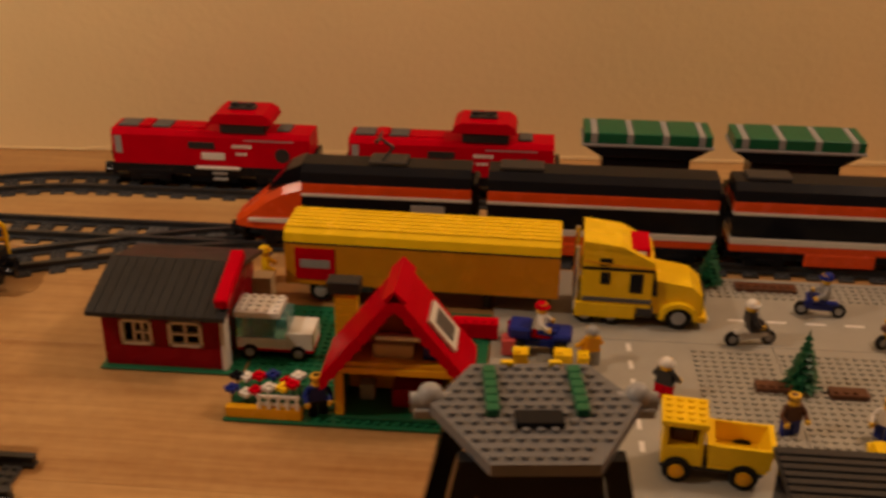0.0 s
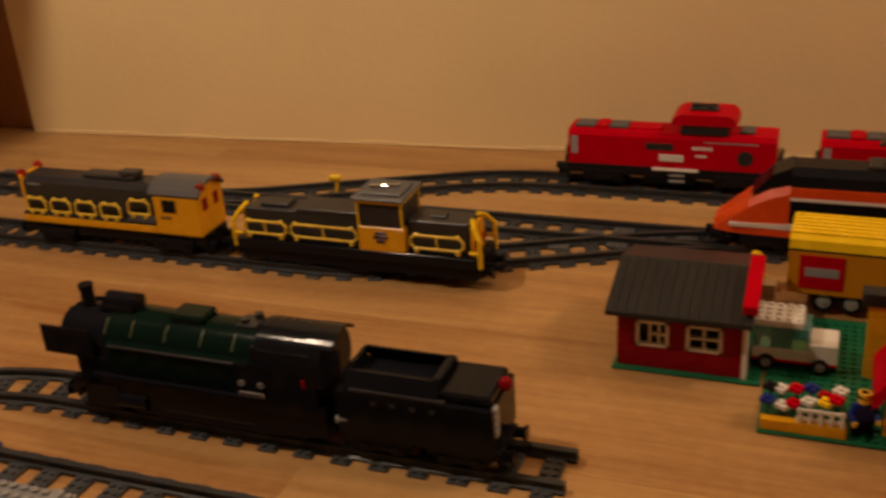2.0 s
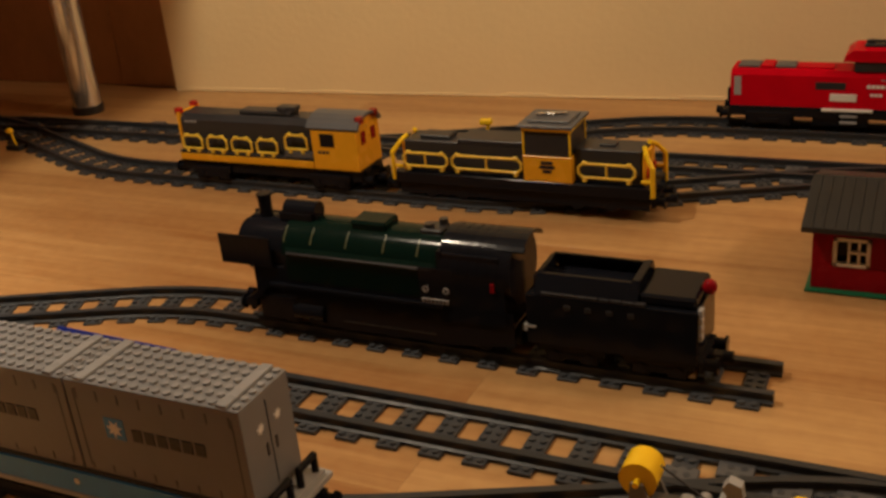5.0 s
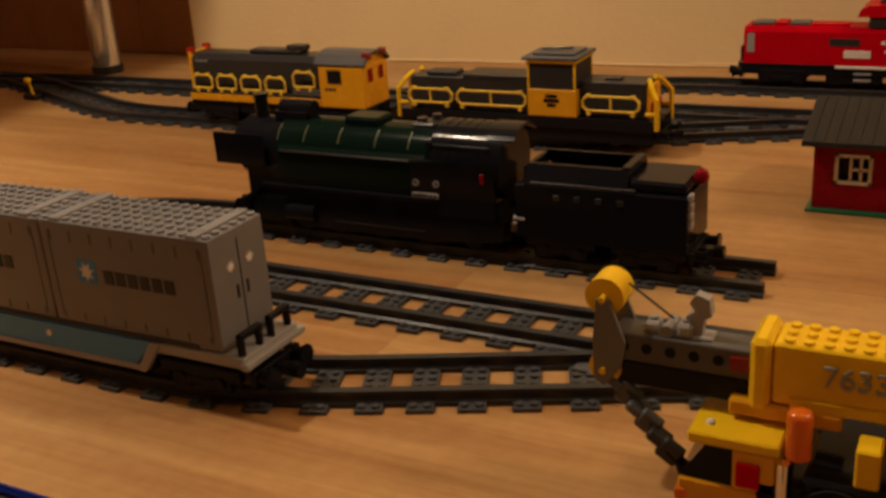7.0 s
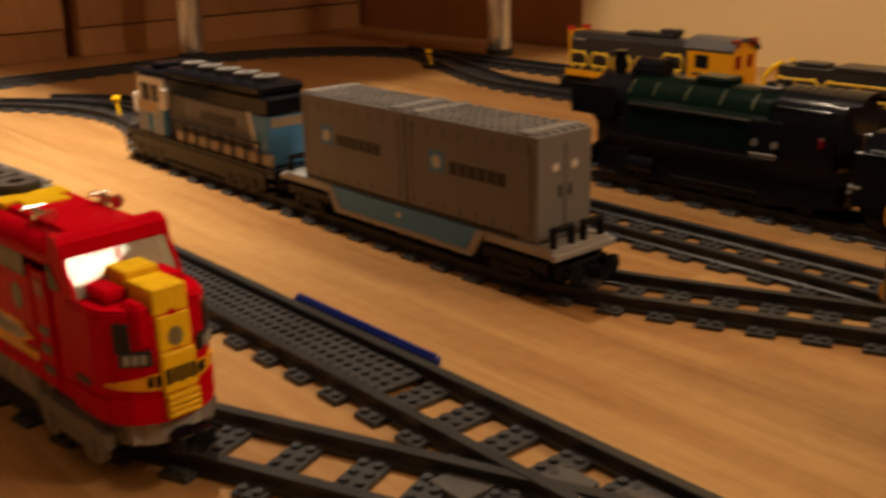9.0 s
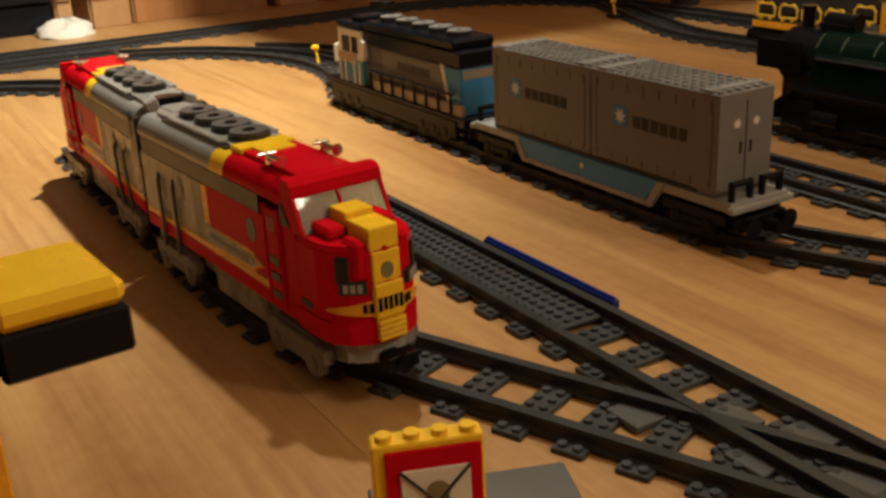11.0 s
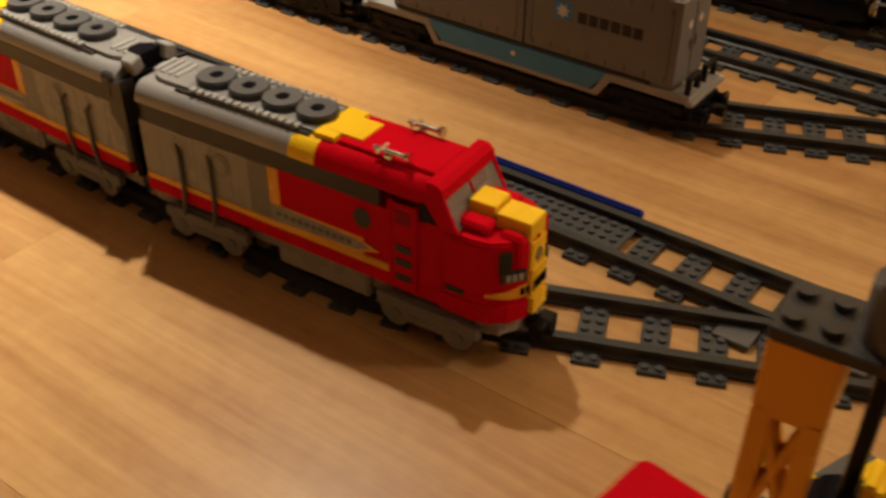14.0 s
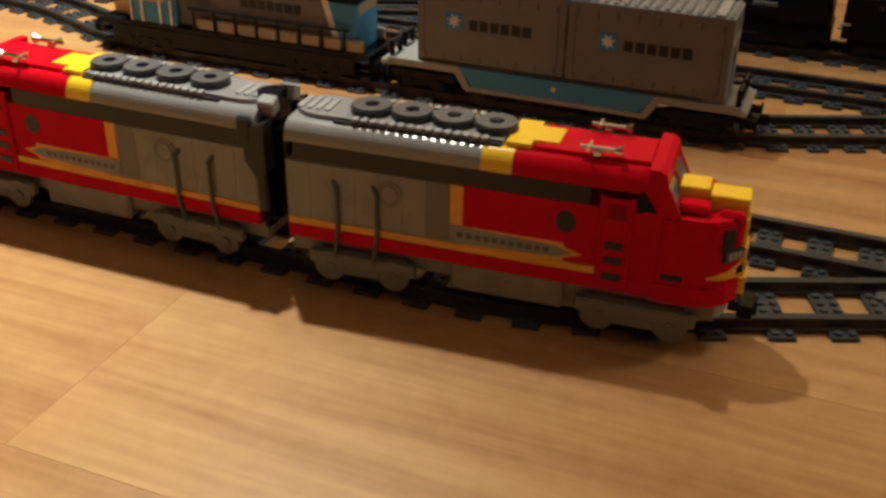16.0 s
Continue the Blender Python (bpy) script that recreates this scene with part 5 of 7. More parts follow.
# ---- the express train on the back line ----
def express_car(x, y, rz, power=False):
    """A black and orange express coach; a power car has its sloping nose at -x."""
    name = "power_car" if power else "express_coach"
    label = "orange-nosed toy express power car, black with orange and white bands" if power else "black toy express coach with orange and white bands"
    ob = thing(name, label, "toy train car", x, y, 0, rz, "express train")
    lo, hi = (-0.060 if power else -0.117), 0.117
    part("underframe", Shape().box(lo + 0.01, hi - 0.004, -0.022, 0.022, 0.0170, 0.0275), BLACK, ob)
    for u in (-0.080, 0.080):
        bogie(ob, u, (-0.014, 0.014), BLACK, 0.022)
    s = Shape().box(-0.040, 0.030, -0.0262, 0.0262, 0.0135, 0.0275, 0.0008)
    part("orange_skirt", s, ORANGE, ob)
    side = Shape().box(lo, hi, -0.0255, 0.0255, 0.0276, 0.0355, 0.0004)
    part("orange_sill", side, ORANGE, ob)
    part("white_band", Shape().box(lo, hi, -0.0258, 0.0258, 0.0356, 0.0425, 0.0004), WHITE, ob)
    part("window_band", Shape().box(lo, hi, -0.0252, 0.0252, 0.0426, 0.0625, 0.0004), BLACK, ob)
    part("white_line", Shape().box(lo, hi, -0.0258, 0.0258, 0.0626, 0.0652, 0.0003), WHITE, ob)
    part("orange_band", Shape().box(lo, hi, -0.0255, 0.0255, 0.0653, 0.0740, 0.0004), ORANGE, ob)
    roof = [(-0.0252, 0.0741), (0.0252, 0.0741), (0.0225, 0.0830), (0.0140, 0.0885), (-0.0140, 0.0885), (-0.0225, 0.0830)]
    part("roof", Shape().prism(roof, lo, hi), BLACK, ob)
    s = Shape().box(hi, hi + 0.008, -0.019, 0.019, 0.028, 0.078, 0.002)
    part("gangway", s, BLACK, ob)
    if power:
        low = [(-0.060, 0.0276), (-0.060, 0.0740), (-0.080, 0.0690), (-0.118, 0.0500), (-0.134, 0.0330), (-0.134, 0.0276)]
        s = Shape()
        rings = []
        for u, h, w in ((-0.060, 0.0740, 0.0255), (-0.080, 0.0690, 0.0250), (-0.100, 0.0600, 0.0240), (-0.120, 0.0470, 0.0215), (-0.134, 0.0370, 0.0165)):
            rings.append([(u, -w, 0.0276), (u, -w, h - 0.006), (u, -w * 0.75, h), (u, w * 0.75, h), (u, w, h - 0.006), (u, w, 0.0276)])
        n = 6
        s.put([p for r in rings for p in r], [[i * n + j, i * n + (j + 1) % n, (i + 1) * n + (j + 1) % n, (i + 1) * n + j] for i in range(4) for j in range(n)] + [list(range(n))[::-1], list(range(4 * n, 5 * n))])
        part("nose", s, ORANGE, ob, "sloping orange nose")
        s = Shape().prism([(-0.060, 0.0741), (-0.060, 0.0886), (-0.078, 0.0820), (-0.098, 0.0640), (-0.086, 0.0690)], -0.0190, 0.0190, "y")
        part("windscreen", s, BLACK, ob)
        for w in (-1, 1):
            s = Shape().prism([(-0.060, 0.0358), (-0.060, 0.0420), (-0.118, 0.0395), (-0.118, 0.0365)], *sorted((w * 0.0222, w * 0.0262)), "y")
            part("white_flash", s, WHITE, ob)
        s = Shape().box(0.055, 0.090, -0.0260, 0.0260, 0.0480, 0.0585, 0.0003)
        part("grille_panel", s, GREY, ob, "pale grey grille panel")
        s = Shape().rod([(0.02, -0.010, 0.0885), (0.034, 0, 0.1010), (0.020, 0.0, 0.1090), (0.018, -0.014, 0.1095)], 0.0014).rod([(0.020, -0.014, 0.1095), (0.020, 0.014, 0.1095)], 0.0016).box(0.010, 0.050, -0.014, 0.014, 0.0885, 0.0920, 0.001)
        part("pantograph", s, COAL, ob, "folded pantograph")
    else:
        s = Shape().box(-0.105, -0.060, -0.012, 0.012, 0.0885, 0.0915, 0.001)
        part("roof_unit", s, COAL, ob)
    coupler(ob, lo + 0.008 if not power else -0.125, -1)
    for child in ob.children_recursive:
        for v in child.data.vertices:
            if v.co.z > 0.0426:
                v.co.z = 0.0426 + (v.co.z - 0.0426) * 1.25
    return ob


express_car(-0.112, MAIN, 0, True)
for i in range(3):
    express_car(0.139 + i * 0.249, MAIN, 0)
express_car(0.886, MAIN, 180, True)


# ---- the toy town ----
def base_plate(name, x0, x1, y0, y1, mat, label, blocks):
    """A thin studded plate; blocks are stud fields (x, y, columns, rows) in world places."""
    ob = tagged(new(name), label, "base plate", "base plates")
    ob.matrix_basis = pose(x0, y0, 0.0006)
    part("sheet", Shape().box(0, x1 - x0, 0, y1 - y0, 0, 0.0020, 0.0004), mat, ob)
    s = Shape()
    for bx, by, nx, ny in blocks:
        s.studs(bx - x0, by - y0, nx, ny, 0.0020, seg=6)
    field = part("stud_field", s, mat, ob)
    field["kind"] = "stuff"
    return ob


GROUND = 0.0026
base_plate("green_base_plate", -0.300, -0.176, 0.836, 0.965, GREEN, "green studded base plate under the red house", [(-0.186, 0.840, 1, 15)])
base_plate("green_base_plate", -0.173, 0.034, 0.770, 0.964, GREEN, "green studded base plate under the toy garden", [(-0.172, 0.772, 25, 23)])
base_plate("road_plate", 0.036, 0.290, 0.640, 0.930, SLEEPER, "grey road plate with studded verges", [(0.214, 0.768, 9, 19), (0.040, 0.640, 8, 16)])
base_plate("road_plate", 0.2905, 0.546, 0.640, 0.930, SLEEPER, "grey road plate with studded verges", [(0.2915, 0.768, 31, 19)])
base_plate("road_plate", 0.036, 0.290, 0.9305, 1.066, SLEEPER, "grey road plate with a studded verge", [(0.2375, 1.022, 6, 5)])
base_plate("road_plate", 0.2905, 0.546, 0.9305, 1.066, SLEEPER, "grey road plate with a studded verge", [(0.2915, 1.022, 31, 5)])
GREYISH = plastic("worn_road_grey_plastic", (0.33, 0.315, 0.27), 0.5)
for ob in bpy.data.objects:
    if ob.name.startswith(("sheet", "stud_field")) and ob.parent and ob.parent.name.startswith("road_plate"):
        ob.data.materials[0] = GREYISH
for i in range(7):
    s = Shape().box(0, 0.018, 0, 0.004, 0, 0.0004, 0.0001)
    lone("road_dash", s, WHITE, "white painted dash on the grey road plate", "road marking", 0.150 + i * 0.036, 0.975, GROUND, 0, "road dashes")
for i in range(6):
    s = Shape().box(0, 0.004, 0, 0.014, 0, 0.0004, 0.0001)
    lone("road_dash", s, WHITE, "white painted dash on the grey road plate", "road marking", 0.158, 0.760 + i * 0.030, GROUND, 0, "road dashes")


def red_house(x, y):
    ob = thing("red_house", "dark red toy house with white windows and a dark grey roof", "toy house", x, y, GROUND)
    W, D, H = 0.104, 0.112, 0.058
    for dims in ((0, 0.004, 0, D, 0, H), (W - 0.004, W, 0, D, 0, H), (0.004, W - 0.004, D - 0.004, D, 0, H), (0.004, W - 0.004, 0, 0.004, 0, 0.021), (0.004, W - 0.004, 0, 0.004, 0.046, H)):
        part("wall", Shape().box(*dims, 0.0003), DARK_RED, ob)
    for a, b in ((0.004, 0.016), (0.044, 0.058), (0.088, W - 0.004)):
        part("wall_pier", Shape().box(a, b, 0, 0.004, 0.021, 0.046, 0.0003), DARK_RED, ob)
    part("dark_room", Shape().box(0.006, W - 0.006, 0.007, D - 0.006, 0.002, H - 0.002), BLACK, ob)
    for u0, u1 in ((0.016, 0.044), (0.058, 0.088)):
        s = Shape().box(u0, u1, -0.001, 0.003, 0.021, 0.024, 0.0003).box(u0, u1, -0.001, 0.003, 0.043, 0.046, 0.0003)
        s.box(u0, u0 + 0.003, -0.001, 0.003, 0.021, 0.046, 0.0003).box(u1 - 0.003, u1, -0.001, 0.003, 0.021, 0.046, 0.0003)
        w = part("window", s, WHITE, ob, "white lattice window")
        s = Shape()
        m0 = u0 + (0.011 if u0 < 0.03 else 0)
        s.box((m0 + u1) / 2 - 0.001, (m0 + u1) / 2 + 0.001, -0.0008, 0.002, 0.024, 0.043, 0.0002).box(m0 + 0.002, u1 - 0.002, -0.0008, 0.002, 0.0325, 0.0345, 0.0002)
        if u0 < 0.03:
            s.box(m0, m0 + 0.002, -0.0008, 0.002, 0.024, 0.043, 0.0002)
        part("glazing_bar", s, WHITE, w)
    s = Shape().box(W, W + 0.004, -0.002, 0.012, 0, 0.050)
    part("corner_post", s, WHITE, ob)
    # the roof rises from the front eave to the ridge in stepped courses of tiles
    s, n = Shape(), 9
    for i in range(n):
        y0, z0 = -0.012 + i * 0.0075, H - 0.002 + i * 0.0021
        s.prism([(y0, z0), (y0 + 0.0085, z0 + 0.0042), (y0 + 0.0085, z0 + 0.0010), (y0, z0 - 0.0028)], -0.008, W + 0.008)
    for i in range(14):
        u = -0.008 + i * 0.0086
        for k in range(n):
            y0, z0 = -0.012 + k * 0.0075, H - 0.002 + k * 0.0021
            s.prism([(y0, z0 + 0.0002), (y0 + 0.0080, z0 + 0.0042), (y0 + 0.0080, z0 + 0.0050), (y0, z0 + 0.0014)], u, u + 0.0080)
    part("front_roof", s, SOOT, ob, "dark grey roof of small tile bricks")
    s = Shape().prism([(D + 0.010, H - 0.004), (D + 0.010, H), (0.0560, H + 0.0190), (0.0560, H + 0.0150)], -0.008, W + 0.008)
    part("rear_roof", s, COAL, ob)
    s = Shape()
    s.m = Matrix.Translation((W + 0.002, -0.006, H + 0.005)) @ Matrix.Rotation(radians(17), 4, "X")
    s.box(-0.003, 0.009, 0, 0.064, 0, 0.010, 0.0012)
    part("red_verge", s, RED, ob, "bright red verge along the roof edge")
    return ob


red_house(-0.296, 0.842)


def figure(x, y, rz, legs, torso, skin, cap, label, z=GROUND, seat=False, scale=1.0, hat="helmet"):
    """A jointed toy figure kept as one plain mesh."""
    s = Shape()
    s.m = Matrix.Scale(scale, 4)
    if seat:
        s.mat = 0
        s.box(-0.0075, -0.0006, -0.016, 0.002, 0.000, 0.0055, 0.0008).box(0.0006, 0.0075, -0.016, 0.002, 0.0, 0.0055, 0.0008)
        lift = -0.0085
    else:
        s.mat = 0
        s.box(-0.0078, -0.0004, -0.0032, 0.0032, 0, 0.0118, 0.0008).box(0.0004, 0.0078, -0.0032, 0.0032, 0, 0.0118, 0.0008)
        s.box(-0.0078, 0.0078, -0.0034, 0.0034, 0.0110, 0.0142, 0.0006)
        lift = 0.0
    s.mat = 1
    s.prism([(-0.0078, 0.0142 + lift), (0.0078, 0.0142 + lift), (0.0056, 0.0272 + lift), (-0.0056, 0.0272 + lift)], -0.0036, 0.0036, "y")
    for w in (-1, 1):
        s.rod([(w * 0.0068, 0, 0.0255 + lift), (w * 0.0100, -0.002, 0.0200 + lift), (w * 0.0092, -0.007, 0.0160 + lift)], 0.0022, 8)
    s.mat = 2
    for w in (-1, 1):
        s.cyl(w * 0.0092, -0.0085, 0.0135 + lift, 0.0022, 0.0036, "z", 8)
    s.cyl(0, 0, 0.0272 + lift, 0.0030, 0.0020, "z", 10).cyl(0, 0, 0.0288 + lift, 0.0049, 0.0082, "z", 14)
    s.mat = 3
    if hat == "helmet":
        s.dome(0, 0.0004, 0.0335 + lift, 0.0060, 0.95).cyl(0, -0.0006, 0.0330 + lift, 0.0068, 0.0012, "z", 14)
    else:
        s.dome(0, 0.0006, 0.0330 + lift, 0.0056, 0.85)
    return lone("toy_figure", s, [legs, torso, skin, cap], label, "toy figure", x, y, z, rz, "toy figures")


def wheel(parent, x, y, z, r, w, way, rim=GREY):
    s = Shape().cyl(x, y, z, r, way * w, "y", 20).cyl(x, y + way * w * 0.2, z, r * 1.06, way * w * 0.6, "y", 20)
    t = part("tyre", s, RUBBER, parent)
    s = Shape().cyl(x, y + way * w, z, r * 0.58, way * 0.0012, "y", 14).cyl(x, y + way * w, z, r * 0.22, way * 0.0024, "y", 10)
    part("rim", s, rim, t)


def gable_house(x, y):
    """An open play house with a steep red roof; the gable looks to -y."""
    ob = thing("play_house", "yellow toy house with a steep red roof and an open front", "toy house", x, y, GROUND)
    W, D, E, R = 0.050, 0.050, 0.049, 0.119
    part("floor_plate", Shape().box(-W, W, 0, D, 0, 0.0035), PINE, ob)
    for u in (-W, W - 0.007):
        s = Shape().box(u, u + 0.007, 0.002, 0.009, 0.0036, E - 0.006)
        part("front_post", s, AMBER, ob)
    part("lintel", Shape().box(-W, W, 0.002, 0.008, E - 0.006, E), AMBER, ob)
    part("back_wall", Shape().box(-W, W, D - 0.006, D, 0.0036, E), AMBER, ob)
    part("side_wall", Shape().box(W - 0.005, W, 0.010, D - 0.007, 0.0036, E), PINE, ob)
    part("side_wall", Shape().box(-W, -W + 0.005, 0.010, D - 0.007, 0.0036, E), PINE, ob)
    part("upper_floor", Shape().box(-W + 0.001, W - 0.001, 0.004, D - 0.006, E + 0.0002, E + 0.004), AMBER, ob)
    part("gable_wall", Shape().prism([(-W + 0.006, E + 0.004), (W - 0.006, E + 0.004), (0.0, R - 0.018)], D - 0.012, D - 0.008, "y"), AMBER, ob)
    part("attic_box", Shape().box(-0.020, 0.012, 0.012, 0.034, E + 0.004, E + 0.016), TAN, ob)
    part("attic_shelf", Shape().box(-0.018, 0.022, 0.012, 0.018, E + 0.020, E + 0.024), WHITE, ob)
    part("attic_bin", Shape().box(0.020, 0.036, 0.012, 0.034, E + 0.004, E + 0.022), BLUE, ob)
    for side in (-1, 1):
        n = 9
        slope = None
        for i in range(n):
            s = Shape()
            a, b = i / n, (i + 1) / n
            u0, z0 = side * (W + 0.010) * (1 - a), E - 0.006 + (R - E + 0.006) * a
            u1, z1 = side * (W + 0.010) * (1 - b), E - 0.006 + (R - E + 0.006) * b
            s.prism([(u0, z0), (u1, z1 + 0.0012), (u1, z1 - 0.0150), (u0, z0 - 0.0120)], -0.006, D + 0.004, "y")
            course = part("roof_course" if slope else "roof_slope", s, RED, slope or ob)
            slope = slope or course
        if side == 1:
            s = Shape()
            a, b = 0.28, 0.62
            p = lambda t, o: (side * (W + 0.010) * (1 - t) + o * 0.75, E - 0.006 + (R - E + 0.006) * t + o * 0.66)  # noqa: E731
            s.prism([p(a, 0.0012), p(b, 0.0012), p(b, 0.004), p(a, 0.004)], 0.006, 0.040, "y")
            w = part("skylight", s, WHITE, slope, "white skylight frame")
            s = Shape().prism([p(a + 0.06, 0.0042), p(b - 0.06, 0.0042), p(b - 0.06, 0.0048), p(a + 0.06, 0.0048)], 0.012, 0.034, "y")
            part("pane", s, SLATE, w)
    part("ridge", Shape().prism([(-0.010, R - 0.006), (0.010, R - 0.006), (0.0, R + 0.004)], -0.006, D + 0.004, "y"), RED, ob)
    part("red_chest", Shape().box(-0.006, 0.034, 0.018, 0.040, 0.0036, 0.020), DARK_RED, ob)
    part("white_bin", Shape().box(-0.034, -0.022, 0.026, 0.038, 0.0036, 0.018), GREY, ob)
    return ob


gable_house(-0.033, 0.778)
pillar = thing("brick_pillar", "amber toy brick pillar with a dark grey cap", "toy pillar", -0.088, 0.872, GROUND)
for i in range(7):
    part("brick", Shape().box(-0.0098, 0.0098, -0.0060, 0.0060, i * 0.0096, i * 0.0096 + 0.0094, 0.0004), AMBER, pillar)
part("cap", Shape().box(-0.0160, 0.0130, -0.0080, 0.0080, 0.0674, 0.0790, 0.0008), SOOT, pillar)
tan_stack = thing("brick_stack", "tan toy brick stack behind the camper van", "toy bricks", -0.188, 0.955, 0.0)
for i in range(3):
    part("brick", Shape().box(-0.0140, 0.0140, -0.0080, 0.0080, i * 0.0130, i * 0.0130 + 0.0128, 0.0004), TAN, tan_stack)


def garden(x, y):
    ob = thing("flower_garden", "small toy flower bed with a yellow wall and white fence", "toy garden", x, y, GROUND)
    part("wall", Shape().box(0, 0.062, 0, 0.007, 0, 0.0098), AMBER, ob)
    part("bed", Shape().box(0.001, 0.061, 0.0072, 0.040, 0, 0.0064), PINE, ob)
    s = Shape().box(0.026, 0.061, 0.0010, 0.0030, 0.019, 0.022).box(0.026, 0.061, 0.0010, 0.0030, 0.012, 0.015)
    fence = part("fence", s, WHITE, ob)
    for i in range(5):
        part("picket", Shape().box(0.027 + i * 0.0076, 0.0298 + i * 0.0076, 0.0000, 0.0012, 0.0098, 0.0235, 0.0004), WHITE, fence)
    rng = random.Random(3)
    for i, mat in enumerate((BLUE, WHITE, RED, WHITE, YELLOW, RED, BLACK, WHITE, RED, BLUE, RED, WHITE)):
        u, w = 0.005 + (i % 6) * 0.0100 + rng.uniform(-0.002, 0.002), 0.010 + (i // 6) * 0.012 + rng.uniform(-0.002, 0.002)
        h = 0.016 + rng.random() * 0.013
        stem = part("stem", Shape().rod([(u, w, 0.006), (u, w, h)], 0.0010), GREEN, ob)
        s = Shape()
        for k in range(4):
            a = math.pi / 2 * k + 0.3
            s.cyl(u + 0.0034 * math.cos(a), w + 0.0034 * math.sin(a), h - 0.001, 0.0028, 0.0034, "z", 8)
        s.cyl(u, w, h, 0.0022, 0.004, "z", 8)
        part("flower", s, mat, stem)
    return ob


garden(-0.171, 0.773)
figure(-0.098, 0.785, 20, BLACK, BLUE, SKIN, BLACK, "toy figure in dark blue beside the flower bed", hat="hair")


def camper(x, y, rz):
    ob = thing("camper_van", "white toy camper van with blue-green windows and red stripe", "toy van", x, y, GROUND, rz)
    part("chassis", Shape().box(-0.034, 0.034, -0.014, 0.014, 0.0045, 0.009), BLACK, ob)
    part("lower_body", Shape().box(-0.034, 0.010, -0.0155, 0.0155, 0.009, 0.0195), WHITE, ob)
    part("red_stripe", Shape().box(-0.0342, 0.0342, -0.0160, 0.0160, 0.0075, 0.0100, 0.0003), RED, ob)
    part("bonnet", Shape().box(0.010, 0.034, -0.0155, 0.0155, 0.009, 0.0265), WHITE, ob)
    part("window_block", Shape().box(-0.033, 0.012, -0.0150, 0.0150, 0.0196, 0.0395), GLASS_BLUE, ob, "clear blue-green window block")
    part("inside", Shape().box(-0.020, -0.002, -0.008, 0.008, 0.0197, 0.0330), TAN, ob)
    s = Shape().box(-0.035, 0.006, -0.0160, 0.0160, 0.0396, 0.0465, 0.001).studs(-0.034, -0.016, 5, 4, 0.0465, seg=6)
    part("roof", s, WHITE, ob)
    for u in (-0.022, 0.021):
        for way in (-1, 1):
            wheel(ob, u, way * 0.0135, 0.0068, 0.0068, 0.004, way)
    return ob


camper(-0.152, 0.880, 0)


def squat(ob, k):
    """Lowers a vehicle above its wheels."""
    for child in ob.children_recursive:
        if not child.name.startswith(("tyre", "rim")):
            for v in child.data.vertices:
                v.co.z = 0.010 + (v.co.z - 0.010) * k if v.co.z > 0.010 else v.co.z
    return ob


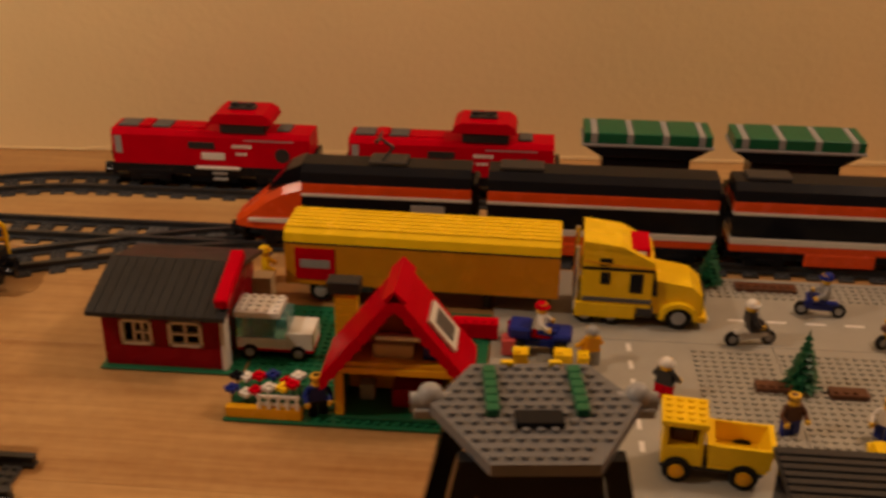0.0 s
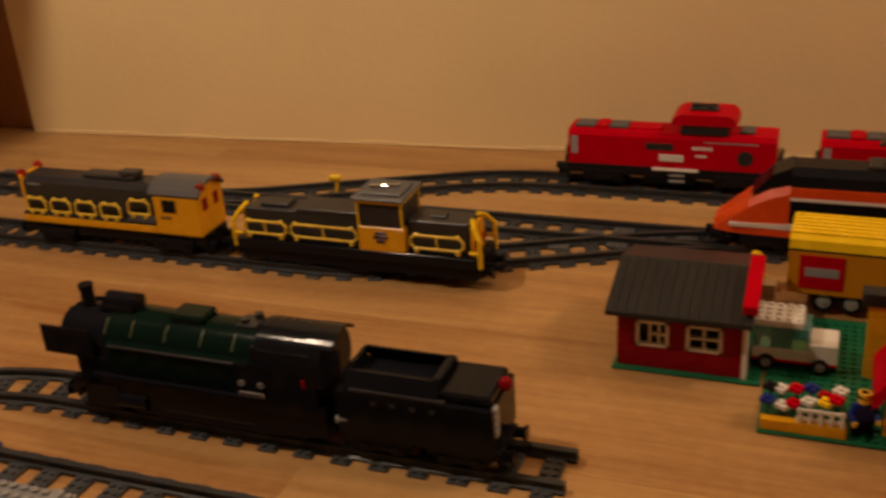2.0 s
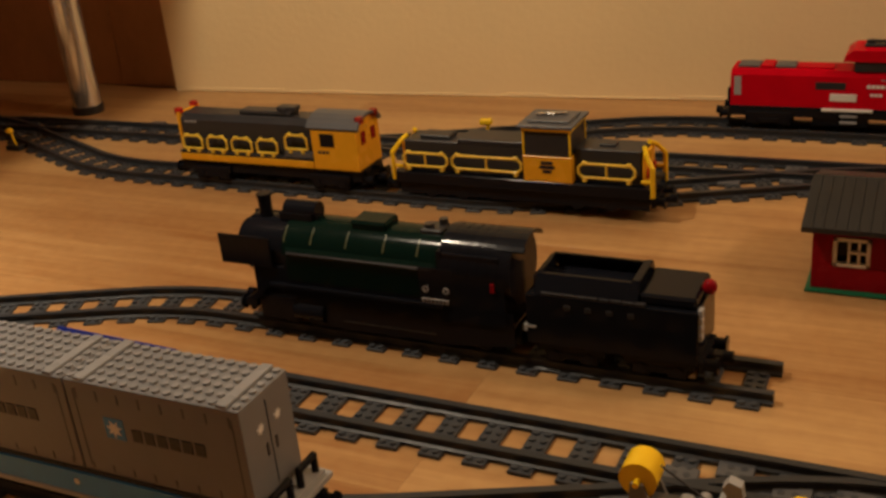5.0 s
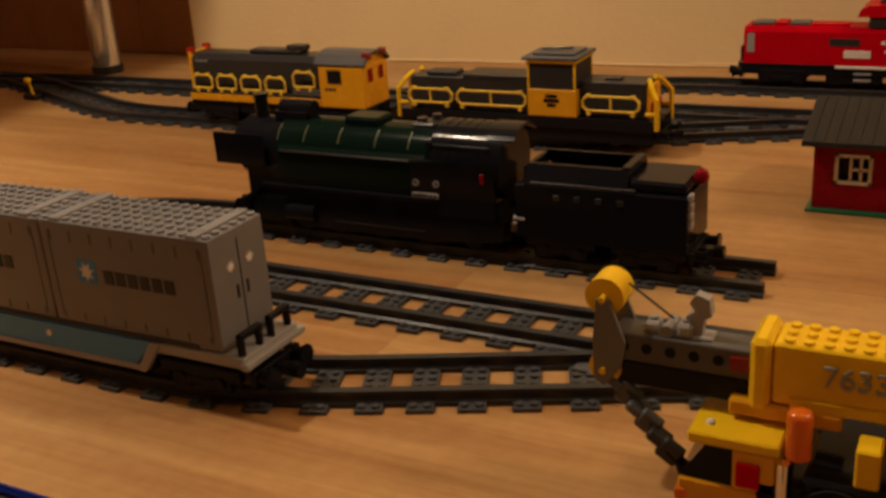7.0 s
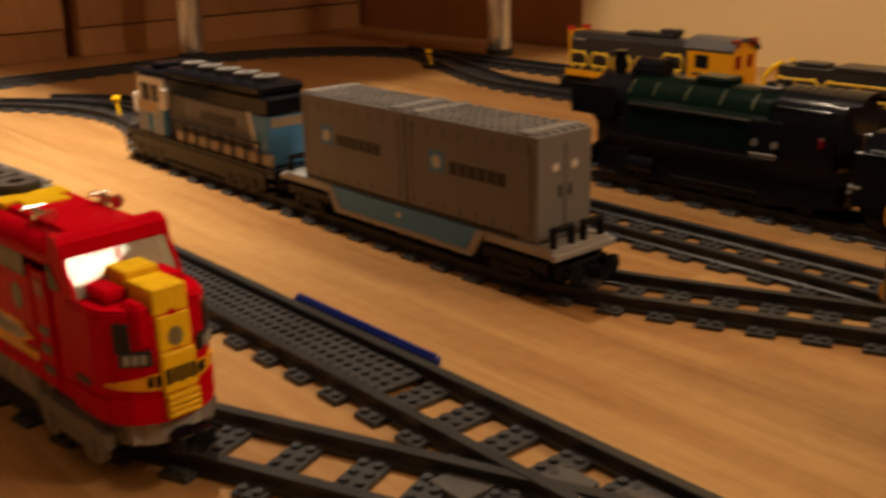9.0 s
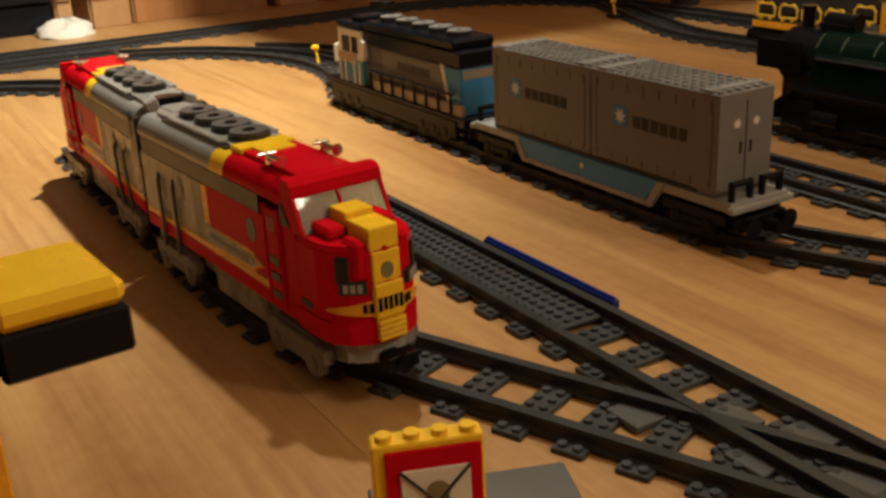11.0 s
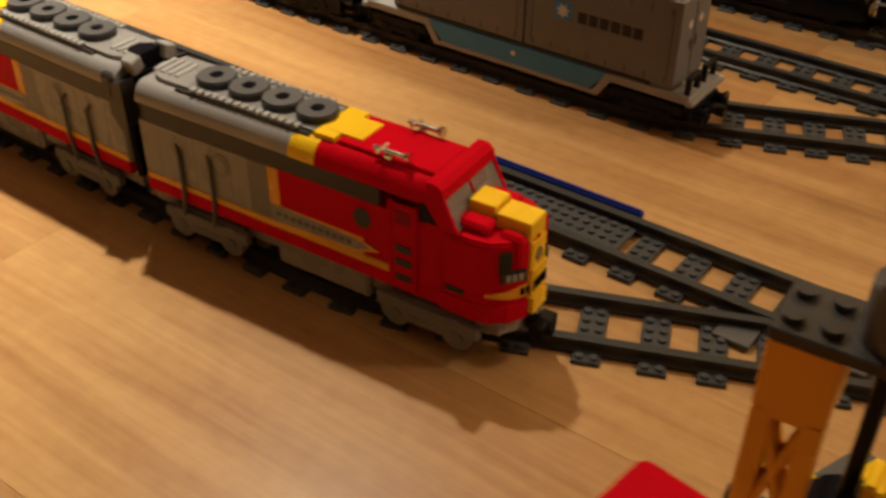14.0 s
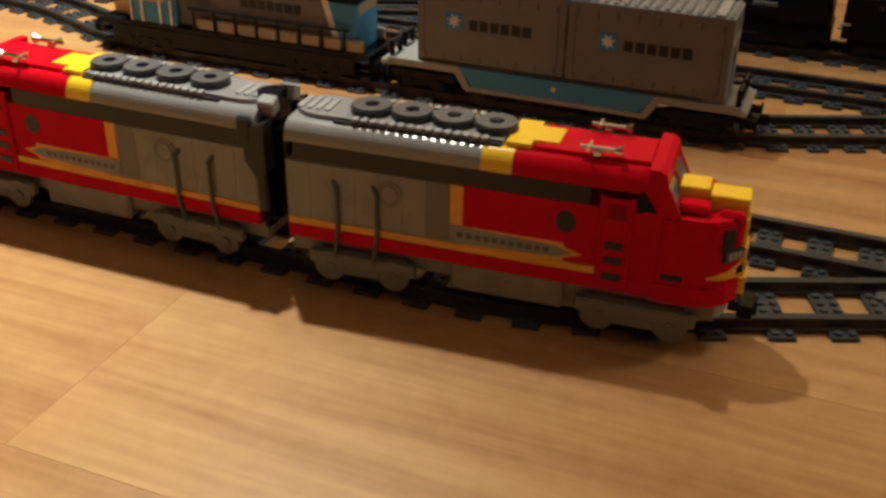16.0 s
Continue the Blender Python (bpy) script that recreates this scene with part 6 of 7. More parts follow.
def lorry(x, y, rz):
    """A long-nosed tractor; bonnet towards +x."""
    ob = thing("lorry_tractor", "yellow long-nosed toy lorry with dark windows", "toy lorry", x, y, GROUND, rz)
    part("chassis", Shape().box(-0.062, 0.060, -0.018, 0.018, 0.008, 0.0145), COAL, ob)
    s = Shape().box(-0.055, 0.010, -0.0275, 0.0275, 0.014, 0.062, 0.0008)
    cab = part("cab", s, YELLOW, ob)
    s = Shape().prism([(-0.055, 0.062), (0.012, 0.062), (0.010, 0.072), (-0.020, 0.088), (-0.055, 0.092)], -0.0275, 0.0275, "y")
    part("wind_deflector", s, YELLOW, ob)
    for i, low in enumerate((0.0660, 0.0735, 0.0805)):
        part("deflector_lip", Shape().prism([(-0.054, low + 0.0042), (-0.020 + i * 0.004, low), (0.0115 - i * 0.011, low - 0.0014), (0.0115 - i * 0.011, low + 0.0006), (-0.020 + i * 0.004, low + 0.0022), (-0.054, low + 0.0062)], -0.0283 + i * 0.0004, 0.0283 - i * 0.0004, "y"), AMBER if i == 0 else YELLOW, ob)
    badge = part("badge_plate", Shape().box(-0.012, 0.006, -0.020, 0.020, 0.0735, 0.0835, 0.001), RED, ob, "red and white badge block")
    part("badge_bar", Shape().box(-0.008, 0.002, -0.0205, 0.0205, 0.0765, 0.0805, 0.0004), WHITE, badge)
    for side in (-1, 1):
        for u0, u1, low in ((-0.038, -0.029, 0.046), (-0.011, 0.001, 0.038)):
            s = Shape().box(u0, u1, *sorted((side * 0.0272, side * 0.0282)), low, 0.0595, 0.0004)
            part("side_window", s, BLACK, cab)
        s = Shape().box(-0.040, -0.028, *sorted((side * 0.0272, side * 0.0280)), 0.066, 0.0745, 0.0004)
        part("upper_window", s, BLACK, cab)
        s = Shape().box(-0.055, 0.010, *sorted((side * 0.0273, side * 0.0279)), 0.0615, 0.0648, 0.0002)
        part("dark_seam", s, BLACK, cab)
        s = Shape().prism([(0.0102, 0.036), (0.0150, 0.036), (0.0120, 0.0625), (0.0102, 0.0625)], *sorted((side * 0.0225, side * 0.0279)), "y")
        part("windscreen_pillar", s, BLACK, cab)
        s = Shape().box(-0.054, 0.010, *sorted((side * 0.0272, side * 0.0286)), 0.0265, 0.0312, 0.0004)
        part("side_band", s, SLATE, cab)
        s = Shape().box(-0.060, -0.004, *sorted((side * 0.0240, side * 0.0292)), 0.0085, 0.0245, 0.001)
        part("side_skirt", s, YELLOW, ob)
        s = Shape().cyl(-0.003, side * 0.0225, 0.0160, 0.0072, 0.0150, "x", 16)
        part("fuel_tank", s, COAL, ob)
    s = Shape().prism([(0.010, 0.014), (0.010, 0.052), (0.046, 0.046), (0.057, 0.036), (0.058, 0.014)], -0.0235, 0.0235, "y")
    bonnet = part("bonnet", s, YELLOW, ob)
    for side in (-1, 1):
        s = Shape()
        arc = [(0.036 + 0.0185 * math.cos(a), 0.011 + 0.0190 * math.sin(a)) for a in [i * math.pi / 8 for i in range(9)]]
        s.prism(arc + [(0.036 + (u - 0.036) * 0.74, 0.011 + (z - 0.011) * 0.74) for u, z in reversed(arc)], *sorted((side * 0.0175, side * 0.0300)), "y")
        part("mudguard", s, YELLOW, ob)
        wheel(ob, 0.036, side * 0.0195, 0.0125, 0.0115, 0.008, side)
        for u in (-0.050, -0.026):
            wheel(ob, u, side * 0.0185, 0.0115, 0.0105, 0.008, side)
        s = Shape().rod([(-0.060, side * 0.0225, 0.014), (-0.060, side * 0.0225, 0.082)], 0.0026)
        part("exhaust_pipe", s, CHROME, ob)
    part("grille", Shape().box(0.0575, 0.0600, -0.0145, 0.0145, 0.016, 0.034, 0.0006), COAL, ob)
    part("bumper", Shape().box(0.054, 0.0625, -0.026, 0.026, 0.0075, 0.0145, 0.001), YELLOW, ob)
    return ob


def trailer(x, y, rz):
    ob = thing("box_trailer", "long yellow toy box trailer with a red badge panel", "toy trailer", x, y, GROUND, rz)
    L = 0.131
    part("chassis", Shape().box(-L + 0.01, L - 0.01, -0.018, 0.018, 0.013, 0.0215), COAL, ob)
    # the box's darker yellow stands in for shade below the top-lit roof
    box = part("box", Shape().box(-L, L, -0.030, 0.030, 0.0216, 0.0735, 0.0006), SHADED_YELLOW, ob)
    part("dark_seam", Shape().box(-L - 0.0003, L + 0.0003, -0.0304, 0.0304, 0.0736, 0.0758, 0.0002), COAL, ob)
    roof = [(-0.0305, 0.0759), (0.0305, 0.0759), (0.0285, 0.0860), (0.0215, 0.0915), (-0.0215, 0.0915), (-0.0285, 0.0860)]
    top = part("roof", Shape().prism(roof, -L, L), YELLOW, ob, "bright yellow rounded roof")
    for j in range(6):
        w = -0.0205 + j * 0.0082
        part("roof_rib", Shape().box(-L + 0.001, L - 0.001, w - 0.0024, w + 0.0024, 0.0914, 0.0926, 0.0004), YELLOW, top)
    for side in (-1, 1):
        s = Shape().box(-L + 0.010, -L + 0.049, *sorted((side * 0.0298, side * 0.0308)), 0.0285, 0.0690, 0.0003)
        panel = part("badge_panel", s, RED, box)
        s = Shape().box(-L + 0.015, -L + 0.044, *sorted((side * 0.0306, side * 0.0312)), 0.044, 0.0545, 0.0003)
        part("badge_bar", s, GREY, panel, "pale bar in place of a brand name")
        for u in (-0.098, -0.074):
            wheel(ob, u, side * 0.0185, 0.0115, 0.0105, 0.008, side)
        s = Shape().box(-0.064, -0.046, *sorted((side * 0.0200, side * 0.0302)), 0.0150, 0.0240, 0.001)
        part("mud_flap", s, COAL, ob)
        s = Shape().box(0.060, 0.066, *sorted((side * 0.0150, side * 0.0200)), 0.0, 0.0150, 0.0006)
        part("prop_leg", s, COAL, ob)
    return ob


squat(trailer(-0.034, 0.998, -1.5), 0.82)
squat(lorry(0.172, 0.982, -2.0), 0.92)


def look_out_tower(x, y, rz):
    """A studded hexagonal platform high on splayed black legs; built low, then drawn up to its height H."""
    ob = thing("look_out_tower", "tall toy tower, grey hexagonal platform with green strips on black legs", "toy tower", x, y, 0, rz)
    T, H = 0.085, 0.2415
    hexa = [(-0.062, -0.004), (-0.030, -0.062), (0.030, -0.062), (0.062, -0.004), (0.036, 0.040), (-0.036, 0.040)]
    part("platform", Shape().prism(hexa, T, T + 0.0064, "z"), DECK_GREY, ob)
    s = Shape()
    for j in range(12):
        w = -0.056 + j * 0.0082
        half = 0.029 + 0.030 * (1 - abs(w + 0.006) / 0.056)
        n = int(half * 2 / 0.0082)
        for i in range(n):
            s.cyl(-half + 0.0045 + i * 0.0082, w, T + 0.0064, 0.0024, 0.0017, "z", 6)
    field = part("stud_field", s, DECK_GREY, ob)
    field["kind"] = "stuff"
    for u in (-0.030, 0.022):
        for j in range(6):
            part("green_tile", Shape().box(u, u + 0.0078, -0.018 + j * 0.0082, -0.0104 + j * 0.0082, T + 0.0064, T + 0.0108, 0.0005), GREEN, ob)
    for u in (-0.018, 0.012):
        part("yellow_tile", Shape().box(u, u + 0.008, 0.036, 0.040, T + 0.0064, T + 0.0092, 0.0004), YELLOW, ob)
    part("hatch", Shape().box(-0.014, 0.014, -0.030, -0.016, T + 0.0064, T + 0.0100, 0.0006), BLACK, ob)
    for side in (-1, 1):
        s = Shape().cyl(side * 0.050, 0.006, T + 0.002, 0.0052, side * 0.024, "x", 12).dome(side * 0.062, 0.006, T + 0.006, 0.0080, 0.8, full=True)
        s.box(*sorted((side * 0.050, side * 0.072)), -0.002, 0.014, T - 0.004, T + 0.001, 0.0006)
        part("side_lamp", s, GREY, ob, "light grey round side fitting")
    for u, w in ((-0.040, -0.044), (0.040, -0.044), (0.040, 0.030), (-0.040, 0.030)):
        s = Shape()
        a, b = Vector((u, w, T)), Vector((u * 1.55, w * 1.25, 0.0))
        s.put([a + Vector(p) for p in ((-0.007, -0.005, 0), (0.007, -0.005, 0), (0.007, 0.005, 0), (-0.007, 0.005, 0))] + [b + Vector(p) for p in ((-0.008, -0.006, 0), (0.008, -0.006, 0), (0.008, 0.006, 0), (-0.008, 0.006, 0))], [[0, 1, 2, 3], [7, 6, 5, 4], [0, 4, 5, 1], [1, 5, 6, 2], [2, 6, 7, 3], [3, 7, 4, 0]])
        part("leg", s, BLACK, ob)
    part("cross_bar", Shape().box(-0.080, 0.080, -0.057, -0.051, 0.037, 0.040), BLACK, ob)
    part("cross_bar", Shape().box(-0.080, 0.080, 0.032, 0.038, 0.037, 0.040), BLACK, ob)
    part("core", Shape().box(-0.036, 0.036, -0.040, 0.024, 0.062, T), BLACK, ob)
    for child in ob.children_recursive:
        for v in child.data.vertices:
            spread = 1.7 if v.co.z < 0.001 else 1.0
            v.co.x, v.co.y = v.co.x * 0.70 * spread, v.co.y * 0.70 * (1.2 if spread > 1 else 1.0)
            v.co.z = H + (v.co.z - T) * 0.85 if v.co.z > T - 0.0045 else v.co.z * H / T
    return ob


look_out_tower(0.0690, 0.4560, 6)


def dump_truck(x, y, rz):
    ob = thing("dump_truck", "small yellow toy dump truck with an open bin", "toy truck", x, y, GROUND, rz)
    part("chassis", Shape().box(-0.034, 0.040, -0.013, 0.013, 0.0085, 0.0145), COAL, ob)
    s = Shape().box(-0.034, -0.004, -0.0165, 0.0165, 0.0145, 0.030).box(-0.034, -0.030, -0.0165, 0.0165, 0.030, 0.047).box(-0.008, -0.004, -0.0165, 0.0165, 0.030, 0.047)
    s.box(-0.030, -0.008, 0.0135, 0.0165, 0.030, 0.047)
    cab = part("cab", s, YELLOW, ob)
    s = Shape().box(-0.036, -0.002, -0.0175, 0.0175, 0.047, 0.052, 0.0006).studs(-0.035, -0.016, 4, 4, 0.052, seg=6)
    part("roof", s, YELLOW, cab)
    part("seat", Shape().box(-0.026, -0.012, -0.008, 0.008, 0.030, 0.040), BROWN, cab)
    s = Shape().box(0.000, 0.042, -0.0175, 0.0175, 0.0150, 0.019)
    s.prism([(0.000, 0.019), (0.004, 0.019), (0.004, 0.036), (-0.002, 0.036)], -0.0175, 0.0175, "y").prism([(0.038, 0.019), (0.042, 0.019), (0.047, 0.036), (0.043, 0.036)], -0.0175, 0.0175, "y")
    s.box(0.001, 0.044, -0.0178, -0.0150, 0.0188, 0.0355, 0.0004).box(0.001, 0.044, 0.0150, 0.0178, 0.0188, 0.0355, 0.0004)
    part("bin", s, YELLOW, ob)
    for u in (-0.022, 0.026):
        for way in (-1, 1):
            wheel(ob, u, way * 0.0125, 0.0110, 0.0100, 0.0070, way, AMBER)
    return ob


dump_truck(0.204, 0.742, -6)


def motorbike(x, y, rz, mat):
    ob = thing("motorbike", "small toy motorbike standing on the grey road plate", "toy motorbike", x, y, GROUND, rz, "motorbikes")
    s = Shape().box(-0.012, 0.010, -0.0026, 0.0026, 0.006, 0.013, 0.001).box(-0.016, -0.004, -0.0034, 0.0034, 0.012, 0.0155, 0.001).prism([(0.008, 0.008), (0.016, 0.010), (0.012, 0.021), (0.007, 0.018)], -0.0032, 0.0032, "y")
    part("body", s, mat, ob)
    part("handlebar", Shape().rod([(0.009, -0.008, 0.022), (0.0105, 0, 0.021), (0.009, 0.008, 0.022)], 0.0011), COAL, ob)
    for u in (-0.017, 0.017):
        s = Shape().cyl(u, -0.0020, 0.0068, 0.0068, 0.0040, "y", 16)
        t = part("tyre", s, RUBBER, ob)
        part("rim", Shape().cyl(u, -0.0026, 0.0068, 0.0038, 0.0052, "y", 12), GREY, t)
    return ob


motorbike(0.270, 0.934, 12, WHITE)
figure(0.268, 0.934, 102, COAL, COAL, SKIN, WHITE, "seated toy rider with a white helmet", z=GROUND + 0.0155, seat=True)
motorbike(0.346, 0.996, 175, BLUE)
figure(0.348, 0.996, 265, BLUE, GREY, SKIN, BLUE, "seated toy rider in blue and grey", z=GROUND + 0.0155, seat=True)
motorbike(0.404, 0.944, 200, AMBER)
figure(0.404, 0.944, 290, BROWN, AMBER, SKIN, BROWN, "seated toy rider in amber and brown", z=GROUND + 0.0155, seat=True)


def fir_tree(x, y, h, z=GROUND):
    ob = thing("fir_tree", "dark green moulded toy fir tree in rough tiers", "toy tree", x, y, z, 0, "fir trees")
    part("trunk", Shape().cyl(0, 0, 0, 0.0034, h * 0.30, "z", 8, 0.0024), PINE, ob)
    rng = random.Random(int(x * 1000))
    s = Shape()
    tiers = 9
    for t in range(tiers):
        f = t / tiers
        r, z0 = h * 0.30 * (1 - f) ** 0.9 + 0.0012, h * (0.10 + 0.84 * f)
        n = max(6, 13 - t)
        for k in range(n):
            a = 2 * math.pi * (k + rng.random() * 0.6) / n
            q = r * rng.uniform(0.82, 1.1)
            s.m = Matrix.Translation((0, 0, z0)) @ Matrix.Rotation(a, 4, "Z")
            s.put([(0, -0.0016, h * 0.055), (0, 0.0016, h * 0.055), (q * 0.7, 0.0026, h * 0.012), (q, 0, -h * 0.012), (q * 0.7, -0.0026, h * 0.012), (0, 0, -h * 0.02)], [[0, 1, 2, 3, 4], [5, 4, 3], [5, 3, 2], [0, 4, 5], [1, 5, 2]])
    s.m = Matrix()
    s.cyl(0, 0, h * 0.30, 0.0060, h * 0.70, "z", 8, 0.0005)
    part("crown", s, PINE, ob)
    return ob


fir_tree(0.249, 1.050, 0.050)
fir_tree(0.300, 0.862, 0.058)
fir_tree(0.460, 0.835, 0.056)
for x, y, w in ((0.262, 0.852, 0.034), (0.322, 0.848, 0.032), (0.274, 1.036, 0.060)):
    s = Shape().box(0, w, 0, 0.014, 0.0, 0.005, 0.0006).studs(0.001, 0, int(w / 0.0082), 1, 0.005, seg=6)
    lone("brown_plate", s, BROWN, "brown studded toy plate on the grey base plate", "toy brick", x, y, GROUND + 0.0004, 0, "brown plates")
figure(0.183, 0.838, 150, RED, COAL, SKIN, WHITE, "toy figure in red and black with a white helmet")
figure(0.277, 0.796, 20, BLUE, BROWN, SKIN, BROWN, "toy figure with brown hair and blue legs", hat="hair")
figure(0.350, 0.796, -30, BLUE, WHITE, SKIN, BLACK, "toy figure in blue and white", hat="hair")
figure(0.124, 0.884, 200, GREY, AMBER, SKIN, GREY, "toy figure in an amber jacket with a grey cap")
figure(-0.196, 1.012, 100, COAL, YELLOW, SKIN, YELLOW, "toy figure in yellow beside the trailer")
s = Shape().prism([(-0.020, -0.012), (0.016, -0.012), (0.028, 0), (0.016, 0.012), (-0.020, 0.012)], 0, 0.006, "z").box(-0.018, 0.006, -0.009, 0.009, 0.006, 0.010, 0.001)
lone("toy_boat", s, YELLOW, "small yellow toy boat hull on the grey plate", "toy boat", 0.352, 0.768, GROUND + 0.0020)


def scooter(x, y, rz):
    ob = thing("quad_bike", "blue and red toy quad bike with yellow panels", "toy vehicle", x, y, GROUND, rz)
    part("body", Shape().box(-0.024, 0.024, -0.007, 0.007, 0.008, 0.016, 0.001).box(-0.026, -0.006, -0.012, 0.012, 0.0165, 0.028, 0.002).box(0.012, 0.030, -0.012, 0.012, 0.0165, 0.024, 0.002), BLUE, ob)
    part("seat", Shape().box(-0.006, 0.012, -0.006, 0.006, 0.0162, 0.020, 0.001), RED, ob)
    for u in (-0.018, 0.020):
        for way in (-1, 1):
            wheel(ob, u, way * 0.0085, 0.0082, 0.0076, 0.006, way)
    return ob


scooter(0.078, 0.902, -4)
figure(0.080, 0.902, 80, BLUE, WHITE, SKIN, RED, "seated toy rider with a red cap", z=GROUND + 0.0205, seat=True)
for x, y, w, mat in ((0.000, 0.915, 0.042, RED), (0.046, 0.888, 0.012, PINK), (0.050, 0.912, 0.010, DARK_RED), (0.092, 0.868, 0.016, YELLOW), (0.056, 0.866, 0.014, YELLOW), (0.112, 0.866, 0.010, YELLOW)):
    s = Shape().box(0, w, 0, 0.014, 0, 0.0155, 0.0006).studs(0.0005, 0, max(1, int(w / 0.0082)), 1, 0.0155, seg=6)
    lone("toy_brick", s, mat, "loose coloured toy brick on the base plate", "toy brick", x, y, GROUND + 0.0018, 0, "loose bricks")


def kiosk(x, y, rz):
    ob = thing("kiosk", "black toy kiosk with a dark grey ribbed roof and white sign", "toy building", x, y, GROUND, rz)
    part("body", Shape().box(0, 0.100, 0.004, 0.060, 0.0, 0.044), BLACK, ob)
    roof = part("roof", Shape().box(-0.004, 0.104, -0.004, 0.066, 0.044, 0.048, 0.0006), COAL, ob)
    for j in range(8):
        part("rib", Shape().box(-0.003, 0.103, -0.002 + j * 0.0082, 0.0035 + j * 0.0082, 0.0478, 0.0500, 0.0005), COAL, roof)
    part("sign", Shape().box(0.022, 0.060, 0.0015, 0.0038, 0.014, 0.034, 0.0004), WHITE, ob)
    return ob


kiosk(0.246, 0.645, 0)


# ---- things on the near floor ----
def crane_lorry(x, y, rz):
    """A heavy crane lorry; its boom and cab point to -x."""
    ob = thing("crane_lorry", "yellow toy crane lorry with a long grey telescopic boom", "toy crane", x, y, 0, rz)
    part("chassis", Shape().box(-0.020, 0.210, -0.030, 0.030, 0.012, 0.026, 0.001).box(0.000, 0.210, -0.034, 0.034, 0.024, 0.034, 0.002), BLACK, ob)
    for u in (0.014, 0.052, 0.150, 0.190):
        for way in (-1, 1):
            wheel(ob, u, way * 0.026, 0.0165, 0.0155, 0.010, way, GREY)
    # low cab ahead of the wheels
    s = Shape().box(-0.054, -0.012, -0.030, 0.030, 0.0055, 0.020, 0.001)
    cab = part("cab_base", s, AMBER, ob)
    part("cab_rear", Shape().box(-0.030, -0.012, -0.030, 0.030, 0.020, 0.0390), AMBER, cab)
    s = Shape().prism([(-0.054, 0.0202), (-0.0302, 0.0202), (-0.0302, 0.0390), (-0.042, 0.0390)], -0.0285, 0.0285, "y")
    part("windscreen", s, BLACK, cab, "dark sloping windscreen")
    part("seat", Shape().box(-0.028, -0.018, -0.0315, -0.0300, 0.022, 0.034, 0.0004), RED, cab)
    part("cab_roof", Shape().box(-0.050, -0.010, -0.0305, 0.0305, 0.0392, 0.0450, 0.001), YELLOW, cab)
    s = Shape().dome(-0.042, -0.020, 0.045, 0.0022, 0.9)
    part("roof_lamp", s, WHITE, cab)
    part("corner_lamp", Shape().box(-0.0552, -0.0500, -0.0312, -0.0240, 0.0085, 0.0145, 0.0006), GLASS_ORANGE, cab)
    part("beacon", Shape().cyl(-0.0035, -0.0245, 0.0392, 0.0056, 0.0200, "z", 18).dome(-0.0035, -0.0245, 0.0592, 0.0056, 0.5), GLASS_ORANGE, ob, "orange beacon block")
    s = Shape().rod([(-0.008, -0.0325, 0.008), (-0.008, -0.0325, 0.038)], 0.0032)
    part("exhaust", s, CHROME, ob)
    for u, mat in ((0.020, YELLOW), (0.034, DARK_RED), (0.048, YELLOW), (0.066, YELLOW)):
        part("side_block", Shape().box(u, u + 0.010, -0.033, -0.018, 0.034, 0.0575 if mat is DARK_RED else 0.052, 0.001), mat, ob)
    part("turntable", Shape().cyl(0.100, 0, 0.034, 0.030, 0.012, "z", 24), BLACK, ob)
    # boom
    boom = part("boom", Shape().box(-0.018, 0.200, -0.0120, 0.0120, 0.0555, 0.0845, 0.001).studs(-0.016, -0.0120, 26, 3, 0.0845, seg=8), YELLOW, ob)
    part("boom_flange", Shape().box(-0.0100, 0.200, -0.0134, -0.0122, 0.0550, 0.0600, 0.0004), YELLOW, boom)
    part("boom_collar", Shape().box(-0.0275, -0.0185, -0.0150, 0.0150, 0.0510, 0.0865, 0.0025), YELLOW, boom)
    part("boom_cradle", Shape().box(-0.036, 0.012, -0.014, 0.014, 0.0475, 0.0550, 0.001), AMBER, boom)
    s = Shape().box(-0.092, -0.010, -0.0085, 0.0085, 0.0630, 0.0770, 0.0006)
    arm = part("boom_arm", s, SLATE, ob, "dark grey inner boom with peg holes")
    for i in range(5):
        part("peg_hole", Shape().cyl(-0.086 + i * 0.0110, -0.0087, 0.0705, 0.0026, -0.0004, "y", 10), BLACK, arm)
    part("lower_arm", Shape().box(-0.090, -0.018, -0.0075, 0.0075, 0.0500, 0.0625, 0.0006), BLACK, ob)
    part("red_pin", Shape().box(-0.037, -0.0285, -0.0100, 0.0100, 0.0665, 0.0740, 0.0008), GLASS_RED, ob)
    winch = part("winch_base", Shape().box(-0.078, -0.046, -0.005, 0.005, 0.0765, 0.0785, 0.0006), GREY, ob)
    for u, high, way in ((-0.0770, 0.0830, -0.001), (-0.0690, 0.0808, 0.0015), (-0.0615, 0.0842, -0.002)):
        block = part("winch_block", Shape().box(u, u + 0.0065, way - 0.0050, way + 0.0050, 0.0780, high, 0.0012), GREY, winch)
        part("stud", Shape().cyl(u + 0.0032, way, high, 0.0022, 0.0015, "z", 10), GREY, block)
    part("winch_drum", Shape().cyl(-0.0660, -0.0072, 0.0800, 0.0030, 0.0144, "y", 14), PEARL, winch)
    part("winch_handle", Shape().prism([(-0.0600, 0.0775), (-0.0510, 0.0775), (-0.0505, 0.0860), (-0.0470, 0.0885), (-0.0480, 0.0965), (-0.0540, 0.0985), (-0.0570, 0.0940), (-0.0545, 0.0900), (-0.0585, 0.0870)], -0.0030, 0.0030, "y"), GREY, winch)
    part("winch_line", Shape().rod([(-0.086, 0.0, 0.0985), (-0.0650, 0.0, 0.0840)], 0.0006, 5), COAL, winch)
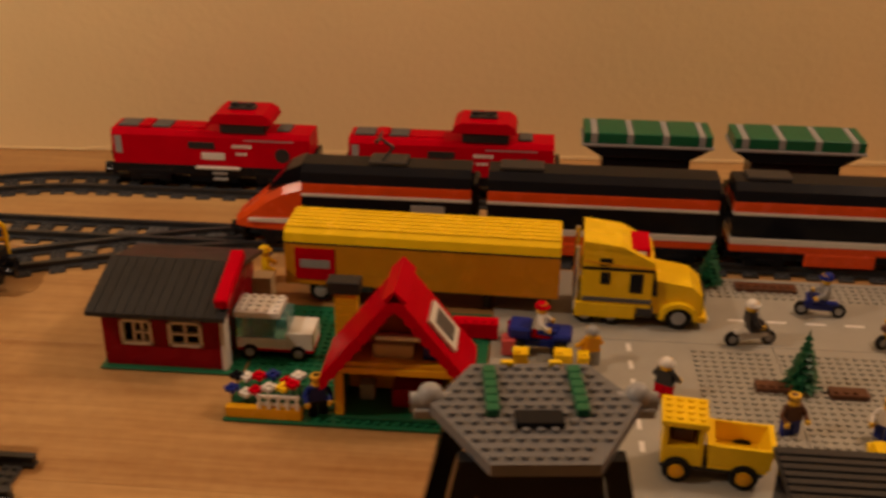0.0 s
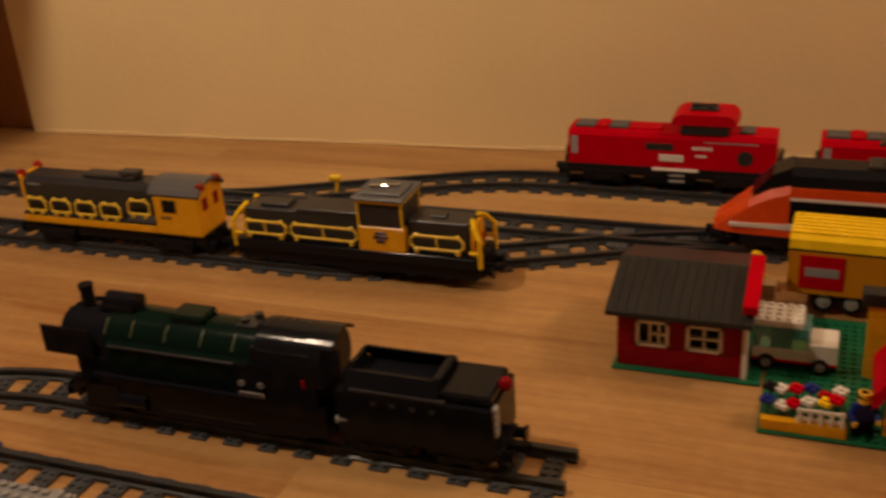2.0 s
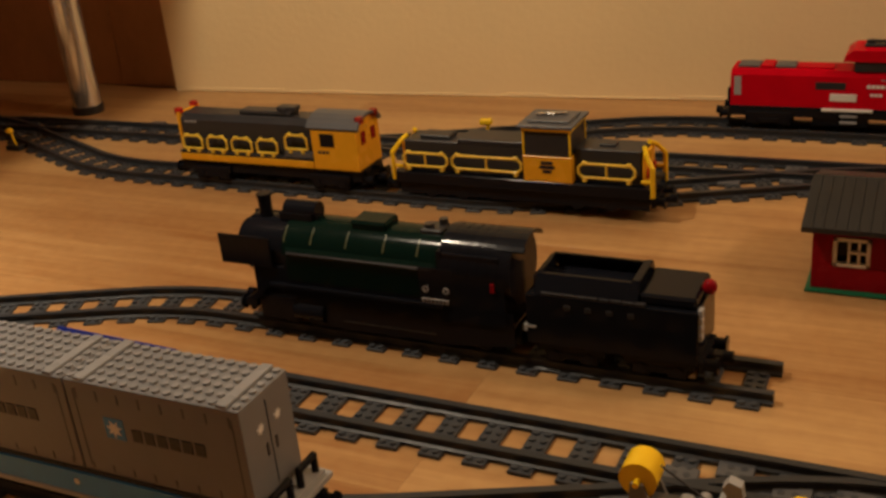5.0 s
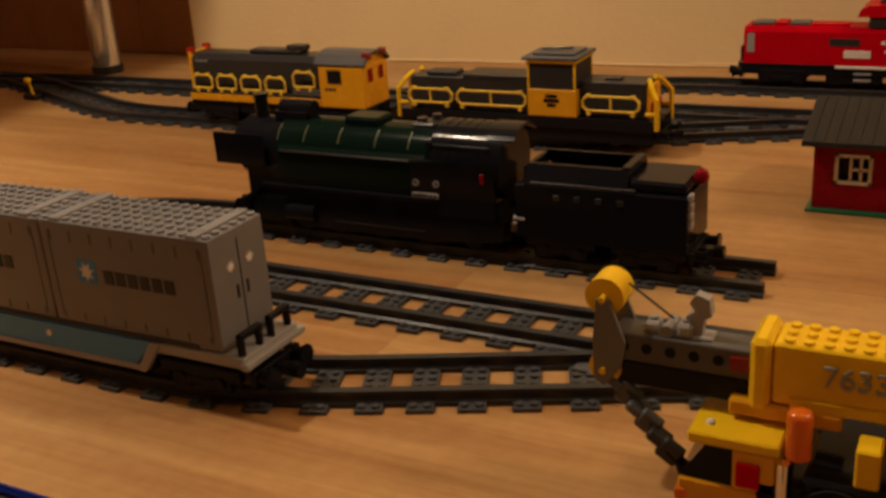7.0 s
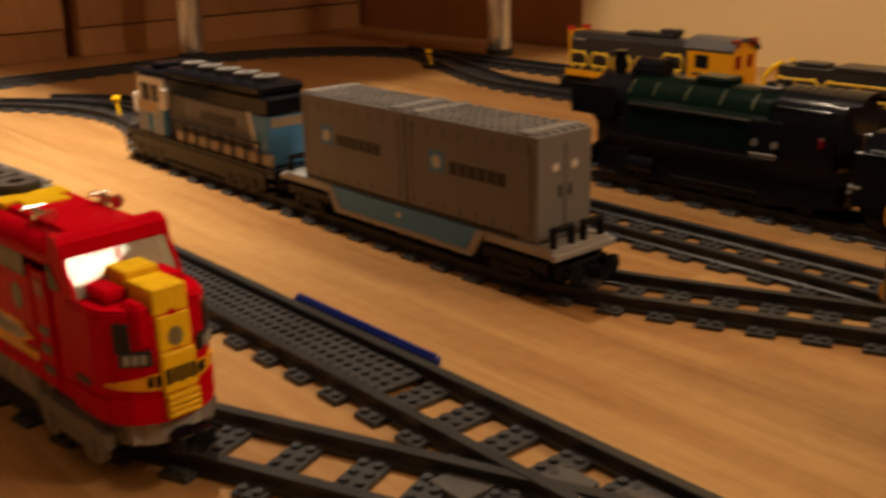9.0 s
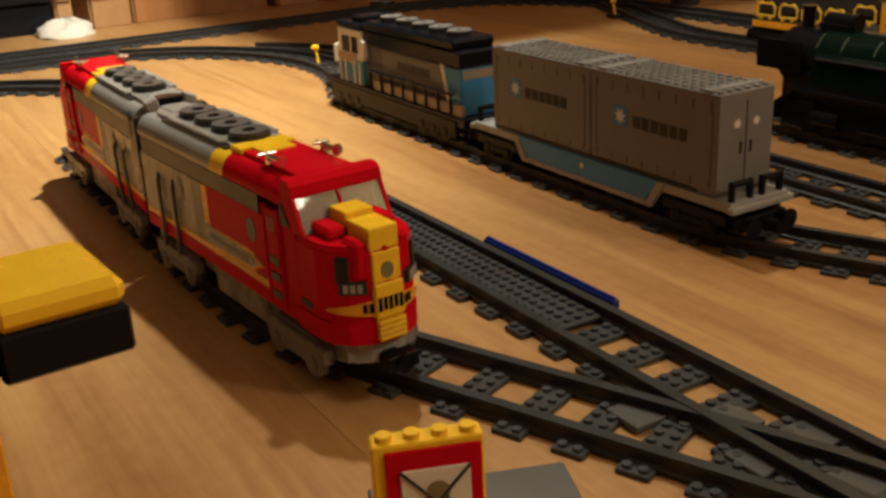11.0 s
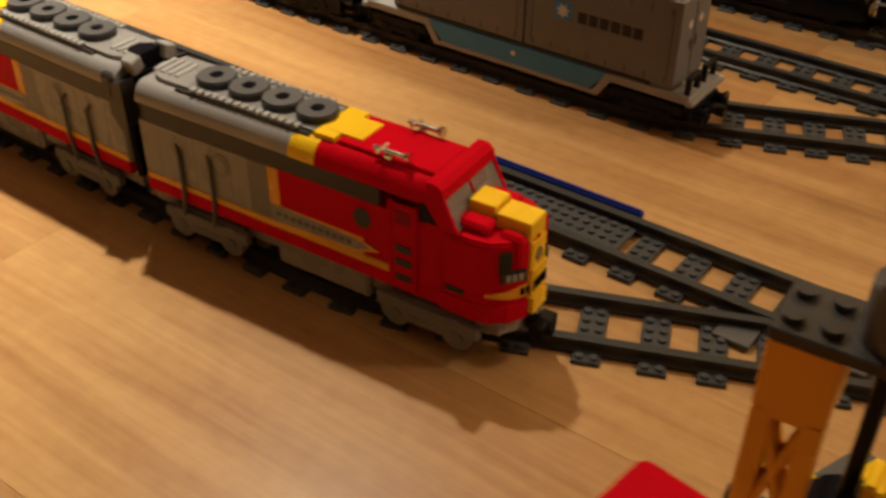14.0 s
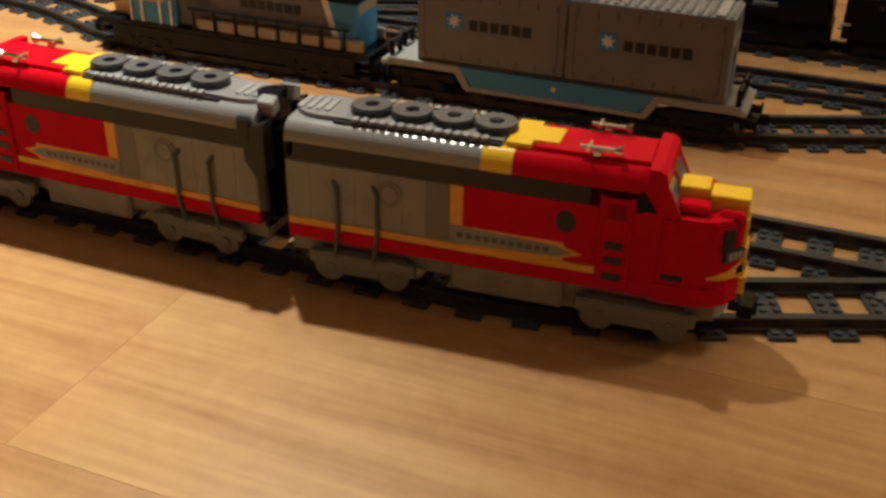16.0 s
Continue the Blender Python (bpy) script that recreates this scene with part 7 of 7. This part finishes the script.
    for side in (-1, 1):
        s = Shape().prism([(-0.1000, 0.0520), (-0.0950, 0.0490), (-0.0870, 0.0590), (-0.0845, 0.0720), (-0.0925, 0.0930), (-0.0985, 0.0930), (-0.1005, 0.0720)], *sorted((side * 0.0088, side * 0.0108)), "y")
        part("pulley_plate", s, STONE, ob)
    for z, r in ((0.0935, 0.0094), (0.0570, 0.0080)):
        s = Shape().cyl(-0.0955, -0.0080, z, r, 0.0160, "y", 22).cyl(-0.0955, -0.0124, z, 0.0016, 0.0172, "y", 10)
        part("pulley", s, YELLOW, ob, "yellow pulley wheel")
    a, b = Vector((-0.090, -0.004, 0.049)), Vector((-0.060, -0.021, 0.0265))
    chain = part("chain", Shape().rod([tuple(a + Vector((-0.002, 0, 0.006))), tuple(b)], 0.0019), COAL, ob, "dark chain with a hook")
    for i in range(6):
        s = Shape()
        s.m = Matrix.Translation(a.lerp(b, i / 5)) @ Matrix.Rotation(radians(34), 4, "Y") @ Matrix.Rotation(radians(90 * (i % 2)), 4, "X")
        s.box(-0.0056, 0.0056, -0.0054, 0.0054, -0.0026, 0.0026, 0.0012)
        part("link", s, SLATE if i < 4 else COAL, chain)
    s = Shape().rod([tuple(b), tuple(b + Vector((0.005, 0, -0.005))), tuple(b + Vector((0.007, 0, -0.010)))], 0.0030)
    part("hook", s, BLACK, chain)
    text = bpy.data.curves.new("boom_number", "FONT")
    text.body, text.size, text.extrude = "7633", 0.0138, 0.0008
    text.materials.append(GREY)
    mark = new("boom_number", text)
    mark.parent = ob
    mark.matrix_basis = pose(0.0025, -0.0126, 0.0680, 90, 0, 0)
    mark["label"] = "raised grey number on the boom"
    return ob


crane_lorry(-0.230, 0.437, 0)
figure(-0.229, 0.352, 160, BLUE, ORANGE, SKIN, RED, "toy worker in orange and blue with a red helmet", z=0.0)


def lattice(parent, x, y, z0, z1, w, mat):
    s = Shape()
    for dx in (-w, w):
        s.box(x + dx - 0.0024, x + dx + 0.0024, y - 0.0022, y + 0.0022, z0, z1, 0.0004)
    n = max(2, int((z1 - z0) / 0.034))
    for i in range(n):
        a, b = z0 + (z1 - z0) * i / n, z0 + (z1 - z0) * (i + 1) / n
        s.rod([(x - w, y, a), (x + w, y, b)], 0.0015)
        s.rod([(x + w, y, a), (x - w, y, b)], 0.0015)
        s.box(x - w, x + w, y - 0.0020, y + 0.0020, b - 0.0016, b + 0.0016, 0.0003)
    part("lattice_leg", s, mat, parent, "yellow lattice leg")


def gantry(x, y, rz):
    ob = thing("signal_gantry", "tall yellow toy gantry with a grey beam and two amber lamps", "toy gantry", x, y, 0, rz)
    Z = 0.2475
    for u in (-0.0240, 0.0260):
        for w in (-0.0072, -0.0026):
            lattice(ob, u, w, 0.0096, Z - (0.0194 if u < 0 else 0.0292), 0.0054, AMBER)
        part("leg_head", Shape().box(u - 0.0080, u + 0.0080, -0.0093, 0.0093, Z - (0.0192 if u < 0 else 0.0290), Z, 0.0005), AMBER, ob, "solid yellow leg head")
    beam = part("beam", Shape().box(-0.0322, 0.0345, -0.0098, 0.0098, Z, Z + 0.0032, 0.0004), ASH, ob, "dark grey studded beam")
    for u in (-0.0285, -0.0205, 0.0225, 0.0303):
        for w in (-0.0048, 0.0048):
            part("stud", Shape().cyl(u, w, Z + 0.0032, 0.0024, 0.0017, "z", 10), ASH, beam)
    for u in (-0.0084, 0.0088):
        part("round_block", Shape().cyl(u, 0.0, Z + 0.0032, 0.0080, 0.0136, "z", 24), SLATE, beam, "grey round brick")
        for du in (-0.0039, 0.0039):
            for w in (-0.0039, 0.0039):
                part("stud", Shape().cyl(u + du, w, Z + 0.0168, 0.0024, 0.0016, "z", 10), SLATE, beam)
        part("lamp_rod", Shape().cyl(u, 0, 0.080, 0.0020, 0.2100, "z", 12), BLACK, ob)
        lamp = part("lamp_tube", Shape().cyl(u, 0, Z + 0.0248, 0.0037, 0.0180, "z", 18), GLASS_AMBER, ob, "clear amber lamp tube")
        part("lamp_cap", Shape().cyl(u, 0, Z + 0.0430, 0.0037, 0.0060, "z", 18, 0.0035).dome(u, 0, Z + 0.0490, 0.0034, 0.9), GLASS_ORANGE, lamp, "clear orange lamp cap")
    part("pulley_drum", Shape().cyl(-0.006, -0.013, 0.192, 0.0125, 0.020, "y", 22), BLACK, ob)
    part("pulley_drum", Shape().cyl(0.004, -0.011, 0.190, 0.0105, 0.018, "y", 22), COAL, ob)
    part("axle", Shape().cyl(-0.034, 0, 0.190, 0.0024, 0.068, "x", 12), COAL, ob)
    part("cross_beam", Shape().box(-0.0220, 0.0090, 0.0060, 0.0320, 0.1705, 0.1768, 0.0028), YELLOW, ob, "smooth rounded yellow block")
    block = part("ridged_block", Shape().box(-0.0058, 0.0060, -0.0010, 0.0090, 0.2035, 0.2095, 0.0006), YELLOW, ob, "small ridged yellow block")
    for i in range(3):
        part("ridge", Shape().box(-0.0053 + i * 0.0041, -0.0029 + i * 0.0041, -0.0005, 0.0085, 0.2093, 0.2105, 0.0004), YELLOW, block)
    part("counter_weight", Shape().box(-0.0210, 0.0086, 0.0060, 0.0323, 0.1600, 0.1704, 0.0008), BLACK, ob)
    part("weight_arm", Shape().box(-0.004, 0.004, -0.004, 0.0060, 0.1585, 0.1665, 0.0008), BLACK, ob)
    part("ground_beam", Shape().box(-0.042, 0.042, -0.016, 0.016, 0.0, 0.0096, 0.0006), COAL, ob)
    return ob


gantry(-0.2857, -0.0560, 4)


def mast(x, y, rz):
    ob = thing("lattice_mast", "yellow toy lattice mast with a red cap", "toy mast", x, y, 0, rz)
    for w in (-0.010, 0.010):
        lattice(ob, 0, w, 0.0, 0.2565, 0.0085, AMBER)
    part("cap", Shape().box(-0.0150, 0.0150, -0.0135, 0.0135, 0.2565, 0.2760, 0.0015), RED, ob, "red plastic cap")
    return ob


mast(-0.3000, -0.1520, -8)


def mail_sign(x, y, rz):
    ob = thing("post_sign", "yellow and red toy post sign with an envelope picture", "toy sign", x, y, 0, rz)
    part("stand", Shape().box(-0.0315, 0.0315, -0.004, 0.040, 0.0, 0.0032).box(-0.012, 0.012, 0.002, 0.018, 0.0032, 0.0590, 0.0008), COAL, ob)
    part("shelf", Shape().box(-0.016, 0.048, -0.004, 0.028, 0.0590, 0.0670, 0.0006), SLATE, ob)
    s = Shape().box(-0.016, 0.016, -0.004, 0.004, 0.0670, 0.1005, 0.0006).studs(-0.016, -0.004, 4, 1, 0.1005, seg=12)
    block = part("block", s, YELLOW, ob)
    part("red_field", Shape().box(-0.0125, 0.0150, -0.0050, -0.0038, 0.0672, 0.0985, 0.0003), RED, block)
    env = part("envelope", Shape().box(-0.0085, 0.0115, -0.0056, -0.0048, 0.0720, 0.0925, 0.0003), WHITE, block, "pale envelope with dark fold lines")
    s = Shape().rod([(-0.0083, -0.0058, 0.0923), (0.0015, -0.0058, 0.0815), (0.0113, -0.0058, 0.0923)], 0.0005).rod([(-0.0083, -0.0058, 0.0722), (-0.001, -0.0058, 0.0835)], 0.0004).rod([(0.0113, -0.0058, 0.0722), (0.004, -0.0058, 0.0835)], 0.0004)
    part("fold_line", s, COAL, env)
    part("seal", Shape().cyl(0.0020, -0.0056, 0.0850, 0.0035, -0.0004, "y", 12), GOLD, env)
    return ob


mail_sign(-0.3035, 0.0560, 69)
for x, y, z, rz in ((-0.5675, 0.2915, 0.0049, 0.0), (-0.822, 0.5985, 0.0, -2.0)):
    s = Shape().box(-0.0675, 0.0675, -0.0026, 0.0026, 0.0, 0.0052, 0.0008).box(-0.066, 0.066, -0.0012, 0.0012, 0.0052, 0.0066, 0.0005)
    lone("blue_rod", s, BLUE, "thin blue plastic bar lying beside the track", "plastic bar", x, y, z, rz, "blue bars")

# ---- the desk and the furniture behind it ----
desk = thing("desk", "brown wooden desk on grey steel tube legs", "desk", -1.75, 0.92, 0)
part("desk_top", Shape().box(-0.50, 0.640, -0.435, 0.40, 0.700, 0.728, 0.003), PANEL_WOOD, desk)
for u, w in ((0.355, 0.270), (-0.040, -0.092)):
    leg = part("leg", Shape().cyl(u, w, 0.012, 0.0215, 0.688, "z", 24), STEEL, desk, "grey steel tube leg")
    part("foot", Shape().cyl(u, w, 0.0, 0.0235, 0.012, "z", 24), COAL, leg)
back = thing("back_panel", "brown wooden panel standing behind the desk", "panel", -1.75, 1.335, 0)
part("board", Shape().box(-0.44, 0.300, 0, 0.018, 0, 0.76, 0.002), PANEL_WOOD, back)
part("side_board", Shape().box(0.3005, 0.450, -0.002, 0.018, 0, 0.76, 0.002), PANEL_WOOD, back)


def cupboard(x, y0, y1, label, mat, h=0.78, depth=0.30):
    ob = thing("cupboard", label, "cupboard", x, y0, 0, 0, "cupboards")
    part("carcass", Shape().box(-depth, -0.016, 0, y1 - y0, 0.0, h, 0.002), mat, ob)
    part("plinth", Shape().box(-0.0158, -0.008, 0.004, y1 - y0 - 0.004, 0.0, 0.05, 0.001), mat, ob)
    part("door", Shape().box(-0.0158, 0.0, 0.003, y1 - y0 - 0.003, 0.052, h - 0.002, 0.002), mat, ob)
    return ob


cupboard(-1.965, 0.701, 1.330, "brown wooden cupboard with plain doors", PANEL_WOOD)
cupboard(-1.970, 0.428, 0.684, "brown wooden cupboard with plain doors", PANEL_WOOD)
cupboard(-1.968, 0.353, 0.425, "narrow pale wooden side panel", PALE_WOOD)
cupboard(-1.972, 0.296, 0.326, "narrow pale wooden side panel", PALE_WOOD)
cupboard(-1.980, -0.600, 0.293, "black cabinet with a plain front", BLACK)
s = Shape()
rng = random.Random(8)
s.dome(0, 0, 0, 0.060, 0.42, seg=22, rings=7)
s.v = [(a + rng.uniform(-0.004, 0.004), b * 0.8 + rng.uniform(-0.004, 0.004), max(0.0, c + rng.uniform(-0.005, 0.005))) for a, b, c in s.v]
lone("crumpled_cloth", s, CLOTH, "white crumpled cloth lying on the floor", "cloth", -1.945, 0.300, 0.0)


# ---- floor boards ----
BOARDS = {}


def board_mesh(length, width):
    key = round(length, 3)
    if key not in BOARDS:
        BOARDS[key] = Shape().box(0.00005, length - 0.00005, 0.00005, width - 0.00005, -0.012, 0.0, 0.00018).mesh("floor_board", FLOOR_WOOD)
    return BOARDS[key]


for row in range(24):
    for col in range(-1, 5):
        start = -3.06 + col * 1.29 + (row * 0.53) % 1.29
        x0, x1 = max(start, -3.06), min(start + 1.29, 2.46)
        if x1 - x0 > 0.02:
            ob = new("floor_board", board_mesh(x1 - x0, 0.193))
            ob.parent = floor
            ob.matrix_basis = pose(x0, -2.79 + row * 0.193, 0)
